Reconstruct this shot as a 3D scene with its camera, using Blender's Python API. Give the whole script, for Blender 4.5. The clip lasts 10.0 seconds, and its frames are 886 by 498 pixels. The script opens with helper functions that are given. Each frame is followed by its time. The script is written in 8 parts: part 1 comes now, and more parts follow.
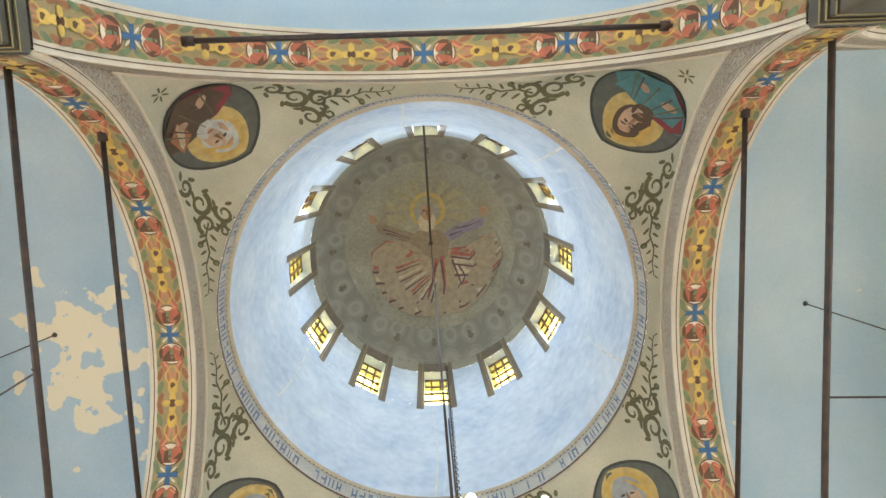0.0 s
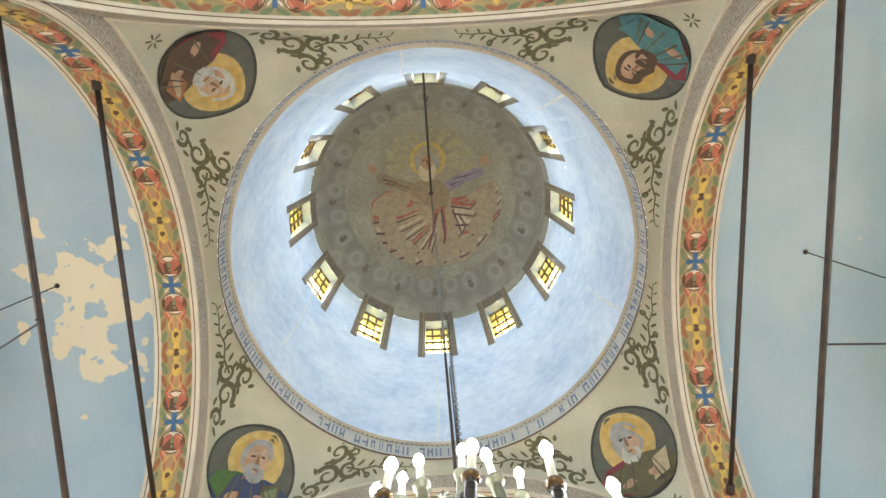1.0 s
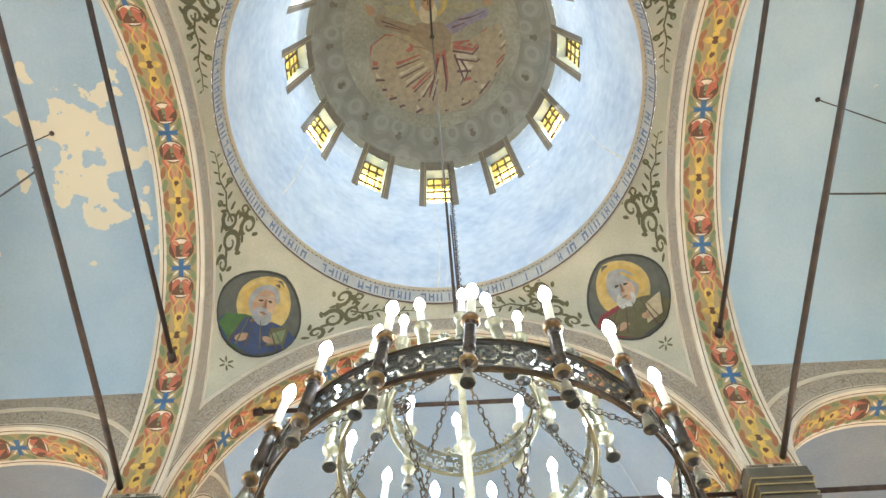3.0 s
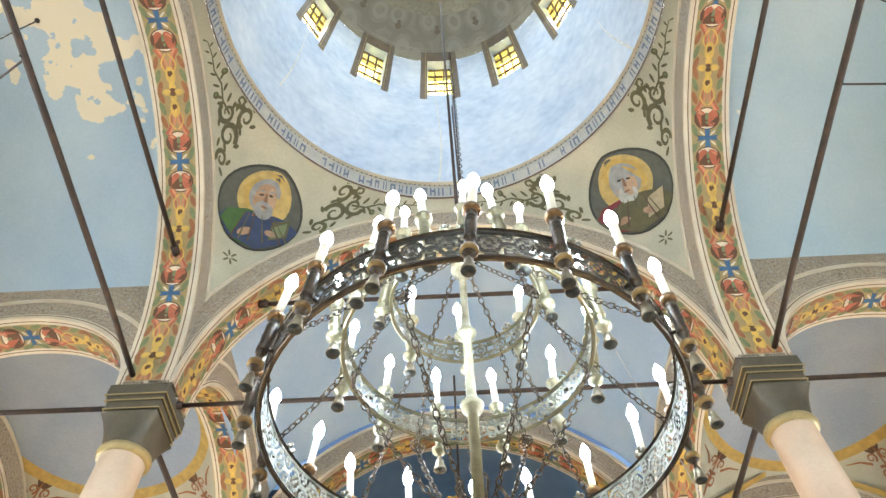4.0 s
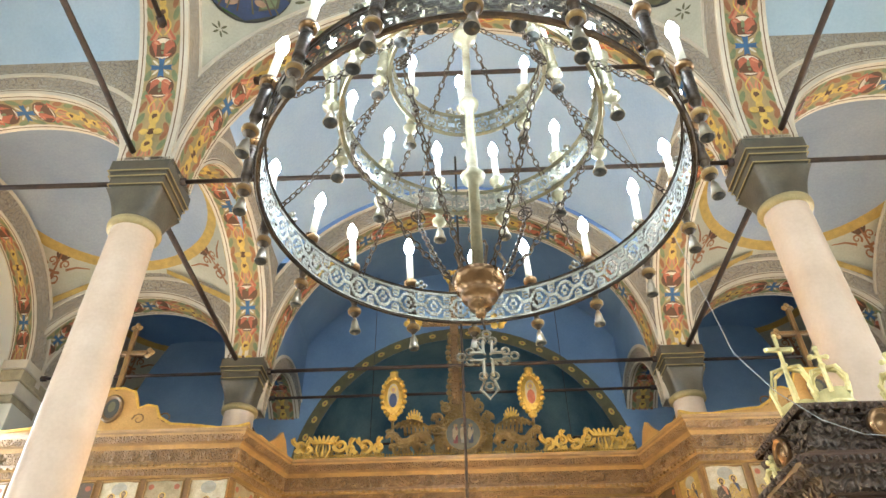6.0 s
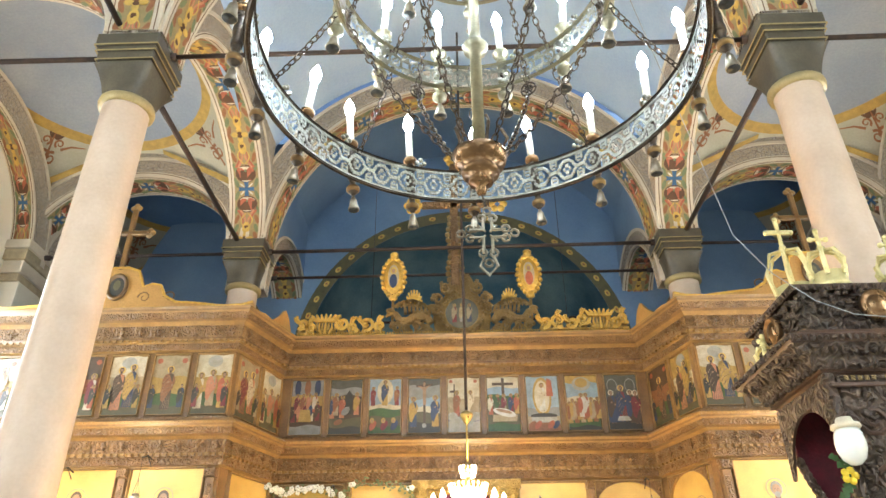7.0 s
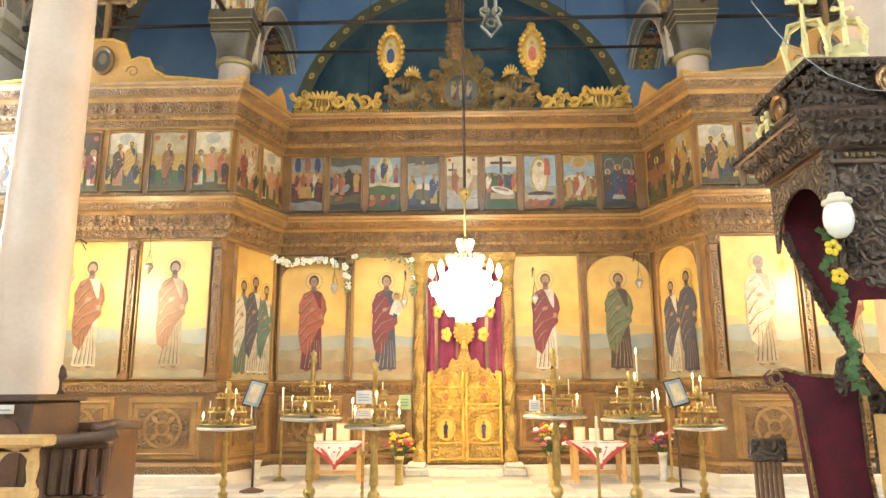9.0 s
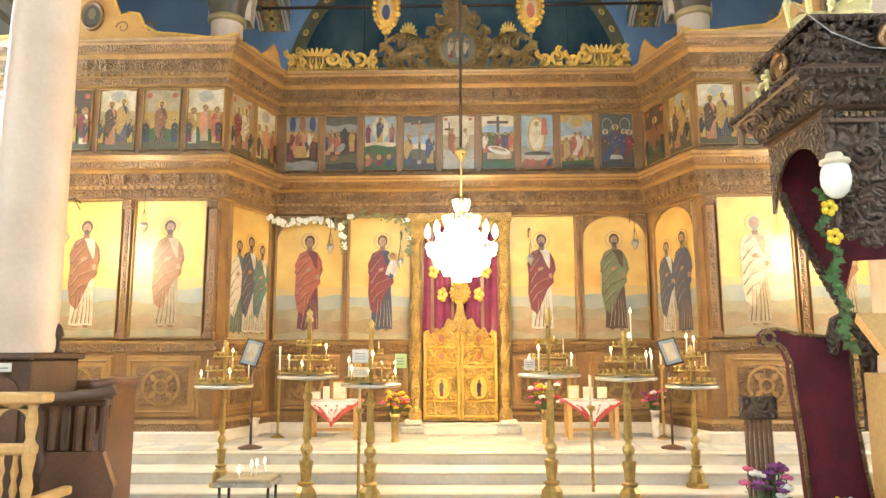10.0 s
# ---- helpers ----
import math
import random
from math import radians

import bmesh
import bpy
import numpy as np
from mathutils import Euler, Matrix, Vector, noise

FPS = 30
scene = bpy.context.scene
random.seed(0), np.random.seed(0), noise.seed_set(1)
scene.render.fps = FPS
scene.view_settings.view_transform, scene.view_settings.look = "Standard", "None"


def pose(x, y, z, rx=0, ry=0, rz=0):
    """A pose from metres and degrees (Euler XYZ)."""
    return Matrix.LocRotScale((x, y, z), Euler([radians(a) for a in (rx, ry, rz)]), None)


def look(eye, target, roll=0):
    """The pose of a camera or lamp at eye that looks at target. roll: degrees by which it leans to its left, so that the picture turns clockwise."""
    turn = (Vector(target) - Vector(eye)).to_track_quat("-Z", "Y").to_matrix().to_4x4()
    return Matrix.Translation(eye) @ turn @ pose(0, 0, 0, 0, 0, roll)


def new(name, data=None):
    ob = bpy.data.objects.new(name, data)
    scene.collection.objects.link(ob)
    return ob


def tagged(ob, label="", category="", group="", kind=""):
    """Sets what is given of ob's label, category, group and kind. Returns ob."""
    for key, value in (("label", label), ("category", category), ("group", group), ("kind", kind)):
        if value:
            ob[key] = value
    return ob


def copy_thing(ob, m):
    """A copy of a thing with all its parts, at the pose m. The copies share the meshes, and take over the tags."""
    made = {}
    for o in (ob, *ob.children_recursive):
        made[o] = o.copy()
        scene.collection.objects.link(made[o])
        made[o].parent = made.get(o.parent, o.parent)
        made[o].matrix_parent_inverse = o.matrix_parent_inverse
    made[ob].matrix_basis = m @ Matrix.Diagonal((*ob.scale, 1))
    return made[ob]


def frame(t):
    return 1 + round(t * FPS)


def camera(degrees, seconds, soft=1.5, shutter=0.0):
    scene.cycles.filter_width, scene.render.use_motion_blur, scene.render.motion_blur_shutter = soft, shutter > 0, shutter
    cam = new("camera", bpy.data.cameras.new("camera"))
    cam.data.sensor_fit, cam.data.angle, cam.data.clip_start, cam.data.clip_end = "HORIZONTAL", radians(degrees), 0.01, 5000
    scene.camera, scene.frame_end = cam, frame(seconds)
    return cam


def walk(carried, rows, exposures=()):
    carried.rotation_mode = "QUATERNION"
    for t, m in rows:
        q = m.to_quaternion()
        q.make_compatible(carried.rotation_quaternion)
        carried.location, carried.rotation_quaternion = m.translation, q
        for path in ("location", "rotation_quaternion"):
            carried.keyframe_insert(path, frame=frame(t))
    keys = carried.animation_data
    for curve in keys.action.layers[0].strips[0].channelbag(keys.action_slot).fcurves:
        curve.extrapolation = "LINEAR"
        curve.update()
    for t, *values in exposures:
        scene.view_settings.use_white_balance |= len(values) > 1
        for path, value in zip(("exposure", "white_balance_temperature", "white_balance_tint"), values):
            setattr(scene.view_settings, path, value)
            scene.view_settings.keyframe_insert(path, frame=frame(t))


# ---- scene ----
# ---- camera ----
YC = 1.93            # middle of the domed bay
FLOOR = 0.07
cam = camera(65.3, 10.0)
PATH = [
    (0.0, -0.028, -0.204, 1.452, 2.10, 82.00, 1.46),
    (0.5, -0.028, -0.198, 1.457, 2.14, 80.39, 1.44),
    (1.0, -0.028, -0.193, 1.469, 2.31, 77.89, 1.46),
    (1.5, -0.031, -0.183, 1.481, 2.29, 74.97, 1.45),
    (2.0, -0.029, -0.175, 1.495, 2.25, 72.05, 1.39),
    (2.5, -0.026, -0.173, 1.506, 2.23, 69.22, 1.35),
    (4.0, -0.024, -0.127, 1.534, 2.26, 56.92, 1.20),
    (4.5, -0.023, -0.108, 1.538, 2.23, 52.80, 1.11),
    (5.0, -0.023, -0.080, 1.548, 2.16, 47.70, 1.02),
    (6.5, -0.025, -0.008, 1.556, 1.88, 34.76, 0.65),
    (7.0, -0.025, 0.023, 1.561, 1.79, 29.60, 0.50),
    (7.5, -0.026, 0.039, 1.558, 1.76, 24.64, 0.43),
    (8.0, -0.025, 0.056, 1.554, 1.66, 19.53, 0.39),
    (8.5, -0.023, 0.073, 1.546, 1.64, 15.40, 0.27),
    (9.0, -0.023, 0.086, 1.537, 1.61, 11.66, 0.22),
    (9.5, -0.020, 0.098, 1.532, 1.57, 9.19, 0.19),
    (10.0, -0.017, 0.101, 1.530, 1.31, 8.43, 0.15),
]
walk(cam, [(t, pose(x, y, z, 90 + p, r, w)) for t, x, y, z, w, p, r in PATH], [(0.0, 0.26), (1.0, 0.36), (2.5, 0.50), (4.0, 0.50), (5.0, 0.58), (7.0, 0.60), (10.0, 0.64)])

# ---- light ----
world = bpy.data.worlds.new("world")
scene.world = world
world.use_nodes = True
_sky = world.node_tree.nodes.new("ShaderNodeTexSky")
_sky.sky_type, _sky.sun_disc, _sky.sun_elevation, _sky.sun_rotation = "NISHITA", False, radians(42), radians(150)
world.node_tree.links.new(_sky.outputs[0], world.node_tree.nodes["Background"].inputs[0])
world.node_tree.nodes["Background"].inputs[1].default_value = 0.12


def lamp(name, kind, m, power, colour, size=0.2, size_y=None):
    d = bpy.data.lights.new(name, kind)
    d.energy, d.color = power, colour
    if kind == "AREA":
        d.size = size
        if size_y:
            d.shape, d.size_y = "RECTANGLE", size_y
    else:
        d.shadow_soft_size = size
    ob = new(name, d)
    ob.matrix_world = m
    return ob


DAY = (0.70, 0.855, 1.0)
WARM = (1.0, 0.645, 0.265)
for sx in (-1, 1):       # tall windows of the aisle walls
    for wy in (1.9, 7.3, -3.5):
        lamp("window_light", "AREA", look((sx * 6.75, wy, 4.6), (0, wy, 4.9)), 80 if sx < 0 else 68, DAY, 1.3, 3.0)
# added fill light from the west end, where the wall has no window
lamp("window_light", "AREA", look((0, -6.75, 6.5), (0, 4, 6.6)), 270, DAY, 3.6, 4.5)
for k in range(6):       # daylight entering by the drum windows
    a = radians(60 * k + 30)
    lamp("drum_window_light", "AREA", look((2.42 * math.cos(a), YC + 2.42 * math.sin(a), 14.9), (-1.2 * math.cos(a), YC - 1.2 * math.sin(a), 12.3)), (22, 8, 24, 48, 62, 30)[k], (0.66, 0.82, 1.0), 0.5, 1.3)
for k in range(4):       # candle bulbs of the great chandelier
    a = radians(90 * k + 45)
    lamp("chandelier_light", "POINT", pose(0.05 + 0.62 * math.cos(a), 1.95 + 0.62 * math.sin(a), 4.02), 27, (0.64, 0.83, 1.0), 0.12)
lamp("crystal_light", "POINT", pose(0.02, 7.75, 2.62), 285, WARM, 0.22)
for sx in (-1, 1):       # crystal lamps hanging in the aisles
    lamp("side_lamp_light", "POINT", pose(sx * 4.55, 6.95, 2.6), 118, WARM, 0.2)


# ---- materials ----
MATS = {}


def mat(name, c1, c2=None, scale=6.0, rough=0.6, metal=0.0, bump=0.0, fine=60.0, fine_amt=0.25, coat=0.0, emit=0.0, lo=0.35, hi=0.7, bscale=None, uv=False):
    """A painted or natural surface with mottling at two scales and a fine relief."""
    m = bpy.data.materials.new(name)
    m.use_nodes = True
    n, l = m.node_tree.nodes, m.node_tree.links
    b = n["Principled BSDF"]
    c2 = c2 or tuple(x * 0.78 for x in c1)
    tc = n.new("ShaderNodeTexCoord")
    co = tc.outputs["UV" if uv else "Object"]

    def noise_tex(s, d=4.0):
        t = n.new("ShaderNodeTexNoise")
        t.inputs["Scale"].default_value, t.inputs["Detail"].default_value = s, d
        l.new(co, t.inputs["Vector"])
        return t
    big, small = noise_tex(scale, 6), noise_tex(fine, 3)
    r = n.new("ShaderNodeValToRGB")
    r.color_ramp.elements[0].position, r.color_ramp.elements[1].position = lo, hi
    r.color_ramp.elements[0].color, r.color_ramp.elements[1].color = (*c1, 1), (*c2, 1)
    l.new(big.outputs["Fac"], r.inputs[0])
    mx = n.new("ShaderNodeMix")
    mx.data_type, mx.blend_type = "RGBA", "OVERLAY"
    mx.inputs[0].default_value = fine_amt
    l.new(r.outputs[0], mx.inputs[6])
    l.new(small.outputs["Fac"], mx.inputs[7])
    l.new(mx.outputs[2], b.inputs["Base Color"])
    rr = n.new("ShaderNodeMapRange")
    rr.inputs[3].default_value, rr.inputs[4].default_value = max(0.03, rough - 0.1), min(1, rough + 0.12)
    l.new(big.outputs["Fac"], rr.inputs[0])
    l.new(rr.outputs[0], b.inputs["Roughness"])
    b.inputs["Metallic"].default_value, b.inputs["Coat Weight"].default_value = metal, coat
    b.inputs["Coat Roughness"].default_value = 0.22
    if bump:
        bp = n.new("ShaderNodeBump")
        bp.inputs["Strength"].default_value, bp.inputs["Distance"].default_value = min(1, bump), 0.02
        src = noise_tex(bscale, 5).outputs["Fac"] if bscale else small.outputs["Fac"]
        l.new(src, bp.inputs["Height"])
        l.new(bp.outputs[0], b.inputs["Normal"])
    if emit:
        b.inputs["Emission Color"].default_value, b.inputs["Emission Strength"].default_value = (*c1, 1), emit
    MATS[name] = m
    return m


def carved(name, c1, c2, scale=14.0, rough=0.4, metal=0.0, depth=0.03, coat=0.2):
    """Carved relief: scrolling cells whose hollows are darker with old varnish."""
    m = mat(name, c1, c2, 5.0, rough, metal, 0, 80, 0.3, coat)
    n, l = m.node_tree.nodes, m.node_tree.links
    b = n["Principled BSDF"]
    tc = n.new("ShaderNodeTexCoord")
    nz = n.new("ShaderNodeTexNoise")
    nz.inputs["Scale"].default_value = scale * 0.5
    l.new(tc.outputs["Object"], nz.inputs["Vector"])
    mx = n.new("ShaderNodeMix")
    mx.data_type = "RGBA"
    mx.inputs[0].default_value = 0.12
    l.new(tc.outputs["Object"], mx.inputs[6])
    l.new(nz.outputs["Color"], mx.inputs[7])
    v = n.new("ShaderNodeTexVoronoi")
    v.feature = "SMOOTH_F1"
    v.inputs["Scale"].default_value, v.inputs["Smoothness"].default_value = scale, 0.35
    l.new(mx.outputs[2], v.inputs["Vector"])
    w = n.new("ShaderNodeMath")
    w.operation = "SINE"
    k = n.new("ShaderNodeMath")
    k.operation = "MULTIPLY"
    k.inputs[1].default_value = 16.0
    l.new(v.outputs["Distance"], k.inputs[0])
    l.new(k.outputs[0], w.inputs[0])
    bp = n.new("ShaderNodeBump")
    bp.inputs["Strength"].default_value, bp.inputs["Distance"].default_value = 0.9, depth
    l.new(w.outputs[0], bp.inputs["Height"])
    l.new(bp.outputs[0], b.inputs["Normal"])
    return m


def scroll_paint(name, ground, line, line2, scale=9.0):
    """Painted interlace on plaster: dark scrolling lines on a pale ground, laid out in metres along the band."""
    m = mat(name, ground, tuple(x * 0.85 for x in ground), 3.0, 0.8, 0, 0.15, 70, 0.2)
    n, l = m.node_tree.nodes, m.node_tree.links
    b = n["Principled BSDF"]
    base = b.inputs["Base Color"].links[0].from_socket
    tc = n.new("ShaderNodeTexCoord")
    nz = n.new("ShaderNodeTexNoise")
    nz.inputs["Scale"].default_value, nz.inputs["Detail"].default_value = scale * 0.6, 1.0
    l.new(tc.outputs["UV"], nz.inputs["Vector"])
    mx = n.new("ShaderNodeMix")
    mx.data_type = "RGBA"
    mx.inputs[0].default_value = 0.10
    l.new(tc.outputs["UV"], mx.inputs[6])
    l.new(nz.outputs["Color"], mx.inputs[7])
    v = n.new("ShaderNodeTexVoronoi")
    v.voronoi_dimensions = "2D"
    v.inputs["Scale"].default_value, v.inputs["Randomness"].default_value = scale, 0.55
    l.new(mx.outputs[2], v.inputs["Vector"])
    out = base
    for lo, hi, col in ((0.16, 0.30, line2), (0.42, 0.58, line)):
        a = n.new("ShaderNodeMath")
        a.operation = "COMPARE"
        a.inputs[1].default_value, a.inputs[2].default_value = (lo + hi) / 2, (hi - lo) / 2
        l.new(v.outputs["Distance"], a.inputs[0])
        f = n.new("ShaderNodeMath")
        f.operation = "MULTIPLY"
        f.inputs[1].default_value = 0.8
        l.new(a.outputs[0], f.inputs[0])
        c = n.new("ShaderNodeMix")
        c.data_type = "RGBA"
        c.inputs[7].default_value = (*col, 1)
        l.new(f.outputs[0], c.inputs[0])
        l.new(out, c.inputs[6])
        out = c.outputs[2]
    l.new(out, b.inputs["Base Color"])
    return m


def peeling(name, paint, paint2, bare, at, reach, rough=0.85):
    """Distemper that has come away in flakes round one damp place of the vault."""
    m = mat(name, paint, paint2, 0.9, rough, 0, 0.12, 30, 0.12)
    n, l = m.node_tree.nodes, m.node_tree.links
    b = n["Principled BSDF"]
    base = b.inputs["Base Color"].links[0].from_socket
    tc = n.new("ShaderNodeTexCoord")
    d = n.new("ShaderNodeVectorMath")
    d.operation = "DISTANCE"
    d.inputs[1].default_value = at
    l.new(tc.outputs["Object"], d.inputs[0])
    mr = n.new("ShaderNodeMapRange")
    mr.inputs[1].default_value, mr.inputs[2].default_value = 0.0, reach
    mr.inputs[3].default_value, mr.inputs[4].default_value = 0.17, -0.16
    l.new(d.outputs["Value"], mr.inputs[0])
    nz = n.new("ShaderNodeTexNoise")
    nz.inputs["Scale"].default_value, nz.inputs["Detail"].default_value = 2.4, 8.0
    l.new(tc.outputs["Object"], nz.inputs["Vector"])
    ad = n.new("ShaderNodeMath")
    l.new(nz.outputs["Fac"], ad.inputs[0])
    l.new(mr.outputs[0], ad.inputs[1])
    gt = n.new("ShaderNodeMath")
    gt.operation = "GREATER_THAN"
    gt.inputs[1].default_value = 0.575
    l.new(ad.outputs[0], gt.inputs[0])
    c = n.new("ShaderNodeMix")
    c.data_type = "RGBA"
    c.inputs[7].default_value = (*bare, 1)
    l.new(gt.outputs[0], c.inputs[0])
    l.new(base, c.inputs[6])
    l.new(c.outputs[2], b.inputs["Base Color"])
    return m


mat("blue_plaster", (0.40, 0.50, 0.57), (0.47, 0.55, 0.60), 0.8, 0.85, 0, 0.1, 40, 0.1)
peeling("blue_peeling", (0.36, 0.46, 0.55), (0.44, 0.53, 0.60), (0.75, 0.66, 0.50), (-4.5, 2.3, 10.2), 2.3)
peeling("blue_faded", (0.41, 0.52, 0.585), (0.49, 0.575, 0.62), (0.72, 0.68, 0.58), (6.3, 1.6, 9.0), 0.9)
mat("drum_blue", (0.43, 0.51, 0.62), (0.60, 0.65, 0.71), 1.1, 0.8, 0, 0.2, 7, 0.32, lo=0.32, hi=0.68)
mat("deep_blue", (0.085, 0.165, 0.32), (0.15, 0.26, 0.42), 1.2, 0.8, 0, 0.1, 30, 0.15)
mat("nave_blue", (0.13, 0.22, 0.36), (0.20, 0.305, 0.44), 0.9, 0.8, 0, 0.1, 30, 0.12)
mat("grey_blue", (0.27, 0.31, 0.37), (0.36, 0.38, 0.41), 1.1, 0.85, 0, 0.1, 30, 0.15)
mat("apse_teal", (0.055, 0.125, 0.17), (0.17, 0.26, 0.27), 1.4, 0.75, 0, 0.1, 30, 0.2)
mat("cream", (0.56, 0.47, 0.35), (0.66, 0.58, 0.45), 3.0, 0.75, 0, 0.12, 50, 0.18)
mat("cream_wall", (0.72, 0.66, 0.53), (0.78, 0.72, 0.60), 1.2, 0.8, 0, 0.12, 40, 0.12)
mat("ring_ground", (0.40, 0.38, 0.34), (0.50, 0.46, 0.39), 4.0, 0.8, 0, 0.12, 40, 0.3)
mat("pendentive", (0.42, 0.39, 0.29), (0.52, 0.48, 0.36), 1.6, 0.8, 0, 0.12, 40, 0.15)
scroll_paint("scroll", (0.43, 0.38, 0.31), (0.20, 0.14, 0.10), (0.31, 0.22, 0.12), 15.0)
scroll_paint("cap_cloud", (0.26, 0.24, 0.195), (0.215, 0.195, 0.155), (0.30, 0.28, 0.23), 2.2)
mat("cap_paint", (0.25, 0.225, 0.17), (0.34, 0.31, 0.24), 1.3, 0.8, 0, 0.15, 14, 0.35)
mat("band_ground", (0.30, 0.235, 0.105), (0.38, 0.255, 0.125), 7.0, 0.8, 0, 0.1, 60, 0.2)
for nm, c in {"p_red": (0.47, 0.125, 0.06), "p_salmon": (0.62, 0.25, 0.13), "p_blue": (0.05, 0.13, 0.25), "p_yellow": (0.66, 0.42, 0.09),
              "p_brown": (0.13, 0.055, 0.02), "p_green": (0.19, 0.22, 0.10), "p_cream": (0.72, 0.62, 0.45), "p_dark": (0.045, 0.04, 0.03),
              "p_olive": (0.12, 0.105, 0.045), "p_halo": (0.60, 0.40, 0.08), "p_skin": (0.42, 0.25, 0.15), "p_wine": (0.22, 0.03, 0.035),
              "p_navy": (0.04, 0.06, 0.13), "p_white": (0.72, 0.69, 0.62), "p_grey": (0.30, 0.30, 0.29), "p_teal": (0.07, 0.19, 0.19),
              "p_sky": (0.33, 0.45, 0.56), "p_leaf": (0.06, 0.13, 0.03), "p_hair": (0.09, 0.05, 0.025), "p_sand": (0.45, 0.36, 0.22),
              "p_letter": (0.14, 0.17, 0.24), "p_rust": (0.33, 0.13, 0.05), "p_lilac": (0.27, 0.23, 0.30),
              "p_capred": (0.38, 0.12, 0.09), "p_capbrown": (0.17, 0.13, 0.09), "p_capbody": (0.37, 0.285, 0.19), "p_capray": (0.36, 0.31, 0.20), "p_caplight": (0.52, 0.43, 0.31), "p_capgold": (0.52, 0.36, 0.12), "p_capline": (0.14, 0.072, 0.068), "p_capsleeve": (0.285, 0.215, 0.145),
              "p_medal": (0.10, 0.10, 0.075), "p_flesh_dark": (0.25, 0.13, 0.07), "p_flesh": (0.50, 0.32, 0.20), "p_fold": (0.10, 0.055, 0.035), "p_ridge": (0.48, 0.35, 0.22), "p_amber": (0.52, 0.33, 0.08), "p_cloud": (0.46, 0.45, 0.40)}.items():
    mat(nm, c, tuple(x * 0.70 + 0.01 for x in c), 9.0, 0.7, 0, 0.08, 110, 0.28)
for nm in [q for q in MATS if q.startswith("p_")]:      # old varnished paint of the icons
    c = MATS[nm].node_tree.nodes["Color Ramp"].color_ramp.elements[0].color[:3]
    c = tuple(x * 0.62 for x in c)
    mat("i_" + nm[2:], c, (c[0] * 0.72 + 0.004, c[1] * 0.70 + 0.003, c[2] * 0.62), 11.0, 0.38, 0, 0.06, 70, 0.35, 0.3)
mat("icon_gold", (0.60, 0.40, 0.11), (0.46, 0.28, 0.07), 2.2, 0.32, 0.25, 0.05, 120, 0.15, 0.6)
mat("gold", (0.76, 0.47, 0.11), (0.56, 0.33, 0.07), 20.0, 0.32, 0.7, 0.3, 90, 0.3)
carved("gold_carved", (0.68, 0.46, 0.145), (0.46, 0.29, 0.08), 18.0, 0.34, 0.5, 0.02)
carved("gold_dull", (0.40, 0.27, 0.105), (0.29, 0.185, 0.07), 22.0, 0.42, 0.45, 0.03)
mat("walnut", (0.135, 0.071, 0.024), (0.21, 0.113, 0.041), 3.5, 0.33, 0, 0.1, 45, 0.35, 0.35)
mat("honey_oak", (0.44, 0.23, 0.065), (0.52, 0.29, 0.09), 4.0, 0.4, 0, 0.08, 45, 0.3, 0.3)
mat("oak_gilt", (0.215, 0.122, 0.040), (0.32, 0.185, 0.062), 4.0, 0.36, 0.05, 0.08, 45, 0.3, 0.4)
carved("walnut_carved", (0.168, 0.090, 0.032), (0.25, 0.138, 0.052), 17.0, 0.42, 0, 0.014)
carved("dark_carved", (0.10, 0.062, 0.039), (0.165, 0.11, 0.073), 13.0, 0.6, 0, 0.06, 0.0)
mat("dark_wood", (0.06, 0.028, 0.014), (0.10, 0.05, 0.025), 5.0, 0.55, 0, 0.12, 40, 0.3, 0.05)
mat("red_wood", (0.075, 0.03, 0.014), (0.125, 0.052, 0.024), 5.0, 0.34, 0, 0.1, 40, 0.3, 0.45)
mat("pine", (0.52, 0.30, 0.10), (0.62, 0.38, 0.15), 4.0, 0.42, 0, 0.06, 35, 0.3, 0.3)
mat("vault_blue", (0.33, 0.45, 0.62), (0.42, 0.53, 0.66), 0.9, 0.8, 0, 0.1, 30, 0.12)
mat("column", (0.50, 0.37, 0.265), (0.60, 0.47, 0.36), 2.2, 0.5, 0, 0.05, 30, 0.1, 0.1)
mat("capital_paint", (0.062, 0.05, 0.032), (0.10, 0.082, 0.052), 4.0, 0.45, 0, 0.12, 40, 0.25, 0.2)
mat("capital_line", (0.38, 0.29, 0.13), None, 8.0, 0.45, 0.2)
mat("iron", (0.035, 0.026, 0.022), (0.075, 0.045, 0.032), 9.0, 0.5, 0.5, 0.15, 60, 0.3)
mat("brass", (0.47, 0.355, 0.14), (0.33, 0.24, 0.085), 14.0, 0.3, 0.9, 0.1, 80, 0.2)
mat("brass_pale", (0.34, 0.31, 0.21), (0.22, 0.195, 0.12), 14.0, 0.32, 0.8, 0.15, 80, 0.2)
mat("pale_gilt", (0.72, 0.62, 0.30), (0.55, 0.46, 0.20), 12.0, 0.35, 0.3, 0.15, 80, 0.2)
mat("copper", (0.25, 0.145, 0.068), (0.14, 0.078, 0.038), 12.0, 0.28, 0.9, 0.1, 70, 0.2)
mat("filigree", (0.34, 0.31, 0.24), (0.20, 0.17, 0.12), 14.0, 0.4, 0.6, 0.2, 70, 0.3)
mat("bronze_dark", (0.045, 0.034, 0.026), (0.10, 0.07, 0.045), 12.0, 0.36, 0.8, 0.2, 70, 0.3)
mat("silver", (0.62, 0.62, 0.58), (0.45, 0.45, 0.42), 12.0, 0.3, 0.9, 0.1, 70, 0.2)
mat("marble", (0.62, 0.58, 0.50), (0.53, 0.485, 0.41), 2.5, 0.42, 0, 0.03, 20, 0.2, 0.05)
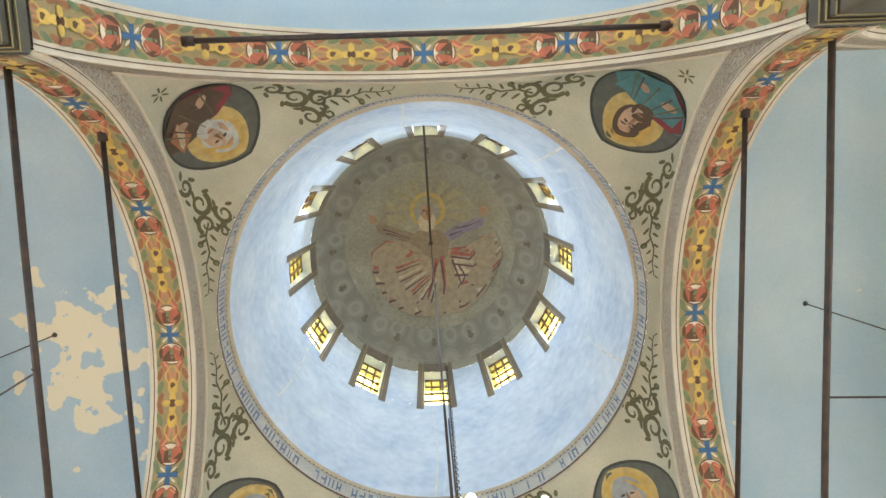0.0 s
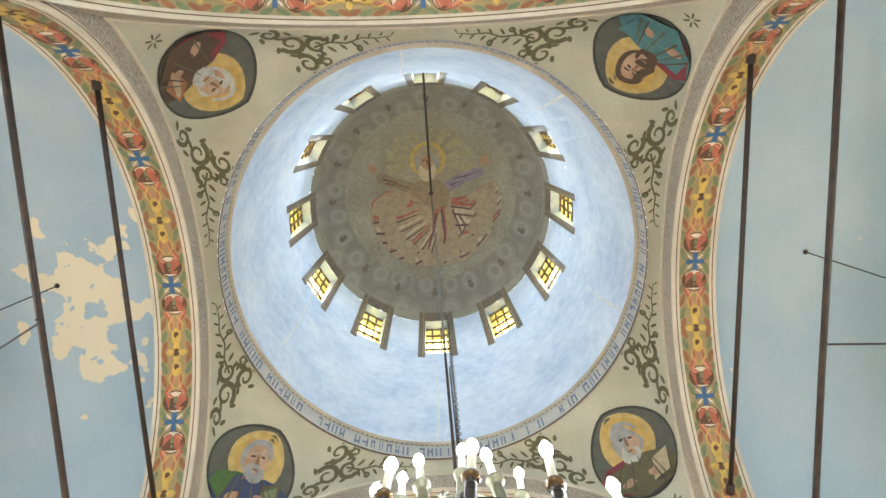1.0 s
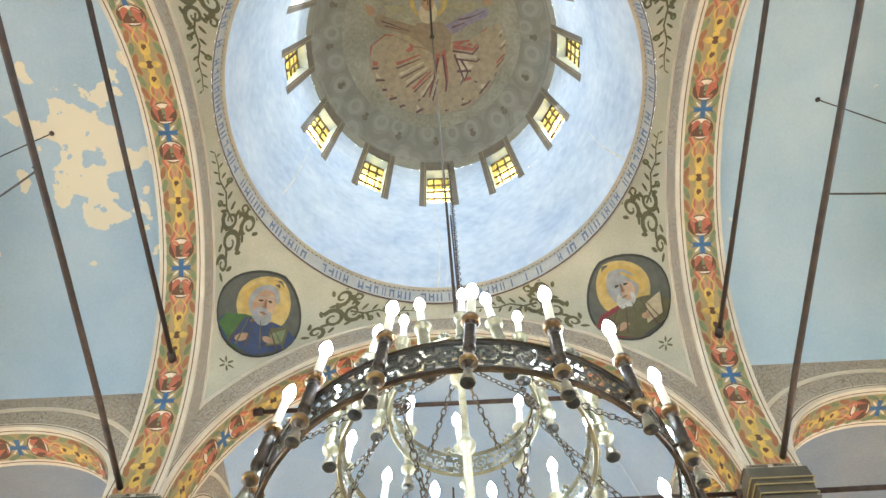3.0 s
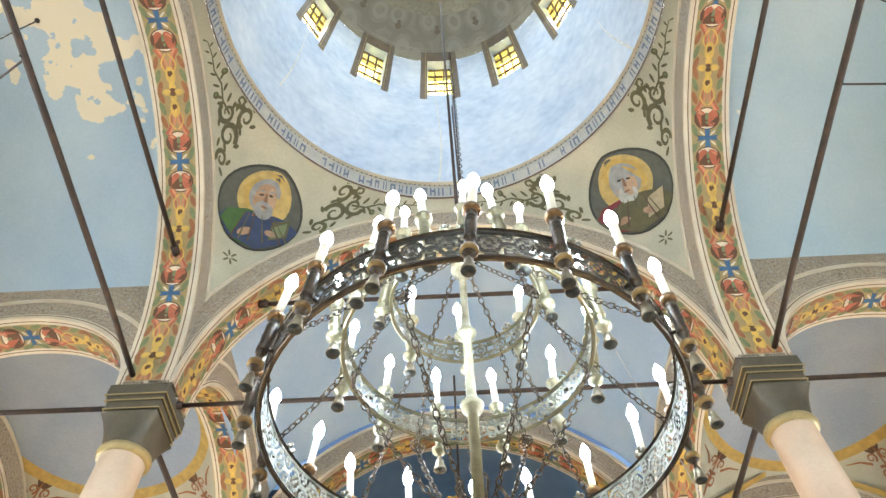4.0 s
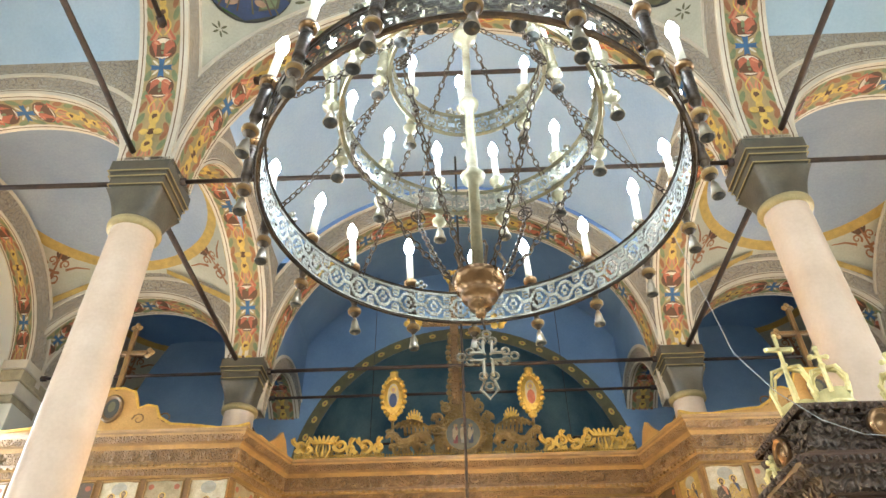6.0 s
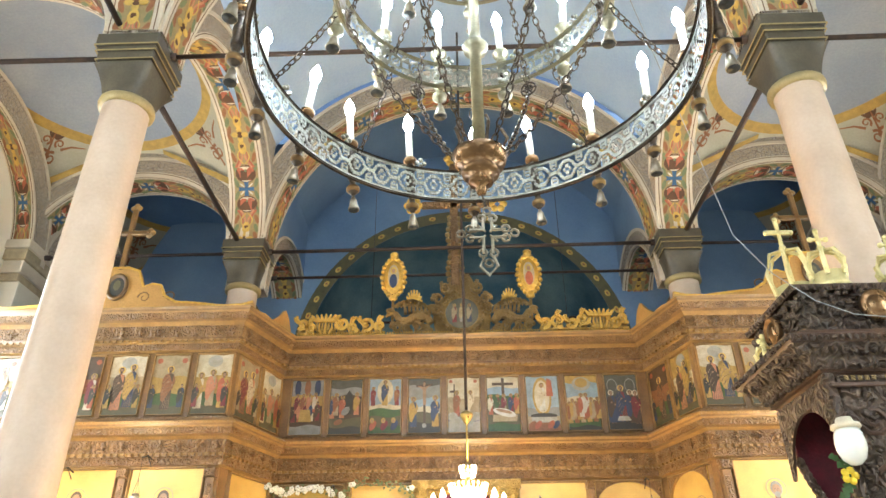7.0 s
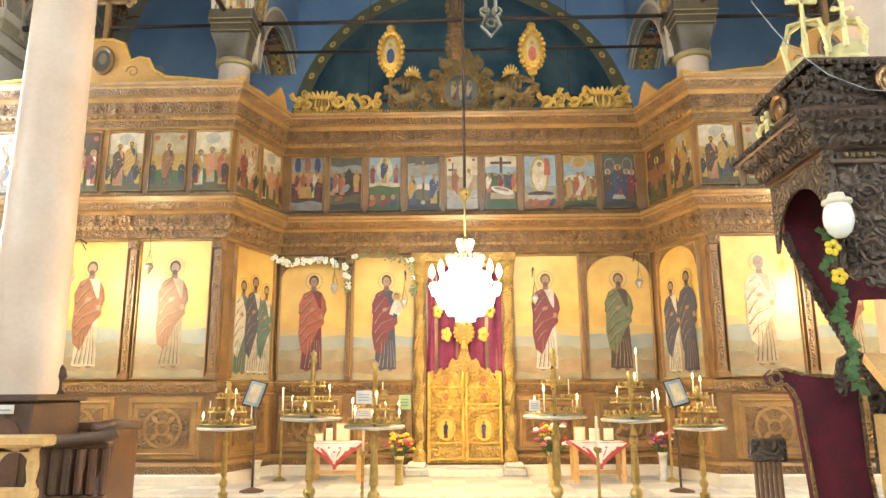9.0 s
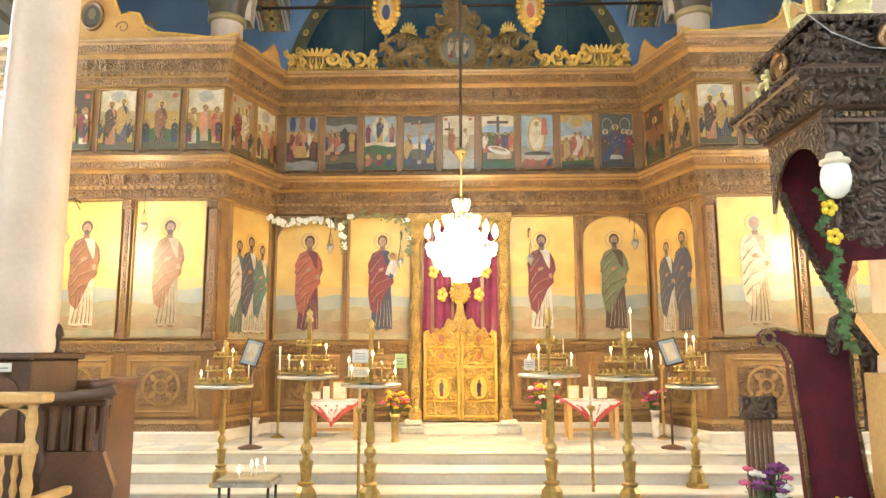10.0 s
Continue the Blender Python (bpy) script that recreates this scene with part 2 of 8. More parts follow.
mat("marble_grey", (0.36, 0.37, 0.36), (0.46, 0.46, 0.44), 3.0, 0.42, 0, 0.03, 20, 0.25, 0.05)
mat("velvet", (0.062, 0.005, 0.011), (0.115, 0.009, 0.019), 7.0, 0.85, 0, 0.3, 50, 0.3)
mat("velvet_purple", (0.13, 0.015, 0.05), (0.20, 0.025, 0.08), 7.0, 0.8, 0, 0.3, 40, 0.3)
mat("wax", (0.80, 0.74, 0.58), (0.85, 0.80, 0.66), 8.0, 0.45, 0, 0.02, 60, 0.1)
mat("bulb", (0.80, 0.90, 1.0), (0.80, 0.90, 1.0), 4.0, 0.3, 0, 0, 60, 0.0, 0, 60.0)
mat("crystal_bulb", (1.0, 0.80, 0.50), (1.0, 0.80, 0.50), 4.0, 0.3, 0, 0, 60, 0.0, 0, 26.0)
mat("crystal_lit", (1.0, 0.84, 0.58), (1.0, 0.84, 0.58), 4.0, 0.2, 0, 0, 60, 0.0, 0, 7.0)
mat("flame", (1.0, 0.62, 0.22), (1.0, 0.62, 0.22), 4.0, 0.3, 0, 0, 60, 0.0, 0, 16.0)
mat("white_glass", (0.74, 0.74, 0.68), (0.80, 0.80, 0.75), 5.0, 0.12, 0, 0, 60, 0.05, 0.8)
mat("red_cloth", (0.48, 0.07, 0.06), (0.56, 0.12, 0.10), 8.0, 0.85, 0, 0.2, 90, 0.2)
mat("white_cloth", (0.76, 0.70, 0.66), (0.70, 0.60, 0.58), 8.0, 0.85, 0, 0.2, 90, 0.2)
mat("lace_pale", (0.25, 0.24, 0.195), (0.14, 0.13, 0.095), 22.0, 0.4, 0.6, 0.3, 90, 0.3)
# same lace darkened, so its colour holds the shade of a backlit face
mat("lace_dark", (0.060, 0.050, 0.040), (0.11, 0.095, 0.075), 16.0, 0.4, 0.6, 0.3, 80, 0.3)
mat("bell_metal", (0.30, 0.26, 0.19), (0.17, 0.13, 0.085), 18.0, 0.35, 0.85, 0.1, 70, 0.2)
mat("bobbin", (0.33, 0.22, 0.09), (0.19, 0.11, 0.045), 18.0, 0.32, 0.8, 0.1, 70, 0.2)
mat("icon_mist", (0.20, 0.235, 0.225), (0.30, 0.30, 0.22), 3.0, 0.4, 0, 0.05, 70, 0.25, 0.4)
mat("icon_haze", (0.48, 0.33, 0.105), (0.40, 0.30, 0.13), 3.0, 0.35, 0.1, 0.05, 90, 0.2, 0.5)
mat("icon_field", (0.20, 0.185, 0.115), (0.30, 0.25, 0.14), 5.0, 0.4, 0, 0.05, 70, 0.3, 0.4)
mat("icon_earth", (0.20, 0.14, 0.07), (0.29, 0.21, 0.115), 4.0, 0.4, 0, 0.05, 70, 0.3, 0.4)
mat("note_green", (0.52, 0.66, 0.26), (0.46, 0.58, 0.22), 8.0, 0.6, 0, 0.05, 90, 0.1)
mat("stain", (0.60, 0.64, 0.69), (0.50, 0.57, 0.68), 5.0, 0.8, 0, 0.1, 30, 0.2)
mat("sky_glow", (0.86, 0.93, 1.0), (0.86, 0.93, 1.0), 1.0, 1.0, 0, 0, 10, 0.0, 0, 6.0)


def amber_glass():
    m = bpy.data.materials.new("amber_glass")
    m.use_nodes = True
    n, l = m.node_tree.nodes, m.node_tree.links
    n.remove(n["Principled BSDF"])
    t, g, x = n.new("ShaderNodeBsdfTransparent"), n.new("ShaderNodeBsdfGlossy"), n.new("ShaderNodeMixShader")
    info = n.new("ShaderNodeObjectInfo")
    r = n.new("ShaderNodeValToRGB")
    r.color_ramp.elements[0].color, r.color_ramp.elements[1].color = (0.80, 0.62, 0.24, 1), (0.90, 0.76, 0.38, 1)
    l.new(info.outputs["Random"], r.inputs[0])
    l.new(r.outputs[0], t.inputs[0])
    g.inputs["Roughness"].default_value = 0.1
    x.inputs[0].default_value = 0.06
    l.new(t.outputs[0], x.inputs[1])
    l.new(g.outputs[0], x.inputs[2])
    l.new(x.outputs[0], n["Material Output"].inputs[0])
    MATS["amber_glass"] = m


amber_glass()


# ---- mesh tools ----
class Build:
    """Collects faces by material, with uv in metres, and makes one mesh of them."""

    def __init__(self):
        self.v, self.f, self.m, self.uv, self.names, self.smooth = [], [], [], [], [], []

    def slot(self, name):
        if name not in self.names:
            self.names.append(name)
        return self.names.index(name)

    def poly(self, pts, mname, uv=None, smooth=False):
        k = len(self.v)
        self.v += [tuple(p) for p in pts]
        self.f.append(tuple(range(k, k + len(pts))))
        self.m.append(self.slot(mname))
        self.smooth.append(smooth)
        self.uv.append(uv or [(0, 0)] * len(pts))

    def faces(self, verts, faces, mname, smooth=False, uvs=None):
        k, s = len(self.v), self.slot(mname)
        self.v += [tuple(p) for p in verts]
        for f in faces:
            self.f.append(tuple(k + i for i in f))
            self.m.append(s)
            self.smooth.append(smooth)
            self.uv.append([uvs[i] for i in f] if uvs else [(0, 0)] * len(f))

    def box(self, x0, y0, z0, x1, y1, z1, mname, bev=0.0):
        c = min(bev, (x1 - x0) / 3, (y1 - y0) / 3, (z1 - z0) / 3)
        if c <= 0:
            vs = [(x, y, z) for x in (x0, x1) for y in (y0, y1) for z in (z0, z1)]
            self.faces(vs, [(0, 1, 3, 2), (4, 6, 7, 5), (0, 4, 5, 1), (2, 3, 7, 6), (0, 2, 6, 4), (1, 5, 7, 3)], mname)
            return
        bm = bmesh.new()
        bmesh.ops.create_cube(bm, size=1)
        for w in bm.verts:
            w.co = Vector(((x0 + x1) / 2 + w.co.x * (x1 - x0), (y0 + y1) / 2 + w.co.y * (y1 - y0), (z0 + z1) / 2 + w.co.z * (z1 - z0)))
        bmesh.ops.bevel(bm, geom=bm.edges[:], offset=c, segments=1, affect="EDGES")
        bm.verts.index_update()
        self.faces([w.co for w in bm.verts], [[w.index for w in f.verts] for f in bm.faces], mname)
        bm.free()

    def sheet(self, fn, us, vs, mname, smooth=True, scale=(1, 1), flip=False):
        nu, nv = len(us), len(vs)
        verts = [fn(u, v) for u in us for v in vs]
        uvs = [(u * scale[0], v * scale[1]) for u in us for v in vs]
        fs = []
        for i in range(nu - 1):
            for j in range(nv - 1):
                q = (i * nv + j, (i + 1) * nv + j, (i + 1) * nv + j + 1, i * nv + j + 1)
                fs.append(q[::-1] if flip else q)
        self.faces(verts, fs, mname, smooth, uvs)

    def lathe(self, prof, mname, centre=(0, 0, 0), seg=20, axis="z", smooth=True, matrix=None, squash=1.0):
        verts, fs, n = [], [], len(prof)
        for k in range(seg):
            a = 2 * math.pi * k / seg
            for r, z in prof:
                p = Vector((r * math.cos(a), r * math.sin(a) * squash, z))
                if axis == "y":
                    p = Vector((p.x, p.z, p.y))
                if axis == "x":
                    p = Vector((p.z, p.x, p.y))
                if matrix:
                    p = matrix @ p
                verts.append(p + Vector(centre))
        for k in range(seg):
            for j in range(n - 1):
                a, b = k * n, ((k + 1) % seg) * n
                fs.append((a + j, b + j, b + j + 1, a + j + 1))
        if prof[0][0] > 1e-4:
            fs.append(tuple(k * n for k in range(seg))[::-1])
        if prof[-1][0] > 1e-4:
            fs.append(tuple(k * n + n - 1 for k in range(seg)))
        self.faces(verts, fs, mname, smooth)

    def tube(self, pts, r, mname, seg=8, closed=False, taper=None):
        pts = [Vector(p) for p in pts]
        n = len(pts)
        verts, fs = [], []
        for i, p in enumerate(pts):
            if closed:
                d = pts[(i + 1) % n] - pts[i - 1]
            else:
                d = pts[min(i + 1, n - 1)] - pts[max(i - 1, 0)]
            d.normalize()
            up = Vector((0, 0, 1)) if abs(d.z) < 0.95 else Vector((1, 0, 0))
            a = d.cross(up).normalized()
            b = a.cross(d)
            rr = r * (taper[i] if taper else 1)
            for k in range(seg):
                t = 2 * math.pi * k / seg
                verts.append(p + a * rr * math.cos(t) + b * rr * math.sin(t))
        for i in range(n if closed else n - 1):
            for k in range(seg):
                j = (i + 1) % n
                fs.append((i * seg + k, i * seg + (k + 1) % seg, j * seg + (k + 1) % seg, j * seg + k))
        if not closed:
            fs += [tuple(range(seg))[::-1], tuple((n - 1) * seg + k for k in range(seg))]
        self.faces(verts, fs, mname, seg > 5)

    def ball(self, c, r, mname, seg=10, rings=6, sq=(1, 1, 1)):
        prof = [(max(1e-5, r * math.sin(math.pi * k / rings)), -r * math.cos(math.pi * k / rings)) for k in range(rings + 1)]
        self.lathe(prof, mname, c, seg, matrix=Matrix.Diagonal((*sq, 1)))

    def mesh(self, name):
        me = bpy.data.meshes.new(name)
        me.from_pydata(self.v, [], self.f)
        for nm in self.names:
            me.materials.append(MATS[nm])
        me.polygons.foreach_set("material_index", self.m)
        me.polygons.foreach_set("use_smooth", self.smooth)
        lay = me.uv_layers.new(name="uv")
        lay.data.foreach_set("uv", [c for f in self.uv for p in f for c in p])
        me.update()
        return me


def thing(name, label, category, group="", kind="", at=(0, 0, 0)):
    ob = new(name)
    ob.location = at
    ob.empty_display_size = 0.1
    return tagged(ob, label, category, group, kind)


def part(name, b, parent, label=""):
    ob = new(name, b.mesh(name))
    ob.parent = parent
    return tagged(ob, label) if label else ob


def solid(name, b, label, category, kind="", group=""):
    return tagged(new(name, b.mesh(name)), label, category, group, kind)


def ell(cx, cy, rx, ry=None, n=14, rot=0.0, a0=0.0, a1=360.0):
    ry = ry or rx
    c, s = math.cos(radians(rot)), math.sin(radians(rot))
    out = []
    full = a1 - a0 >= 359.9
    for k in range(n if full else n + 1):
        a = radians(a0 + (a1 - a0) * k / n)
        x, y = rx * math.cos(a), ry * math.sin(a)
        out.append((cx + x * c - y * s, cy + x * s + y * c))
    return out


def ribbon(pts, w0, w1=None):
    """Outline quads of a painted stroke through 2D points, tapering from w0 to w1."""
    w1 = w0 if w1 is None else w1
    n, left, right = len(pts), [], []
    for i, (x, y) in enumerate(pts):
        ax, ay = pts[max(0, i - 1)]
        bx, by = pts[min(n - 1, i + 1)]
        d = math.hypot(bx - ax, by - ay) or 1
        w = (w0 + (w1 - w0) * i / (n - 1)) / 2
        nx, ny = -(by - ay) / d * w, (bx - ax) / d * w
        left.append((x + nx, y + ny))
        right.append((x - nx, y - ny))
    return [[left[i], left[i + 1], right[i + 1], right[i]] for i in range(n - 1)]


def spiral(cx, cy, r, turns, start, n=16, shrink=0.25):
    return [(cx + r * (1 - (1 - shrink) * k / n) * math.cos(radians(start + 360 * turns * k / n)),
             cy + r * (1 - (1 - shrink) * k / n) * math.sin(radians(start + 360 * turns * k / n))) for k in range(n + 1)]


def lin(a, b, n):
    return [a + (b - a) * k / n for k in range(n + 1)]


# ---- large structure ----
ZS, HB = 6.94, 3.01          # spring of the arches, half width of the domed bay
RA, AW = 2.98, 0.56          # radius and depth of the great arches


def motif(period, width):
    """One repeat of the painted band: cross, pods, strands, ovals and a flower, in metres along and across."""
    k, w = period / 1.71, width / 0.36
    out = []

    def add(pts, m):
        out.append(([(x * k, y * w) for x, y in pts], m))
    for sx in (-1, 1):
        for sy in (-1, 1):       # leaves along the edges
            for cx, m in ((0.10, "p_green"), (0.33, "p_green"), (0.50, "p_rust"), (0.66, "p_green"), (0.80, "p_rust")):
                add(ell(sx * cx, sy * 0.145, 0.085, 0.03, 9, 18 * sx * sy), m)
        add(ell(sx * 0.242, 0, 0.140, 0.150, 18), "p_brown")
        add(ell(sx * 0.242, 0, 0.126, 0.135, 18), "p_cream")
        for sy in (-1, 1):
            add(ell(sx * 0.242, sy * 0.064, 0.108, 0.062, 12, 14 * sx * sy), "p_red")
            add(ell(sx * 0.245, sy * 0.068, 0.088, 0.046, 12, 14 * sx * sy), "p_salmon")
            add(ell(sx * 0.26, sy * 0.078, 0.05, 0.018, 9, 14 * sx * sy), "p_sand")
        add(ell(sx * 0.242, 0, 0.075, 0.022, 10), "p_green")
        for sy in (-1, 1):
            for off, m in ((0.0, "p_salmon"), (0.035, "p_red")):
                pts = [(sx * (0.34 + 0.045 * i), sy * (0.10 + off - 0.085 * math.sin(i / 6 * math.pi / 1.6))) for i in range(7)]
                for q in ribbon(pts, 0.034, 0.012):
                    add(q, m)
            for q in ribbon([(sx * (0.40 + 0.05 * i), sy * (0.015 + 0.07 * math.sin(i / 5 * math.pi))) for i in range(6)], 0.018, 0.012):
                add(q, "p_yellow")
        add(ell(sx * 0.655, 0, 0.105, 0.058, 14), "p_yellow")
        add(ell(sx * 0.655, 0, 0.068, 0.032, 12), "p_brown")
        for dx, dy in ((0.07, 0), (0, 0.07), (0, -0.07)):
            add(ell(sx * (0.855 - dx), dy, 0.05 if dx else 0.04, 0.04 if dx else 0.05, 10), "p_yellow")
        add(ell(sx * 0.835, 0, 0.03, 0.036, 8), "p_brown")
    for dx, dy in ((1, 0), (-1, 0), (0, 1), (0, -1)):
        n = (-dy, dx)
        add([(n[0] * 0.02, n[1] * 0.02), (dx * 0.12 + n[0] * 0.034, dy * 0.12 + n[1] * 0.034), (dx * 0.105, dy * 0.105),
             (dx * 0.12 - n[0] * 0.034, dy * 0.12 - n[1] * 0.034), (-n[0] * 0.02, -n[1] * 0.02)], "p_blue")
        add(ell((dx + n[0]) * 0.062, (dy + n[1]) * 0.062, 0.045, 0.014, 8, math.degrees(math.atan2(dy + n[1], dx + n[0]))), "p_cream")
    return out


def arch(name, centre, e1, e2, ra, rb, width, label, repeats, rim=0.07, face=0.40, span=(0.0, 180.0), start=0.0, step=None):
    """A round arch: painted soffit with cream borders, and scroll-painted faces on both sides."""
    c, e1, e2 = Vector(centre), Vector(e1), Vector(e2)

    def at(deg, out, w):
        a = radians(deg)
        return c + e1 * ((ra + out) * math.cos(a)) + Vector((0, 0, (rb + out) * math.sin(a))) + e2 * w
    ths = lin(span[0], span[1], 40)
    ob = thing(name, label, "arch", kind="structure")
    k = ra * math.pi / 180
    edge = width * 0.16
    b = Build()
    b.sheet(lambda u, w: at(u, 0, w), ths, lin(0, width, 3), "cream", scale=(k, 1))
    part("soffit", b, ob)
    b = Build()
    b.sheet(lambda u, w: at(u, -0.004, w), ths, lin(edge, width - edge, 2), "band_ground", scale=(k, 1))
    for w in (edge * 0.55, width - edge * 0.55):
        b.sheet(lambda u, q: at(u, -0.003, q), ths, [w - 0.006, w + 0.006], "p_brown", scale=(k, 1))
    part("painted_ground", b, ob)
    b = Build()
    deg = step or (span[1] - span[0]) / repeats
    inner = width - 2 * edge
    for i in range(-1, repeats + 2):
        mid = (90 + deg * (i - 2)) if step else span[0] + deg * (i + start)
        for n, (pts, m) in enumerate(motif(deg * k, inner)):
            q = [(mid + x / k, width / 2 + y) for x, y in pts]
            if max(x for x, y in q) < span[0] or min(x for x, y in q) > span[1]:
                continue
            q = [(min(max(x, span[0]), span[1]), y) for x, y in q]
            if max(x for x, y in q) - min(x for x, y in q) < 0.05:
                continue
            b.poly([at(x, -0.006 - 0.00015 * n, y) for x, y in q], m)
    part("painted_ornament", b, ob)
    for w, side in ((0.0, -1), (width, 1)):
        b = Build()
        b.sheet(lambda u, r: at(u, r, w), ths, [0, rim, rim + 0.0001], "cream", smooth=False, scale=(k, 1))
        b.sheet(lambda u, r: at(u, r, w), ths, lin(rim, face - 0.05, 2), "scroll", smooth=False, scale=(k, 1))
        b.sheet(lambda u, r: at(u, r, w + side * 0.02), ths, [face - 0.05, face], "cream", smooth=False, scale=(k, 1))
        b.sheet(lambda u, r: at(u, face - 0.05, w + side * r), ths, [0, 0.02], "cream", smooth=False)
        b.sheet(lambda u, r: at(u, rim * 0.6 + r, w + side * 0.003), ths, [0, 0.012], "p_brown", smooth=False)
        part("face_band", b, ob)
    b = Build()
    b.sheet(lambda u, w: at(u, face, w), ths, [-0.02, width + 0.02], "cream")
    part("back", b, ob)
    return ob


X, Y = (1, 0, 0), (0, 1, 0)
BAND = "round arch with a painted floral soffit of crosses and red pods"
arch("arch_north", (-HB - AW, YC, ZS), Y, X, RA, RA, AW, BAND, 5, step=33.0, span=(0.5, 179.5))
arch("arch_south", (HB, YC, ZS), Y, X, RA, RA, AW, BAND, 5, step=33.0, span=(0.5, 179.5))
arch("arch_east", (0, YC + HB, ZS), X, Y, RA, RA, AW, BAND, 5, step=33.0, span=(0.5, 179.5))
arch("arch_west", (0, YC - HB - AW, ZS), X, Y, RA, RA, AW, BAND, 5, step=33.0, span=(0.5, 179.5))
Y2 = YC + HB + AW            # start of the bay before the screen
Y3 = 9.04
MID2, A2 = (Y2 + Y3) / 2, (Y3 - Y2) / 2
for sx in (-1, 1):
    x0 = HB if sx > 0 else -HB - AW
    arch("arch_bay", (x0, MID2, ZS), Y, X, A2, 1.52, AW, BAND, 3, rim=0.06, face=0.34, start=0.5)
    arch("arch_bay", (x0, 10.9, ZS - 0.7), Y, X, 1.25, 1.3, AW, BAND, 3, rim=0.06, face=0.3, start=0.5)
    for yy in (YC + HB, Y3, YC - HB - AW):
        arch("arch_aisle", (sx * 5.15, yy, ZS), X, Y, 1.56, 1.24, AW, BAND, 3, rim=0.08, face=0.36, start=0.5)
for sx in (-1, 1):
    for mid, half in ((MID2, A2), (10.9, 1.25)):
        arch("arch_wall", (6.55 if sx > 0 else -6.9, mid, ZS - 0.25), Y, X, half - 0.06, half - 0.12, 0.35, "round wall arch with painted scrollwork over a window niche", 3, rim=0.05, face=0.42, start=0.5)
arch("arch_screen", (0, Y3, ZS), X, Y, RA, RA, AW, BAND, 5, step=33.0, span=(0.5, 179.5))


def spandrel(name, flat, lo, hi, bottom, top, mname, thick, label):
    """Wall above an arch: flat(s, z, d) gives the point, between the curves bottom(s) and top(s)."""
    b = Build()
    ss = lin(lo, hi, 36)
    for d in (0, thick):
        b.sheet(lambda s, t: flat(s, bottom(s) + (top(s) - bottom(s)) * t, d), ss, lin(0, 1, 3), mname, smooth=False, scale=(1, 1.5))
    b.sheet(lambda s, t: flat(s, top(s), t), ss, [0, thick], mname)
    return solid(name, b, label, "wall", "structure")


def over(mid, a, h, spring=ZS):
    return lambda s: spring + h * math.sqrt(max(0.0, 1 - ((s - mid) / a) ** 2))


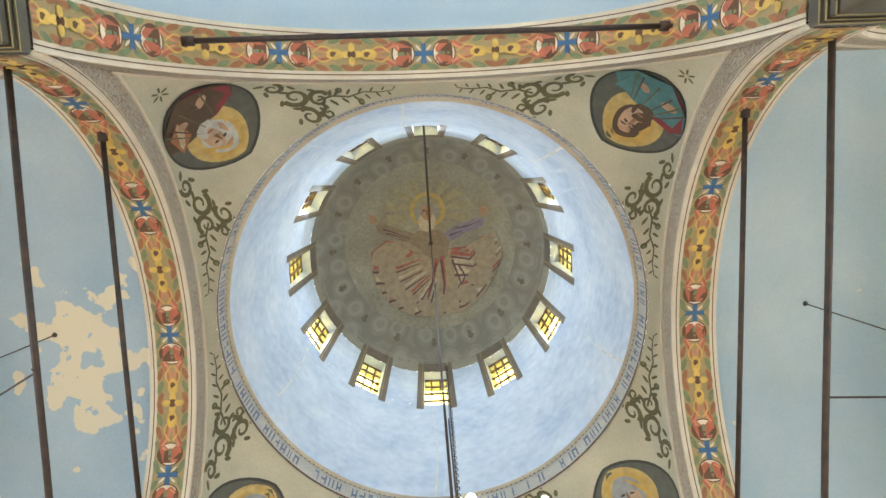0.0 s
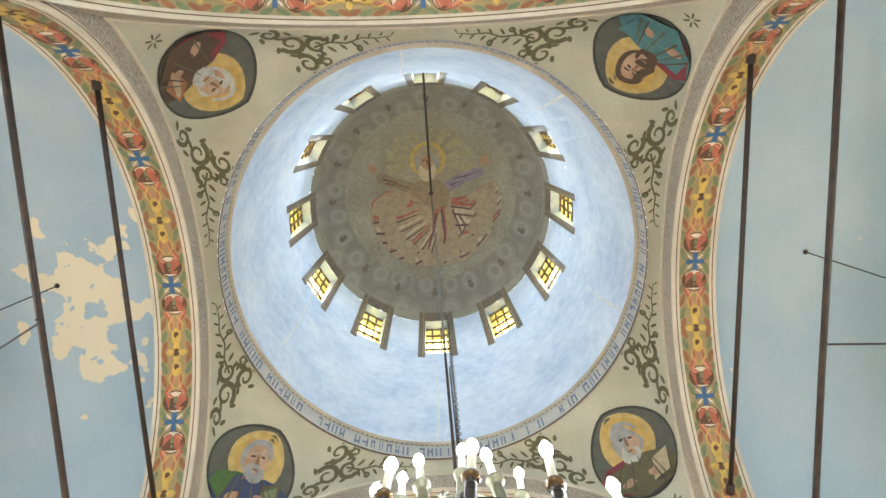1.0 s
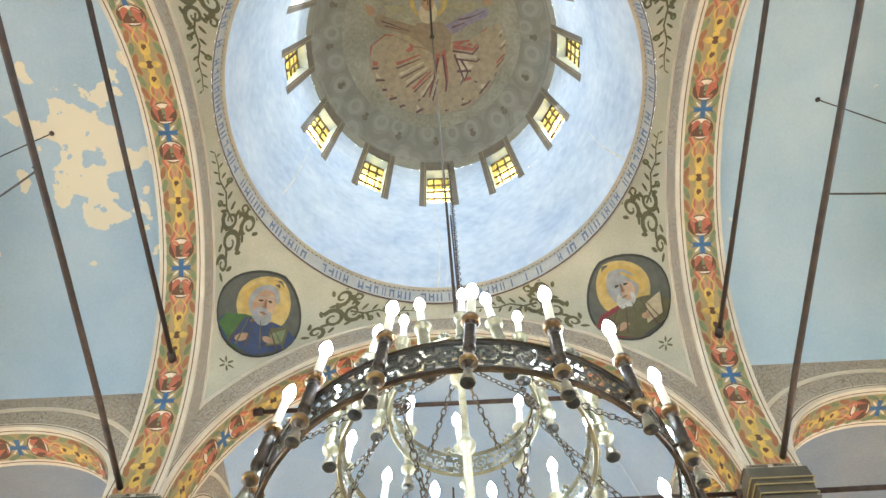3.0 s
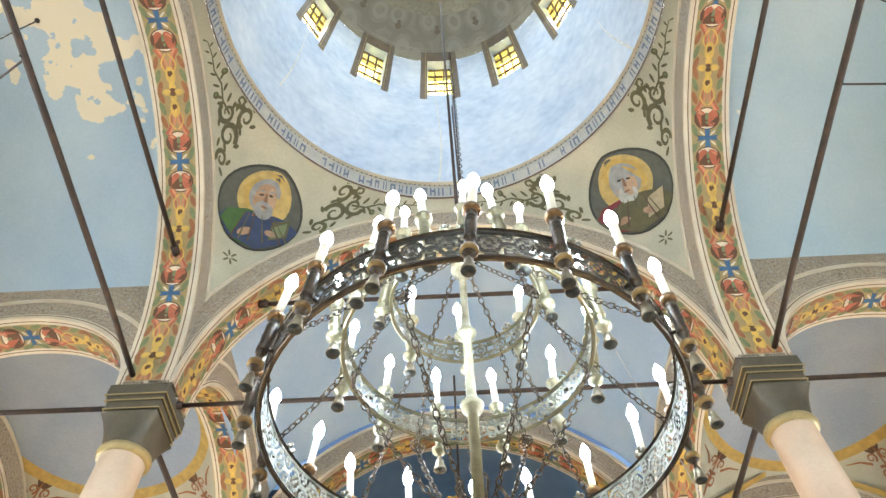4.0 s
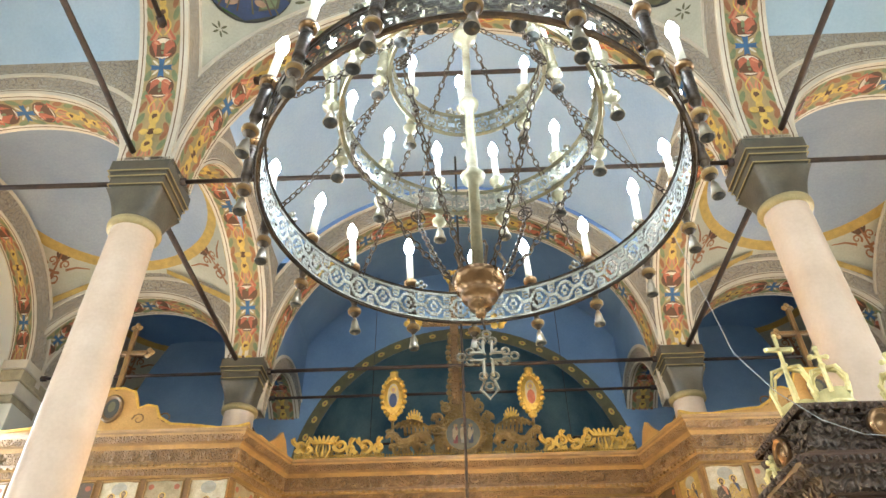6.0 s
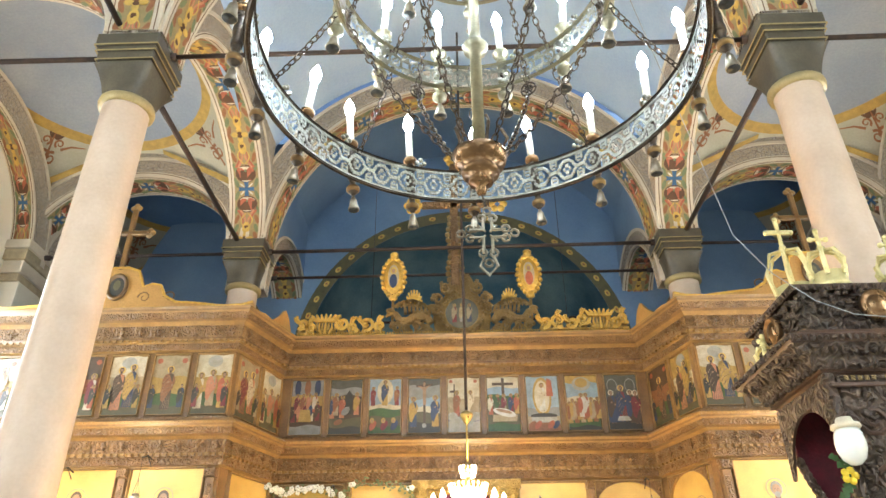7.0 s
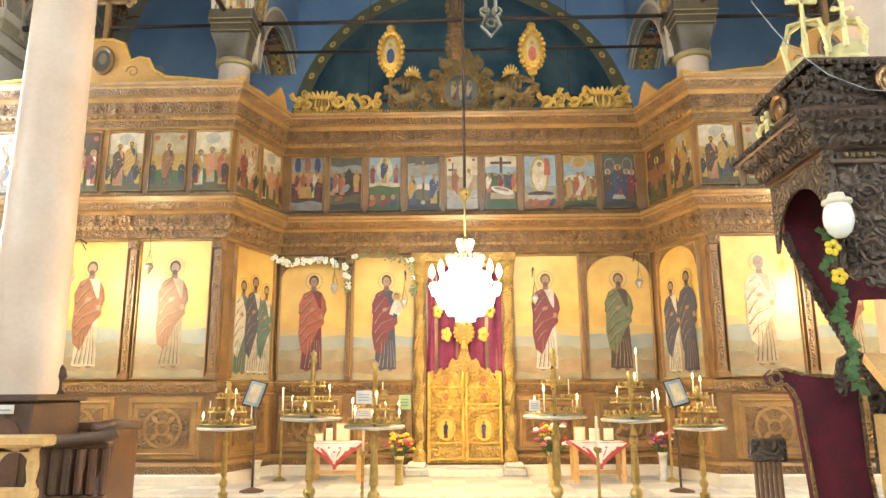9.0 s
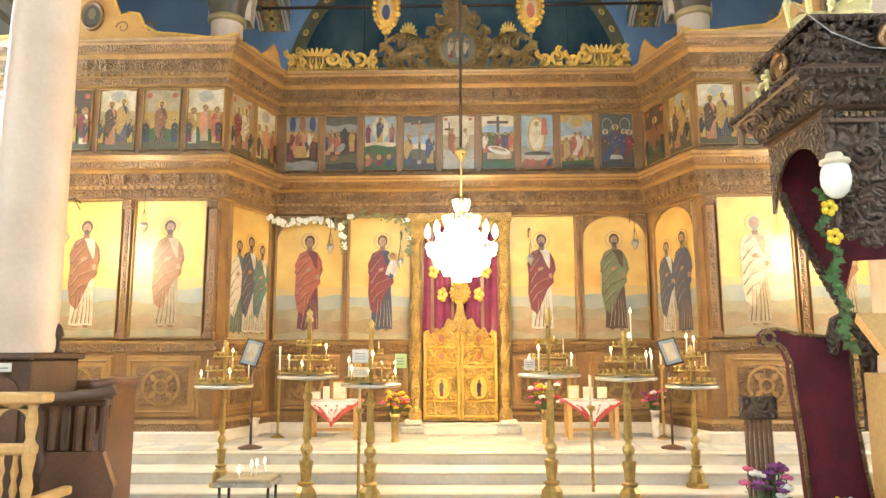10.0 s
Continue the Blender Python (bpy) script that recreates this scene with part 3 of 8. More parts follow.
RV = 3.52
for sx in (-1, 1):
    # walls over the aisle arches, up to the transept vault
    for yy, far in ((YC + HB, 0), (Y3, 0), (YC - HB - AW, 0)):
        spandrel("wall_aisle", lambda s, z, d: (sx * s, yy + 0.004 + d * 0.98, z), HB + AW, 6.9, over(5.15, 1.78, 1.52), lambda s: 9.7, "scroll", AW, "plaster wall over an aisle arch with painted scrollwork")
    spandrel("wall_bay", lambda s, z, d: (sx * (HB + 0.004 + d * 0.98), s, z), Y2, Y3, over(MID2, A2 + 0.3, 1.82), lambda s: 9.2, "scroll", AW, "plaster wall over a bay arch with painted scrollwork")
    spandrel("wall_sanctuary", lambda s, z, d: (sx * (HB + 0.004 + d * 0.98), s, z), Y3 + AW, 12.3, over(10.9, 1.5, 1.58, ZS - 0.7), lambda s: 9.2, "nave_blue", AW, "blue plaster wall over a sanctuary arch")
    # transept vault
    b = Build()
    b.sheet(lambda u, v: (sx * v, YC + RV * math.cos(radians(u)), ZS + RV * math.sin(radians(u))), lin(28, 152, 40), lin(HB + AW - 0.1, 6.9, 8), "blue_peeling" if sx < 0 else "blue_faded")
    solid("ceiling_transept", b, "pale blue barrel vault, flaking to bare plaster" if sx < 0 else "pale blue plaster barrel vault with hairline cracks", "vault", "structure")
    # aisle vaults: a blue disc in a gilt ring on cream corners
    for y0, y1, disc in ((Y2, Y3, "grey_blue"), (Y3 + AW, 12.3, "deep_blue"), (-6.8, YC - HB - AW, "grey_blue")):
        cx, cy, rx, ry = sx * 5.235, (y0 + y1) / 2, 1.68, (y1 - y0) / 2

        def vault(x, y, dz=0.0, cx=cx, cy=cy, ry=ry):
            return (x, y, 7.35 + 1.75 * math.sqrt(max(0.0, 1 - 0.46 * ((x - cx) / 1.68) ** 2 - 0.46 * ((y - cy) / ry) ** 2)) - dz)
        b = Build()
        b.sheet(lambda u, v: vault(cx + u, cy + v), lin(-rx, rx, 16), lin(-ry, ry, 16), "pendentive")
        part_of = thing("ceiling_aisle", "sail vault with a blue disc in a yellow ring on cream corners", "vault", kind="structure")
        part("corners", b, part_of)
        rr = min(rx, ry) - 0.12
        b = Build()
        b.sheet(lambda u, v: vault(cx + v * math.cos(u), cy + v * math.sin(u) * ry / rx, 0.012), lin(0, 2 * math.pi, 40), lin(0.001, rr, 8), disc)
        b.sheet(lambda u, v: vault(cx + v * math.cos(u), cy + v * math.sin(u) * ry / rx, 0.02), lin(0, 2 * math.pi, 48), [rr - 0.07, rr + 0.07], "p_amber")
        part("painted_disc", b, part_of)
        for qx in (-1, 1):
            for qy in (-1, 1):
                b = Build()
                def corner(x, y, dz, qx=qx, qy=qy):
                    return vault(cx + qx * (rx - x), cy + qy * (ry - y), dz)
                for sp, w0 in ((spiral(0.33, 0.25, 0.09, 1.3, 30), 0.04), (spiral(0.25, 0.33, 0.09, -1.3, 60), 0.04), (spiral(0.52, 0.38, 0.07, -1.2, 200), 0.034), (spiral(0.38, 0.52, 0.07, 1.2, 250), 0.034),
                               ([(0.16, 0.16), (0.28, 0.28), (0.42, 0.44), (0.56, 0.60)], 0.045), ([(0.50, 0.30), (0.66, 0.28), (0.84, 0.20)], 0.04), ([(0.30, 0.50), (0.28, 0.66), (0.20, 0.84)], 0.04)):
                    for q in ribbon(sp, w0, 0.014):
                        b.poly([corner(x, y, 0.016) for x, y in q], "p_rust")
                for k in range(5):
                    t = radians(5 + 20 * k)
                    b.poly([corner(0.46 + x, 0.46 + y, 0.018) for x, y in ell(0.10 * math.cos(t), 0.10 * math.sin(t), 0.07, 0.022, 8, math.degrees(t))], "p_brown")
                for q in ribbon([(0.05, 1.30), (0.05, 0.05), (1.30, 0.05)], 0.07):
                    b.poly([corner(x, y, 0.020) for x, y in q], "p_amber")
                part("corner_scroll", b, part_of)

# nave vault before the screen and over the sanctuary
for y0, y1, m in ((Y2 - 0.05, Y3 + 0.05, "vault_blue"), (Y3 + AW - 0.05, 12.4, "nave_blue"), (-6.9, YC - HB - AW + 0.05, "blue_plaster")):
    b = Build()
    b.sheet(lambda u, v: (RV * math.cos(radians(u)), v, ZS + RV * math.sin(radians(u))), lin(24, 156, 40), lin(y0, y1, 8), m)
    solid("ceiling_nave", b, "blue plaster barrel vault of the nave", "vault", "structure")

# apse: wall with a round opening, gilt border and a teal half dome
b = Build()
ap_z, ap_r, ap_y = 5.95, 2.86, 11.7


def apse_edge(a, r, y):
    return (r * math.cos(a), y, ap_z + r * math.sin(a))


b.sheet(lambda a, r: apse_edge(a, r, ap_y), lin(0, math.pi, 40), [ap_r, ap_r + 0.24], "p_olive", smooth=False)
b.sheet(lambda a, r: apse_edge(a, r, ap_y + 0.02), lin(-0.6, math.pi + 0.6, 40), [ap_r + 0.2, 6.5], "nave_blue", smooth=False)
for k in range(26):
    a = math.pi * (k + 0.5) / 26
    for q in (ell(0, 0, 0.07, 0.05, 8), ell(0, 0, 0.03, 0.02, 6)):
        m = "p_yellow" if len(q) == 8 else "p_rust"
        b.poly([apse_edge(a + x / ap_r, ap_r + 0.12 + y, ap_y - (0.004 if m == "p_yellow" else 0.007)) for x, y in q], m)
solid("wall_apse", b, "blue apse wall with a round gilt-bordered arch", "wall", "structure")
b = Build()
b.sheet(lambda a, t: (ap_r * math.cos(a) * math.cos(t), ap_y + 2.4 * math.sin(t), ap_z + ap_r * math.sin(a) * math.cos(t)), lin(0, math.pi, 36), lin(0, math.pi / 2, 12), "apse_teal")
b.sheet(lambda a, z: (ap_r * math.cos(a), ap_y + 2.4 * math.sin(a), z), lin(0, math.pi, 36), [0.4, ap_z], "apse_teal")
solid("wall_apse_shell", b, "dark teal painted half dome of the apse", "apse", "structure")

# pendentives
ZR, RR = 10.42, 2.86


def pend(phi, t, lift=0.0):
    """A point of the shell between the four arches and the ring: azimuth in degrees, t from ring to arch."""
    f = radians(((phi + 45) % 90) - 45)
    r1 = (HB + 0.004) / math.cos(f)
    y = r1 * math.sin(f)
    z1 = ZS + math.sqrt(max(0.2, (RA + 0.40) ** 2 - y * y))
    s, q = math.sin(t * math.pi / 2), 1 - math.cos(t * math.pi / 2)
    r = RR + (r1 - RR) * (0.5 * s + 0.5 * t) - lift
    z = ZR + (z1 - ZR) * (0.5 * q + 0.5 * t) - lift * 0.6
    a = radians(phi)
    return Vector((r * math.cos(a), YC + r * math.sin(a), z))


b = Build()
b.sheet(lambda u, t: pend(u, t), lin(0, 360, 144), lin(0, 1, 10), "pendentive")
pendentives = solid("wall_pendentive", b, "cream pendentives joining the arches to the dome ring", "pendentive", "structure")


def on_pend(phi0, t0):
    """Local painting coordinates on a pendentive: a to the side, b upwards, in metres from a centre, laid on the tangent plane."""
    c = pend(phi0, t0)
    up = (pend(phi0, t0 - 0.04) - pend(phi0, t0 + 0.04)).normalized()
    q = radians(phi0)
    side = Vector((math.sin(q), -math.cos(q), 0))

    def put(a, b, lift=0.01):
        p = c + side * a + up * b
        phi = math.degrees(math.atan2(p.y - YC, p.x))
        lo, hi = 0.0, 1.0
        for _ in range(22):
            m = (lo + hi) / 2
            if pend(phi, m).z > p.z:
                lo = m
            else:
                hi = m
        return pend(phi, lo, lift)
    return put


MED_T = 0.44
ROBES = (("p_wine", "p_olive"), ("p_leaf", "p_navy"), ("p_wine", "p_hair"), ("p_wine", "p_teal"))
for i, phi in enumerate((45, 135, 225, 315)):
    put = on_pend(phi, MED_T)
    med = thing("painted_medallion", "round wall painting of a haloed bust on dark olive, within leafy scrolls", "wall painting", "pendentive medallions", "structure")
    b = Build()
    R0 = 0.60
    cell = lin(0, 2 * math.pi, 32)
    b.sheet(lambda a, r: put(r * math.cos(a), r * math.sin(a), 0.008), cell, lin(0.001, R0, 4), "p_medal")
    b.sheet(lambda a, r: put(r * math.cos(a), r * math.sin(a), 0.012), cell, [R0 - 0.012, R0 + 0.02], "p_dark")
    tilt = (-1, 1, 1, -1)[i] * 0.05
    hair, beard = ("p_grey", "p_grey", "p_cloud", "p_hair")[i], ("p_cloud", "p_grey", "p_cloud", "p_hair")[i]
    hx, hy = tilt, 0.14
    for lay, (pts, m) in enumerate(((ell(hx, hy, 0.335, 0.335, 26), "p_capgold"), (ell(hx, hy, 0.30, 0.30, 24), "p_amber"), (ell(hx, hy, 0.25, 0.25, 22), "p_capgold"),
                   ([(-0.50, -0.24), (-0.36, -0.42), (0, -0.54), (0.36, -0.42), (0.5, -0.24), (0.36, -0.08), (0.14, -0.02), (-0.14, -0.02), (-0.40, -0.10)], ROBES[i][1]),
                   ([(-0.48, -0.26), (-0.24, -0.48), (-0.04, -0.52), (0.0, -0.30), (0.04, -0.04), (-0.14, -0.02), (-0.40, -0.10)], ROBES[i][0]),
                   ([(-0.09, -0.12), (0.09, -0.12), (hx + 0.07, 0.04), (hx - 0.07, 0.04)], "p_flesh_dark"),
                   (ell(hx, hy + 0.02, 0.195, 0.215, 20), hair), (ell(hx, hy - 0.01, 0.145, 0.185, 18), "p_skin"), (ell(hx + 0.04, hy - 0.02, 0.10, 0.15, 14), "p_flesh"), (ell(hx, hy - 0.145, 0.125, 0.115, 16), beard),
                   (ell(hx, hy - 0.11, 0.045, 0.014, 10), "p_flesh_dark"), (ell(hx - 0.055, hy + 0.035, 0.030, 0.013, 8), "p_dark"), (ell(hx + 0.055, hy + 0.035, 0.030, 0.013, 8), "p_dark"),
                   (ell(hx - 0.055, hy + 0.075, 0.042, 0.010, 8, -8), hair), (ell(hx + 0.055, hy + 0.075, 0.042, 0.010, 8, 8), hair), ([(hx - 0.012, hy + 0.05), (hx + 0.010, hy + 0.05), (hx + 0.026, hy - 0.055), (hx - 0.022, hy - 0.055)], "p_flesh_dark"),
                   ([(0.14, -0.40), (0.36, -0.34), (0.40, -0.08), (0.18, -0.13)], ("p_sand", "p_olive", "p_rust", "p_teal")[i]), ([(0.17, -0.37), (0.33, -0.325), (0.365, -0.12), (0.20, -0.16)], ("p_cream", "p_green", "p_sand", "p_teal")[i]),
                   (ell(-0.16, -0.34, 0.10, 0.05, 10, 30), "p_skin"), (ell(0.16, -0.30, 0.07, 0.045, 10, -20), "p_skin"),
                   *[([(x, -0.46), (x + 0.022, -0.46), (x * 0.5 + 0.006, -0.08), (x * 0.5 - 0.004, -0.08)], ("p_fold", "p_olive")[j % 2]) for j, x in enumerate((-0.34, -0.24, -0.12, 0.06, 0.26, 0.34))])):
        turn = radians((-22, 22, 0, 0)[i])
        pts = [(x * 1.13, y * 1.13 + 0.02) for x, y in pts]
        b.poly([put(x * math.cos(turn) - y * math.sin(turn), x * math.sin(turn) + y * math.cos(turn), 0.014 + 0.003 * lay) for x, y in pts], m)
    part("painting", b, med)
    b = Build()
    def horn(al, ac, lift=0.012, sx=1):
        """Along and across the narrowing horn of the pendentive between ring and arch."""
        d = 14.0 + al / 0.056
        L = (pend(phi + d, 0.0) - pend(phi + d, 1.0)).length
        return pend(phi + sx * d, min(0.97, max(0.03, 0.46 + ac / L)), lift)
    for sx in (-1, 1):           # acanthus scroll and trailing twig on both sides of the medallion
        for cx, cy, r, tn, st, w in ((0.10, 0.12, 0.15, 1.25, 200, 0.075), (0.12, -0.20, 0.13, -1.2, 120, 0.07), (0.34, 0.02, 0.13, 1.2, 20, 0.065), (0.36, -0.20, 0.08, 1.2, 90, 0.05), (-0.04, 0.34, 0.10, -1.2, 60, 0.06)):
            for q in ribbon(spiral(cx, cy, r, tn, st, 14), w, 0.022):
                b.poly([horn(x, y, 0.012, sx) for x, y in q], "p_olive")
            for k in range(4):
                t = radians(st + 80 * k)
                b.poly([horn(cx + (r + 0.03) * math.cos(t) + x, cy + (r + 0.03) * math.sin(t) + y, 0.013, sx) for x, y in ell(0, 0, 0.055, 0.024, 8, st + 80 * k + 40)], "p_olive")
        for q in ribbon([(0.3, 0.0), (0.5, 0.03), (0.7, -0.02), (0.9, 0.02), (1.1, -0.01), (1.3, 0.0)], 0.03, 0.01):
            b.poly([horn(x, y, 0.013, sx) for x, y in q], "p_olive")
        for k in range(12):
            x = 0.46 + 0.075 * k
            sy = 1 if k % 2 else -1
            w = 0.085 * (1 - 0.045 * k)
            b.poly([horn(p, q, 0.014, sx) for p, q in ell(x + 0.03, sy * w * 0.75, w * 0.72, w * 0.24, 9, 48 * sy)], "p_olive")
            if k in (2, 5):
                b.poly([horn(p, q, 0.015, sx) for p, q in ell(x, -sy * 0.10, 0.045, 0.045, 9)], "p_olive")
                b.poly([horn(p, q, 0.017, sx) for p, q in ell(x + 0.01, -sy * 0.10, 0.02, 0.02, 7)], "p_green")
    for k in range(6):
        b.poly([put(0.07 * math.cos(k * 1.047) + p, -0.86 + 0.07 * math.sin(k * 1.047) + q, 0.012) for p, q in ell(0, 0, 0.05, 0.016, 7, k * 60)], "p_olive")
    part("leaf_scrolls", b, med)

# ring with its worn inscription, drum, windows and cap


def RD(z):
    return RR - 0.075 * (z - ZR)


def polar(a, r, z):
    return (r * math.cos(radians(a)), YC + r * math.sin(radians(a)), z)


ring = thing("wall_ring", "dome ring with a worn blue-grey painted inscription and dotted edge", "dome ring", kind="structure")
b = Build()
b.sheet(lambda a, z: polar(a, RR + 0.0, z), lin(0, 360, 120), lin(ZR, ZR + 0.42, 3), "ring_ground", scale=(0.05, 1))
b.sheet(lambda a, z: polar(a, RR - 0.012, z), lin(0, 360, 120), [ZR - 0.02, ZR + 0.03], "p_brown")
b.sheet(lambda a, r: polar(a, r, ZR + 0.42), lin(0, 360, 120), [RR - 0.06, RR + 0.05], "cream")
part("band", b, ring)
b = Build()
rnd = random.Random(4)
for k in range(150):
    a = 2.4 * k
    if rnd.random() < 0.14:
        continue
    w = 0.55 + 0.35 * rnd.random()
    for s in ((-w, -w * 0.45), (w * 0.45, w))[:1 + (rnd.random() > 0.3)]:
        b.poly([polar(a + q, RR - 0.006, z) for q, z in ((s[0], ZR + 0.09), (s[1], ZR + 0.09), (s[1], ZR + 0.33), (s[0], ZR + 0.33))], "p_letter")
    if rnd.random() > 0.4:
        z = ZR + 0.12 + 0.15 * rnd.random()
        b.poly([polar(a + q, RR - 0.008, zz) for q, zz in ((-w, z), (w, z), (w, z + 0.06), (-w, z + 0.06))], "p_letter")
for k in range(240):
    b.poly([polar(1.5 * k + q / 0.05, RR - 0.014, ZR + 0.40 + z) for q, z in ell(0, 0, 0.014, 0.016, 6)], "p_dark")
part("inscription", b, ring, "illegible worn lettering")
W0, W1, WH = 13.95, 15.55, 5.4     # window sill, head, and half width in degrees
b = Build()
b.sheet(lambda a, z: polar(a, RD(z), z), lin(0, 360, 96), lin(ZR + 0.42, W0, 10), "drum_blue")
b.sheet(lambda a, z: polar(a, RD(z), z), lin(0, 360, 96), lin(W1, 16.0, 2), "cap_paint")
for k in range(12):
    a0, a1 = 30 * k + WH, 30 * (k + 1) - WH
    b.sheet(lambda a, z: polar(a, RD(z), z), lin(a0, a1, 6), lin(W0, W1, 4), "drum_blue")
    for s in (a0, a1):
        b.sheet(lambda r, z: polar(s + (1.1 if s == a1 else -1.1) * r / 0.4, RD(z) + r, z), lin(0, 0.4, 2), lin(W0, W1, 4), "drum_blue", smooth=False)
    c = 30 * k
    b.sheet(lambda a, r: polar(a, RD(W0) + r, W0), lin(c - WH - 1, c + WH + 1, 3), lin(0, 0.42, 2), "drum_blue", smooth=False)
    b.sheet(lambda a, r: polar(a, RD(W1) + r, W1), lin(c - WH - 1, c + WH + 1, 3), lin(0, 0.42, 2), "drum_blue", smooth=False)
drum = solid("wall_drum", b, "tall pale blue plaster drum pierced by twelve small windows", "drum", "structure")
for k in range(12):              # painted surrounds
    b, c = Build(), 30 * k
    for s in (-1, 1):
        b.sheet(lambda a, z: polar(a, RD(z) - 0.008, z), lin(c + s * WH, c + s * (WH + 3.0), 2), lin(W0 - 0.2, 16.0, 6), "p_capbrown")
        b.sheet(lambda a, z: polar(a, RD(z) - 0.011, z), lin(c + s * (WH + 0.7), c + s * (WH + 0.9), 1), lin(W0 - 0.15, 16.0, 6), "p_capgold")
    b.sheet(lambda a, z: polar(a, RD(z) - 0.010, z), lin(c - WH, c + WH, 3), [W1, 16.0], "p_capbrown")
    part("window_surround", b, drum)
for k, (a, z0, z1, w) in enumerate(((318, 13.6, 10.9, 2.2), (312, 13.7, 10.9, 0.9), (328, 13.5, 11.6, 0.8), (92, 13.8, 10.9, 0.6), (88, 13.8, 10.9, 0.5), (262, 13.8, 10.9, 0.8), (120, 13.7, 12.0, 0.7), (20, 12.6, 10.9, 0.7), (236, 13.6, 10.9, 1.0), (150, 13.8, 11.5, 0.6))):
    b = Build()                  # pale run-down stains below the sills
    b.sheet(lambda t, q: polar(a + q * w * (0.4 + 0.6 * t) + 1.5 * math.sin(t * 3 + k), RD(z0 + (z1 - z0) * t) - 0.006, z0 + (z1 - z0) * t), lin(0, 1, 10), [-0.5, 0.5], "p_white" if k % 2 else "stain")
    part("run_stain", b, drum)
pane_me = None
for k in range(12):
    win = thing("window_drum", "small arched drum window with amber and clear panes", "window", "drum windows", "structure")
    win.matrix_world = Matrix.Translation((0, YC, 0)) @ pose(0, 0, 0, 0, 0, 30 * k)
    r = RD(14.75) + 0.13
    hw = r * math.tan(radians(WH + 0.3))
    b = Build()
    for y in lin(-hw, hw, 3):
        b.box(r - 0.02, y - 0.014, W0, r + 0.02, y + 0.014, W1, "dark_wood")
    for z in lin(W0, W1, 4):
        b.box(r - 0.018, -hw, z - 0.014, r + 0.018, hw, z + 0.014, "dark_wood")
    for s in (-1, 1):            # arched head corners
        b.poly([(r - 0.022, s * hw, W1)] + [(r - 0.022, s * hw * math.cos(t), W1 - 0.26 + 0.26 * math.sin(t)) for t in lin(0, math.pi / 2, 8)], "dark_wood")
    part("window_frame", b, win)
    dw, dz = 2 * hw / 3, (W1 - W0) / 4
    for i in range(3):
        for j in range(4):
            if pane_me is None:
                p = Build()
                p.box(-0.004, -dw / 2, -dz / 2, 0.004, dw / 2, dz / 2, "amber_glass")
                pane_me = p.mesh("pane")
            o = new("pane", pane_me)
            o.parent = win
            o.location = (r, -hw + dw * (i + 0.5), W0 + dz * (j + 0.5))
            o.visible_shadow = False
b = Build()
b.sheet(lambda a, z: polar(a, 3.7, z), lin(0, 360, 48), [12.5, 26.0], "sky_glow")
solid("backdrop", b, "bright hazy sky outside the drum windows", "sky", "structure")
ZCAP, HC = 15.95, 1.75
RC = RD(15.95)


def cap(a, bb, lift=0.0):
    """Cap surface from plan offsets: a across, bb towards the west."""
    q = min(0.999, (a * a + bb * bb) / RC ** 2)
    return (a, YC - bb, ZCAP + HC * math.sqrt(1 - q) - lift)


b = Build()
b.sheet(lambda u, v: cap(v * math.cos(u), v * math.sin(u)), lin(0, 2 * math.pi, 64), [RC * math.sin(t) for t in lin(0.001, math.pi / 2, 14)], "cap_paint")
capo = thing("ceiling_cap", "grey-brown dome cap with a faded painted haloed figure among clouds", "dome", kind="structure")
part("shell", b, capo)
b = Build()
b.sheet(lambda u, v: cap(v * math.cos(u), v * math.sin(u), 0.006), lin(0, 2 * math.pi, 64), [RC * math.sin(t) for t in lin(math.pi * 0.29, math.pi / 2 * 0.985, 6)], "cap_cloud", scale=(2.0, 1.0))
for k in range(16):
    a = 2 * math.pi * k / 16
    b.sheet(lambda u, v: cap(2.17 * math.cos(a) + v * math.cos(u), 2.17 * math.sin(a) + v * math.sin(u), 0.012), lin(0, 2 * math.pi, 10), [0.001, 0.075], "p_capbrown")
for k in range(9):
    a = radians(-10 + 25 * k)
    for q in ribbon([(0.45 * math.cos(a), 0.72 + 0.45 * math.sin(a)), (1.0 * math.cos(a), 0.72 + 0.8 * math.sin(a))], 0.10, 0.26):
        b.poly([cap(x, y, 0.014) for x, y in q], "p_capray")


def capfig(pts, m, lift):
    """A patch of painting, as a fan so that it follows the curve."""
    cx, cy = sum(p[0] for p in pts) / len(pts), sum(p[1] for p in pts) / len(pts)
    n = len(pts)
    for i in range(n):
        p, q = pts[i], pts[(i + 1) % n]
        for s0, s1 in ((0.001, 0.5), (0.5, 1.0)):
            b.poly([cap(cx + (u[0] - cx) * s, cy + (u[1] - cy) * s, lift) for u, s in ((p, s0), (q, s0), (q, s1), (p, s1))], m)


def cp(x, y):
    """Painting units to metres on the cap."""
    return ((x - 437) * 0.0074, (375 - y) * 0.0074)


def capstroke(pts, w0, w1, m, lift):
    fine_pts = []
    for (x0, y0), (x1, y1) in zip(pts[:-1], pts[1:]):
        fine_pts += [cp(x0 + (x1 - x0) * t, y0 + (y1 - y0) * t) for t in (0.0, 0.34, 0.67)]
    for q in ribbon(fine_pts + [cp(*pts[-1])], w0, w1):
        b.poly([cap(x, y, lift) for x, y in q], m)


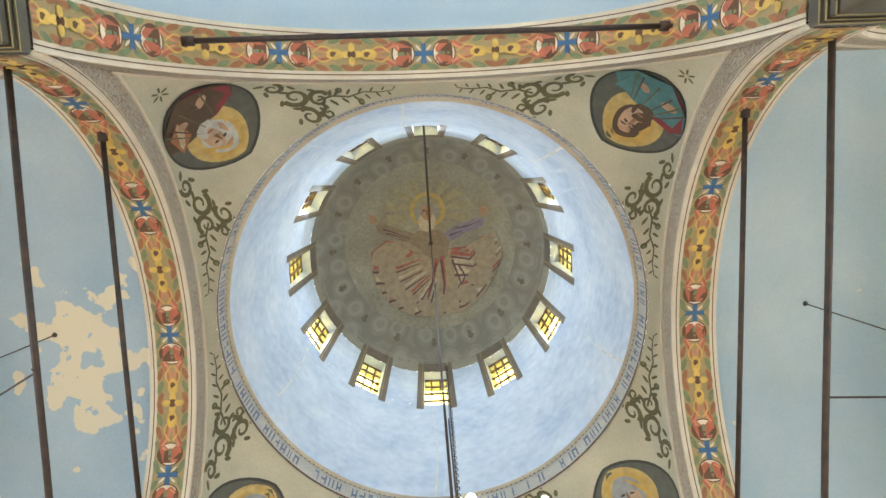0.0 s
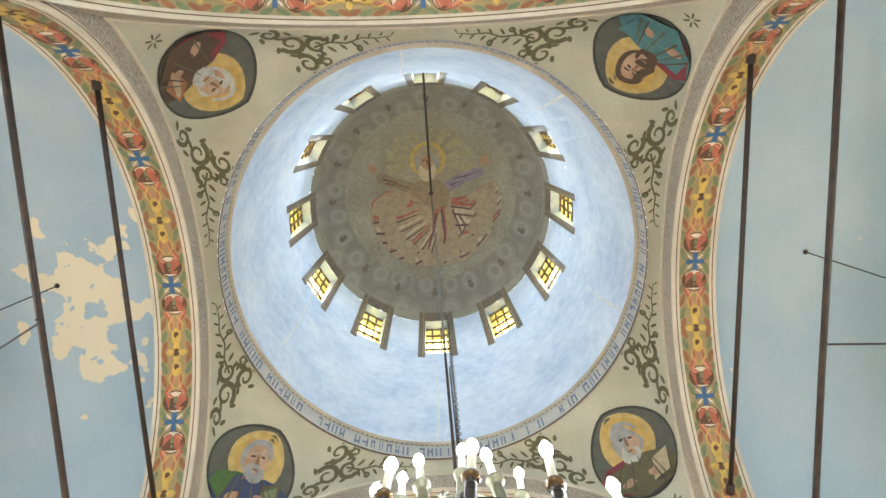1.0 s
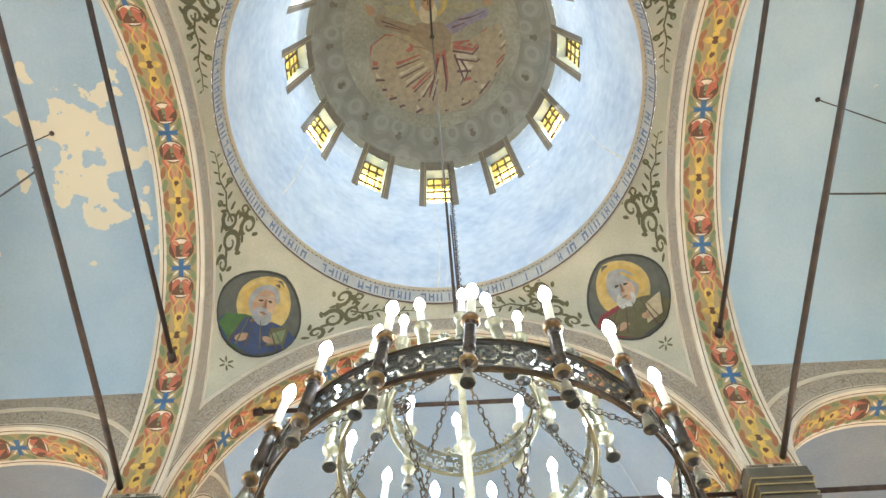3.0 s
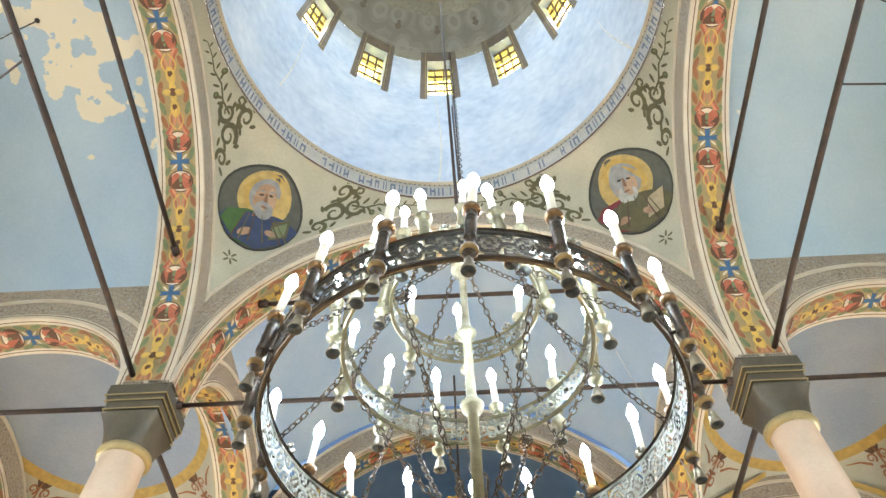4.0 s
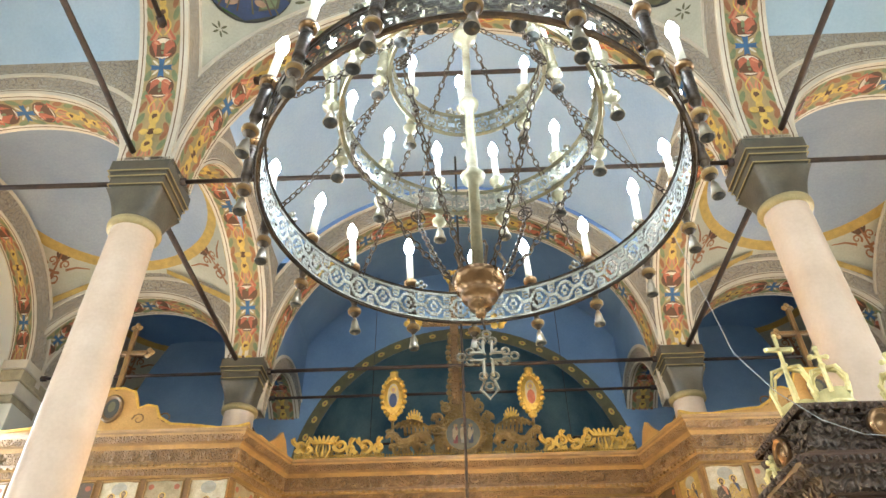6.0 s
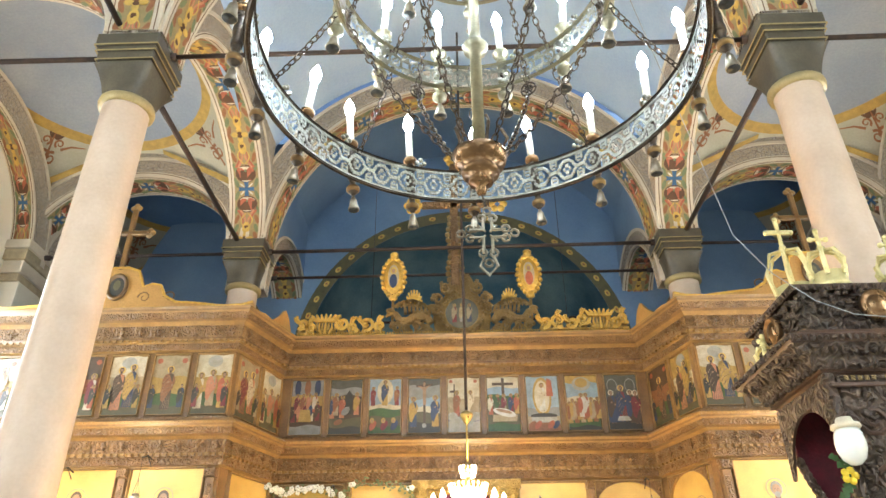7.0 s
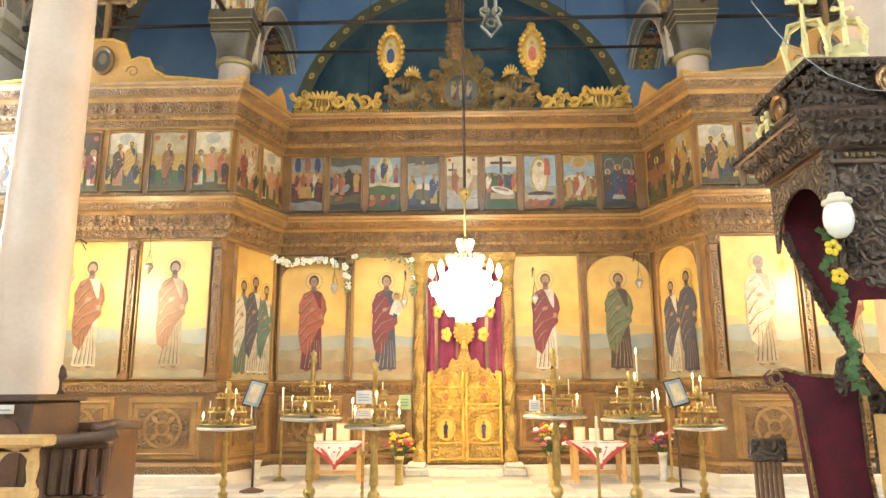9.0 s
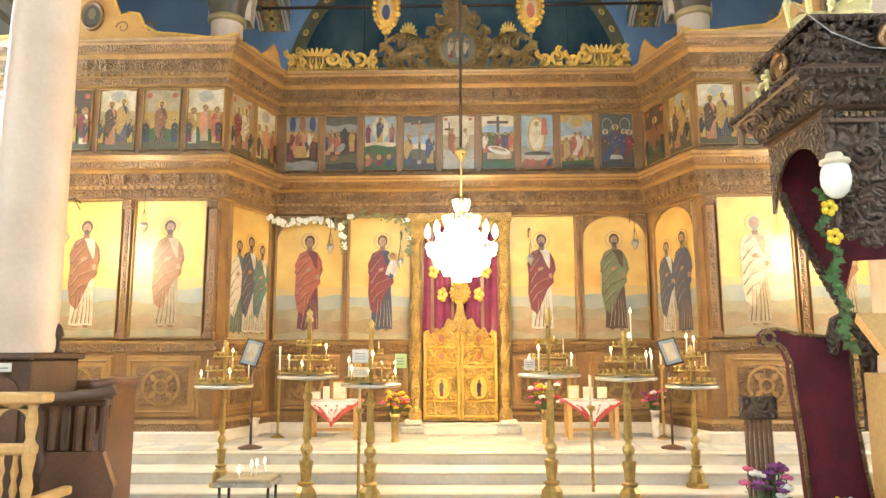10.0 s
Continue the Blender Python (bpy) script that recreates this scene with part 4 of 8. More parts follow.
capfig([cp(*p) for p in ((252, 392), (246, 440), (262, 500), (300, 556), (372, 594), (450, 602), (540, 586), (604, 530), (650, 452), (664, 400), (640, 336), (606, 372), (560, 392), (500, 396), (470, 380), (440, 384), (400, 400), (378, 372), (310, 360))], "p_capbody", 0.02)
capfig([cp(*p) for p in ((395, 335), (470, 335), (500, 365), (492, 420), (455, 450), (420, 450), (385, 415), (372, 372))], "p_capsleeve", 0.024)
capfig([cp(*p) for p in ((252, 392), (300, 360), (345, 368), (384, 378), (378, 424), (330, 402), (282, 408), (250, 430))], "p_capred", 0.026)
capfig([cp(*p) for p in ((496, 394), (560, 388), (604, 352), (608, 378), (580, 404), (530, 408))], "p_capred", 0.026)
capfig([cp(*p) for p in ((270, 312), (285, 300), (330, 322), (392, 344), (400, 384), (372, 372), (318, 352), (276, 336))], "p_capsleeve", 0.028)
capfig([cp(*p) for p in ((478, 346), (530, 318), (590, 296), (612, 304), (604, 322), (548, 346), (504, 372))], "p_lilac", 0.028)
capfig([cp(433 + x / 0.0074, 268 - y / 0.0074) for x, y in ell(0, 0, 0.42, 0.42, 24)], "p_capgold", 0.030)
capfig([cp(433 + x / 0.0074, 268 - y / 0.0074) for x, y in ell(0, 0, 0.33, 0.33, 22)], "p_capray", 0.033)
capfig([cp(430 + x / 0.0074, 284 - y / 0.0074) for x, y in ell(0, 0, 0.27, 0.27, 18)], "p_grey", 0.036)
capfig([cp(430 + x / 0.0074, 306 - y / 0.0074) for x, y in ell(0, 0, 0.21, 0.24, 16)], "p_caplight", 0.039)
capfig([cp(430 + x / 0.0074, 276 - y / 0.0074) for x, y in ell(0, 0, 0.14, 0.19, 16)], "p_skin", 0.042)
for x in (-8, 8):
    capfig([cp(430 + x + u / 0.0074, 270 - v / 0.0074) for u, v in ell(0, 0, 0.035, 0.02, 8)], "p_capline", 0.045)
capstroke([(430, 270), (431, 284)], 0.03, 0.02, "p_capline", 0.045)
for px, py, lean in ((262, 290, -25), (607, 275, 25)):       # raised palms
    capfig([cp(px + u / 0.0074, py - v / 0.0074) for u, v in ell(0, 0, 0.09, 0.12, 12, -lean)], "p_skin", 0.034)
    for k in range(3):
        capstroke([(px, py), (px + lean * 0.35 + 6 * (k - 1), py - 18)], 0.05, 0.02, "p_skin", 0.036)
# folds of the cloak: curved strokes, dark in the hollows and pale on the ridges
FOLDS = [((255, 455), (330, 462), (400, 440)), ((262, 490), (330, 496), (410, 462)), ((280, 520), (350, 520), (420, 478)), ((300, 548), (370, 540), (430, 490)), ((330, 572), (400, 556), (440, 500)), ((380, 592), (430, 570), (452, 500)),
         ((500, 420), (560, 430), (622, 362)), ((510, 444), (572, 452), (646, 372)), ((512, 480), (590, 478), (655, 400)), ((530, 520), (600, 500), (652, 440)), ((520, 560), (580, 540), (630, 480)), ((470, 590), (540, 570), (600, 520)),
         ((470, 430), (478, 510), (468, 585)), ((505, 430), (530, 500), (520, 520)), ((525, 448), (545, 480), (530, 512)), ((455, 440), (440, 500), (420, 560))]
for k, pts in enumerate(FOLDS):
    capstroke(pts, 0.052, 0.020, "p_capline", 0.046)
    capstroke([(x + 2, y - 13) for x, y in pts], 0.105, 0.03, "p_caplight" if k % 3 else "p_capred", 0.043)
for pts in (((290, 322), (330, 338), (376, 360)), ((300, 336), (350, 352)), ((520, 330), (560, 322), (596, 306)), ((500, 352), (540, 338))):
    capstroke(pts, 0.035, 0.015, "p_capline", 0.046)
part("faded_figure", b, capo)

# outer walls, west wall and closing planes
for sx in (-1, 1):
    b = Build()
    wins = ((1.2, 2.6), (6.6, 8.0), (-4.2, -2.8))
    ys = sorted([-7.0, 12.6] + [q for w in wins for q in w])
    for i in range(0, len(ys) - 1):
        x0, x1 = sorted((sx * 6.9, sx * 7.4))
        if (ys[i], ys[i + 1]) in wins:
            b.box(x0, ys[i], 0, x1, ys[i + 1], 3.0, "cream_wall")
            b.box(x0, ys[i], 6.2, x1, ys[i + 1], 10.6, "cream_wall")
            m = (ys[i] + ys[i + 1]) / 2
            for q in (-1, 1):    # rounded head
                b.sheet(lambda t, d: (sx * (6.9 + d), m + q * 0.7 * math.cos(t), 5.5 + 0.7 * math.sin(t)), lin(0, math.pi / 2, 8), [0, 0.5], "cream_wall")
                pts = [(sx * 6.9, m + q * 0.7, 6.2)] + [(sx * 6.9, m + q * 0.7 * math.cos(t), 5.5 + 0.7 * math.sin(t)) for t in lin(0, math.pi / 2, 8)]
                b.poly(pts, "cream_wall")
        else:
            b.box(x0, ys[i], 0, x1, ys[i + 1], 10.6, "cream_wall")
    solid("wall_south" if sx > 0 else "wall_north", b, "cream plastered outer wall with tall round-headed windows", "wall", "structure")
    b = Build()
    b.box(min(sx * 7.5, sx * 7.52), -7, 2.5, max(sx * 7.5, sx * 7.52), 12.6, 7, "sky_glow")
    solid("backdrop", b, "bright sky outside the aisle windows", "sky", "structure")
    for yy in (9.32, YC + HB + AW / 2, YC - HB - AW / 2):   # responds on the outer wall
        b = Build()
        x0, x1 = sorted((sx * 6.60, sx * 6.9))
        b.box(x0, yy - 0.28, FLOOR, x1, yy + 0.28, 6.3, "cream_wall", 0.01)
        x0, x1 = sorted((sx * 6.52, sx * 6.9))
        for k, (z0, z1, g) in enumerate(((6.3, 6.42, 0.03), (6.42, 6.62, 0.06), (6.62, 6.80, 0.10), (6.80, 6.95, 0.13))):
            b.box(min(sx * (6.64 - g), sx * 6.9), yy - 0.30 - g, z0, max(sx * (6.64 - g), sx * 6.9), yy + 0.30 + g, z1, "cream" if k % 2 else "p_sand", 0.01)
        solid("wall_respond", b, "cream wall pilaster with a stepped moulded capital", "pilaster", "structure")
# unseen wall added behind the camera to keep sky light out
b = Build()
b.box(-7.4, -7.4, 0, 7.4, -7.0, 10.6, "cream_wall")
solid("wall_west", b, "cream plastered west wall", "wall", "structure")
b = Build()
b.box(-7.4, 12.5, 0, -2.9, 12.9, 10.6, "grey_blue")
b.box(2.9, 12.5, 0, 7.4, 12.9, 10.6, "grey_blue")
solid("wall_east", b, "grey-blue east wall behind the screen", "wall", "structure")

# floor and steps
b = Build()
b.box(-7.4, -7.4, -0.2, 7.4, 13, FLOOR, "marble")
solid("floor", b, "pale marble church floor", "floor", "structure")
steps = thing("floor_steps", "three worn pale marble steps up to the screen", "steps", kind="structure")
for z0, z1, yf in ((FLOOR, 0.20, 6.95), (0.20, 0.335, 7.32), (0.335, 0.47, 7.70)):
    b = Build()
    b.box(-6.9, yf + 0.03, z0, 6.9, 12, z1 - 0.035, "marble")
    b.box(-6.9, yf, z1 - 0.035, 6.9, 12, z1, "marble", 0.012)
    part("step", b, steps)


# ---- columns, rods ----
def column(x, y):
    ob = thing("column", "tall pink-beige round column with a dark stepped capital", "column", "nave columns", "structure")
    b = Build()
    prof = [(0.40, FLOOR), (0.40, 0.5), (0.36, 0.55), (0.36, 0.62), (0.29, 0.70), (0.29, 0.75), (0.262, 0.8), (0.256, 2.0), (0.242, 3.6), (0.226, 5.2), (0.218, 6.12), (0.224, 6.16)]
    b.lathe(prof, "column", (x, y, 0), 36)
    part("shaft", b, ob)
    b = Build()
    b.lathe([(0.236, 6.14), (0.262, 6.16), (0.268, 6.19), (0.262, 6.22), (0.24, 6.235)], "capital_line", (x, y, 0), 32)
    part("necking", b, ob, "pale beaded necking ring")
    b = Build()

    def sect(t, s):
        """Bell of the capital: from round to square."""
        a = 2 * math.pi * s
        half = 0.242 + 0.045 * t ** 2.2
        q = max(abs(math.cos(a)), abs(math.sin(a)))
        r = half / (1 + (q - 1) * t ** 0.8)
        return (x + r * math.cos(a), y + r * math.sin(a), 6.225 + 0.34 * t)
    b.sheet(lambda t, s: sect(t, s), lin(0, 1, 8), lin(0, 1, 48), "capital_paint", flip=True)
    for z0, z1, h in ((6.56, 6.62, 0.265), (6.62, 6.72, 0.285), (6.72, 6.78, 0.30), (6.78, 6.94, 0.318)):
        b.box(x - h, y - h, z0, x + h, y + h, z1, "capital_paint", 0.012)
    part("capital", b, ob, "dark olive-brown capital")
    b = Build()
    for z, h in ((6.615, 0.288), (6.72, 0.303), (6.785, 0.320)):
        for d in (-1, 1):
            b.box(x - h, y + d * h - 0.004, z - 0.006, x + h, y + d * h + 0.004, z + 0.006, "capital_line")
            b.box(x + d * h - 0.004, y - h, z - 0.006, x + d * h + 0.004, y + h, z + 0.006, "capital_line")
    part("gilt_lines", b, ob)
    b = Build()                  # impost where the arches start
    h = 0.278
    b.box(x - h, y - h, 6.94, x + h, y + h, 8.3, "cream", 0.01)
    part("impost", b, ob)
    return ob


COLS = [(sx * 3.30, yy) for sx in (-1, 1) for yy in (YC + 3.30, 9.33, YC - 3.30)]
for x, y in COLS:
    column(x, y)


def rod(pts, r, label="dark iron tie rod with end plates"):
    b = Build()
    b.tube(pts, r, "iron", 8)
    for e, f in ((pts[0], pts[1]), (pts[-1], pts[-2])):
        e, f = Vector(e), Vector(f)
        d = (f - e).normalized()
        b.tube([e, e + d * 0.12], r * 1.7, "iron", 8)
    return solid("tie_rod", b, label, "tie rod", "", "tie rods")


for sx in (-1, 1):
    rod([(sx * 3.42, YC - 3.2, 7.37), (sx * 3.43, 0.5, 7.30), (sx * 3.43, 2.4, 7.23), (sx * 3.43, 3.9, 7.15), (sx * 3.42, YC + 3.2, 7.03)], 0.032)
    rod([(sx * 3.40, YC + 3.45, 6.92), (sx * 3.40, 9.2, 6.92)], 0.036)
    rod([(sx * 3.30, -0.55, 8.66), (sx * 3.30, 4.40, 8.62)], 0.03)
    rod([(sx * 3.55, YC + 3.31, 6.91), (sx * 6.55, YC + 3.31, 6.93)], 0.028)
    rod([(sx * 3.50, 9.33, 6.85), (sx * 6.55, 9.33, 6.85)], 0.026)
    rod([(sx * 3.45, 9.5, 6.5), (sx * 2.95, 11.6, 5.6)], 0.035)
rod([(-3.05, YC + 3.31, 6.91), (3.05, YC + 3.31, 6.92)], 0.026)
rod([(-2.45, YC + 3.29, 8.63), (2.45, YC + 3.29, 8.63)], 0.03)
rod([(-2.38, YC - 3.3, 8.55), (2.50, YC - 3.3, 8.60)], 0.03)
rod([(-3.05, 9.33, 6.86), (3.05, 9.33, 6.88)], 0.03)
rod([(-3.05, 9.75, 6.62), (3.05, 9.75, 6.62)], 0.024)
rod([(-1.75, 11.2, 6.45), (2.0, 11.2, 6.47)], 0.022, "short dark iron bar hung on thin wires in the sanctuary")
for x in (-1.6, 1.85):
    b = Build()
    b.tube([(x, 11.2, 6.46), (x, 11.2, ZS + math.sqrt(RV * RV - x * x))], 0.006, "iron", 5)
    solid("hanger_wire", b, "thin wire holding an iron bar", "wire")
for sx, x1 in ((-1, -4.99), (1, 4.99)):      # wires fixed to the transept vaults
    b = Build()
    b.ball((x1, 2.0, 10.42), 0.035, "iron", 10, 6, (1, 1, 0.6))
    b.tube([(x1, 2.0, 10.40), (x1 + sx * 0.85, 2.3, 10.1), (x1 + sx * 1.85, 2.6, 9.8)], 0.009, "iron", 5)
    solid("ceiling_wire", b, "thin wire held by a hook on the vault", "wire")
    b = Build()
    b.tube([(sx * 3.43, 2.05 if sx > 0 else 1.5, 7.20), (sx * 3.45, 2.1 if sx > 0 else 1.55, 7.30), (sx * 4.6, 2.2, 7.45), (sx * 6.85, 2.5, 7.6)], 0.010, "iron", 5)
    solid("cable", b, "thin dark cable running from a tie rod to the wall", "cable")


# ---- the icon screen ----
BASEZ = 0.60
LINE = [(-6.6, 8.5), (-2.97, 8.5), (-2.60, 9.6), (2.60, 9.6), (2.97, 8.5), (6.6, 8.5)]


def offset_line(pts, d):
    """The line moved towards the nave by d, with mitred corners."""
    out = []
    for i, p in enumerate(pts):
        ns = []
        for a, b in ((i - 1, i), (i, i + 1)):
            if 0 <= a and b < len(pts):
                dx, dy = pts[b][0] - pts[a][0], pts[b][1] - pts[a][1]
                k = math.hypot(dx, dy)
                ns.append((dy / k, -dx / k))
        if len(ns) == 1:
            out.append((p[0] + ns[0][0] * d, p[1] + ns[0][1] * d))
        else:
            sx, sy = ns[0][0] + ns[1][0], ns[0][1] + ns[1][1]
            k = d / (1 + ns[0][0] * ns[1][0] + ns[0][1] * ns[1][1])
            out.append((p[0] + sx * k, p[1] + sy * k))
    return out


def sweep(b, prof, pts=LINE):
    """Moulding: profile rows (out, z, material of the strip up to the next row) along the screen."""
    lines = [offset_line(pts, o) for o, z, m in prof]
    for j in range(len(prof) - 1):
        m = prof[j][2]
        for i in range(len(pts) - 1):
            a, c, e, f = lines[j][i], lines[j][i + 1], lines[j + 1][i + 1], lines[j + 1][i]
            L = math.hypot(c[0] - a[0], c[1] - a[1])
            b.poly([(*a, prof[j][1]), (*c, prof[j][1]), (*e, prof[j + 1][1]), (*f, prof[j + 1][1])], m, [(0, 0), (L, 0), (L, 0.3), (0, 0.3)])


screen = thing("iconostasis", "tall carved and gilded walnut icon screen on a marble plinth", "iconostasis")
b = Build()
sweep(b, [(0.10, 0.47, "marble"), (0.10, 0.58, "marble"), (0.07, BASEZ, "marble"), (0.0, BASEZ, "marble")])
part("plinth", b, screen, "white marble plinth")
b = Build()
sweep(b, [(0.0, BASEZ, "walnut"), (0.0, 5.3, "walnut")])
sweep(b, [(-0.25, 5.3, "walnut"), (-0.25, BASEZ, "walnut")])
sweep(b, [(0.0, 5.3, "walnut"), (-0.25, 5.3, "walnut")])
part("body", b, screen)
for nm, prof in (("base_moulding", [(0.0, 0.60, "walnut"), (0.06, 0.60, "walnut_carved"), (0.06, 0.69, "oak_gilt"), (0.03, 0.72, "walnut"), (0.0, 0.73, "walnut")]),
                 ("middle_rail", [(0.0, 1.52, "oak_gilt"), (0.035, 1.54, "walnut_carved"), (0.045, 1.63, "oak_gilt"), (0.05, 1.66, "oak_gilt"), (0.0, 1.68, "walnut")]),
                 ("lower_cornice", [(0.0, 3.42, "oak_gilt"), (0.05, 3.44, "walnut_carved"), (0.05, 3.55, "oak_gilt"), (0.08, 3.58, "walnut_carved"), (0.08, 3.74, "oak_gilt"), (0.12, 3.77, "walnut"),
                                    (0.15, 3.79, "walnut_carved"), (0.19, 3.86, "oak_gilt"), (0.21, 3.88, "walnut"), (0.22, 3.90, "oak_gilt"), (0.24, 3.93, "walnut"), (0.22, 3.96, "walnut"), (0.03, 4.0, "walnut"), (0.02, 4.02, "walnut_carved"), (0.02, 4.05, "walnut")]),
                 ("upper_cornice", [(0.0, 4.90, "oak_gilt"), (0.04, 4.92, "walnut_carved"), (0.04, 5.01, "oak_gilt"), (0.09, 5.05, "walnut"), (0.09, 5.08, "walnut_carved"), (0.10, 5.24, "oak_gilt"),
                                    (0.15, 5.28, "walnut"), (0.18, 5.30, "walnut_carved"), (0.22, 5.38, "oak_gilt"), (0.235, 5.40, "walnut"), (0.25, 5.42, "oak_gilt"), (0.26, 5.45, "oak_gilt"), (0.10, 5.47, "walnut"), (-0.2, 5.47, "walnut")])):
    b = Build()
    sweep(b, prof)
    part(nm, b, screen)


for nm, off, z, w, h, gap, m in (("dentil_row", 0.085, 3.555, 0.045, 0.03, 0.085, "oak_gilt"), ("bead_row", 0.235, 3.915, 0.02, 0.02, 0.05, "oak_gilt"), ("dentil_row", 0.095, 5.03, 0.045, 0.03, 0.085, "oak_gilt"),
                              ("bead_row", 0.05, 1.655, 0.02, 0.02, 0.05, "oak_gilt"), ("rosette_row", 0.09, 3.66, 0.07, 0.07, 0.22, "walnut_carved"), ("rosette_row", 0.10, 5.16, 0.08, 0.08, 0.24, "walnut_carved"), ("rosette_row", 0.05, 3.50, 0.04, 0.05, 0.12, "walnut_carved")):
    b = Build()
    pts = offset_line(LINE, off)
    for i in range(len(pts) - 1):
        (x0, y0), (x1, y1) = pts[i], pts[i + 1]
        L = math.hypot(x1 - x0, y1 - y0)
        ux, uy = (x1 - x0) / L, (y1 - y0) / L
        n = int(L / gap)
        for k in range(n):
            c = (k + 0.5) * L / n
            px, py = x0 + ux * c, y0 + uy * c
            if nm == "dentil_row":
                q = [(px + ux * s * w / 2 + uy * d, py + uy * s * w / 2 - ux * d, z + v) for d in (-0.01, 0.02) for s, v in ((-1, -h / 2), (1, -h / 2), (1, h / 2), (-1, h / 2))]
                b.faces(q, [(4, 5, 6, 7), (0, 1, 5, 4), (1, 2, 6, 5), (2, 3, 7, 6), (3, 0, 4, 7)], m)
            else:
                b.ball((px, py, z), w / 2, m, 6, 4, (1, 1, 1) if nm == "bead_row" else (1, 0.5, 1))
                if nm == "rosette_row" and w > 0.05:
                    for t in range(4):
                        a = 1.571 * t
                        b.ball((px + ux * 0.05 * math.cos(a), py + uy * 0.05 * math.cos(a), z + 0.05 * math.sin(a)), w * 0.24, m, 5, 4)
    tagged(part(nm, b, screen), kind="stuff")


def plane(seg):
    """Coordinates on one straight length of the screen: s along it from its start, z up, d out towards the nave."""
    (x0, y0), (x1, y1) = LINE[seg], LINE[seg + 1]
    L = math.hypot(x1 - x0, y1 - y0)
    ux, uy = (x1 - x0) / L, (y1 - y0) / L
    return (lambda s, z, d=0.0: (x0 + ux * s + uy * d, y0 + uy * s - ux * d, z)), L


def panel_box(b, put, s0, z0, s1, z1, d0, d1, m, ch=0.0):
    """A raised board with sloping edges."""
    o = [put(s0, z0, d0), put(s1, z0, d0), put(s1, z1, d0), put(s0, z1, d0)]
    i = [put(s0 + ch, z0 + ch, d1), put(s1 - ch, z0 + ch, d1), put(s1 - ch, z1 - ch, d1), put(s0 + ch, z1 - ch, d1)]
    b.poly(i, m)
    for k in range(4):
        b.poly([o[k], o[(k + 1) % 4], i[(k + 1) % 4], i[k]], m)


def frame_round(b, put, s0, z0, s1, z1, w, d, m):
    for q in ((s0 - w, z0 - w, s1 + w, z0), (s0 - w, z1, s1 + w, z1 + w), (s0 - w, z0, s0, z1), (s1, z0, s1 + w, z1)):
        panel_box(b, put, *q, 0.0, d, m, min(0.012, w / 3))


def figure(b, put, cx, z0, h, robe, cloak, d=0.02, halo="p_halo", child=False, lean=0.0, hair="p_hair", beard=True):
    """A standing painted saint as plain shapes: halo, head, sleeves, robe and cloak with their folds."""
    k = h

    def add(pts, m, lift):
        b.poly([put(cx + x * k + lean * y * k, z0 + y * k, d + lift) for x, y in pts], "i_" + m[2:] if m.startswith("p_") else m)

    def stroke(pts, w0, w1, m, lift):
        for q in ribbon(pts, w0, w1):
            add(q, m, lift)
    small = h < 0.5
    add(ell(0, 0.905, 0.090, 0.090, 14 if small else 24), "p_sand" if not small else halo, 0.0008)
    add(ell(0, 0.905, 0.082, 0.082, 14 if small else 24), halo if small else "icon_gold", 0.0012)
    for x in (-0.05, 0.045):     # feet
        add(ell(x, -0.005, 0.026, 0.014, 8), "p_flesh_dark", 0.0015)
    add([(-0.115, 0.01), (-0.05, -0.005), (0.03, 0.005), (0.105, 0.0), (0.100, 0.22), (0.088, 0.46), (0.100, 0.62), (0.115, 0.70), (0.082, 0.785), (0.028, 0.815), (-0.028, 0.815), (-0.088, 0.785), (-0.120, 0.69), (-0.098, 0.60), (-0.085, 0.44), (-0.102, 0.2)], robe, 0.002)
    # sleeves: one arm across the breast, one at the side
    add([(-0.088, 0.785), (-0.132, 0.70), (-0.150, 0.575), (-0.118, 0.545), (-0.03, 0.585), (-0.02, 0.62), (-0.098, 0.625), (-0.075, 0.70)], robe, 0.0028)
    add([(-0.118, 0.20), (-0.145, 0.36), (-0.138, 0.55), (-0.150, 0.66), (-0.105, 0.775), (-0.03, 0.815), (0.0, 0.77), (0.045, 0.66), (0.110, 0.545), (0.120, 0.47), (0.055, 0.40), (0.0, 0.27), (-0.05, 0.14)], cloak, 0.0034)
    add([(0.082, 0.785), (0.128, 0.70), (0.142, 0.60), (0.108, 0.52), (0.060, 0.555), (0.085, 0.64)], cloak, 0.0036)
    if not small:
        for x0, x1 in ((-0.085, -0.05), (-0.045, -0.02), (0.0, 0.012), (0.04, 0.035), (0.075, 0.055)):
            stroke([(x0, 0.02), ((x0 + x1) / 2 + 0.006, 0.16), (x1, 0.36)], 0.010, 0.002, "p_fold", 0.0044)
            stroke([(x0 + 0.016, 0.02), ((x0 + x1) / 2 + 0.018, 0.14), (x1 + 0.01, 0.30)], 0.007, 0.002, "p_ridge", 0.0044)
        for (xa, ya), (xb, yb), (xc, yc) in (((-0.13, 0.34), (-0.05, 0.44), (0.09, 0.50)), ((-0.125, 0.44), (-0.06, 0.54), (0.05, 0.62)), ((-0.13, 0.56), (-0.07, 0.64), (0.01, 0.72)), ((-0.11, 0.25), (-0.05, 0.33), (0.03, 0.38)), ((-0.10, 0.72), (-0.06, 0.75), (-0.02, 0.79))):
            stroke([(xa, ya), (xb, yb), (xc, yc)], 0.009, 0.003, "p_fold", 0.0046)
            stroke([(xa + 0.01, ya + 0.024), (xb, yb + 0.024), (xc - 0.01, yc + 0.02)], 0.006, 0.002, "p_ridge", 0.0046)
        stroke([(0.112, 0.53), (0.128, 0.62), (0.095, 0.76)], 0.006, 0.003, "p_fold", 0.0046)
    add(ell(0, 0.908, 0.052, 0.062, 14), hair, 0.005)
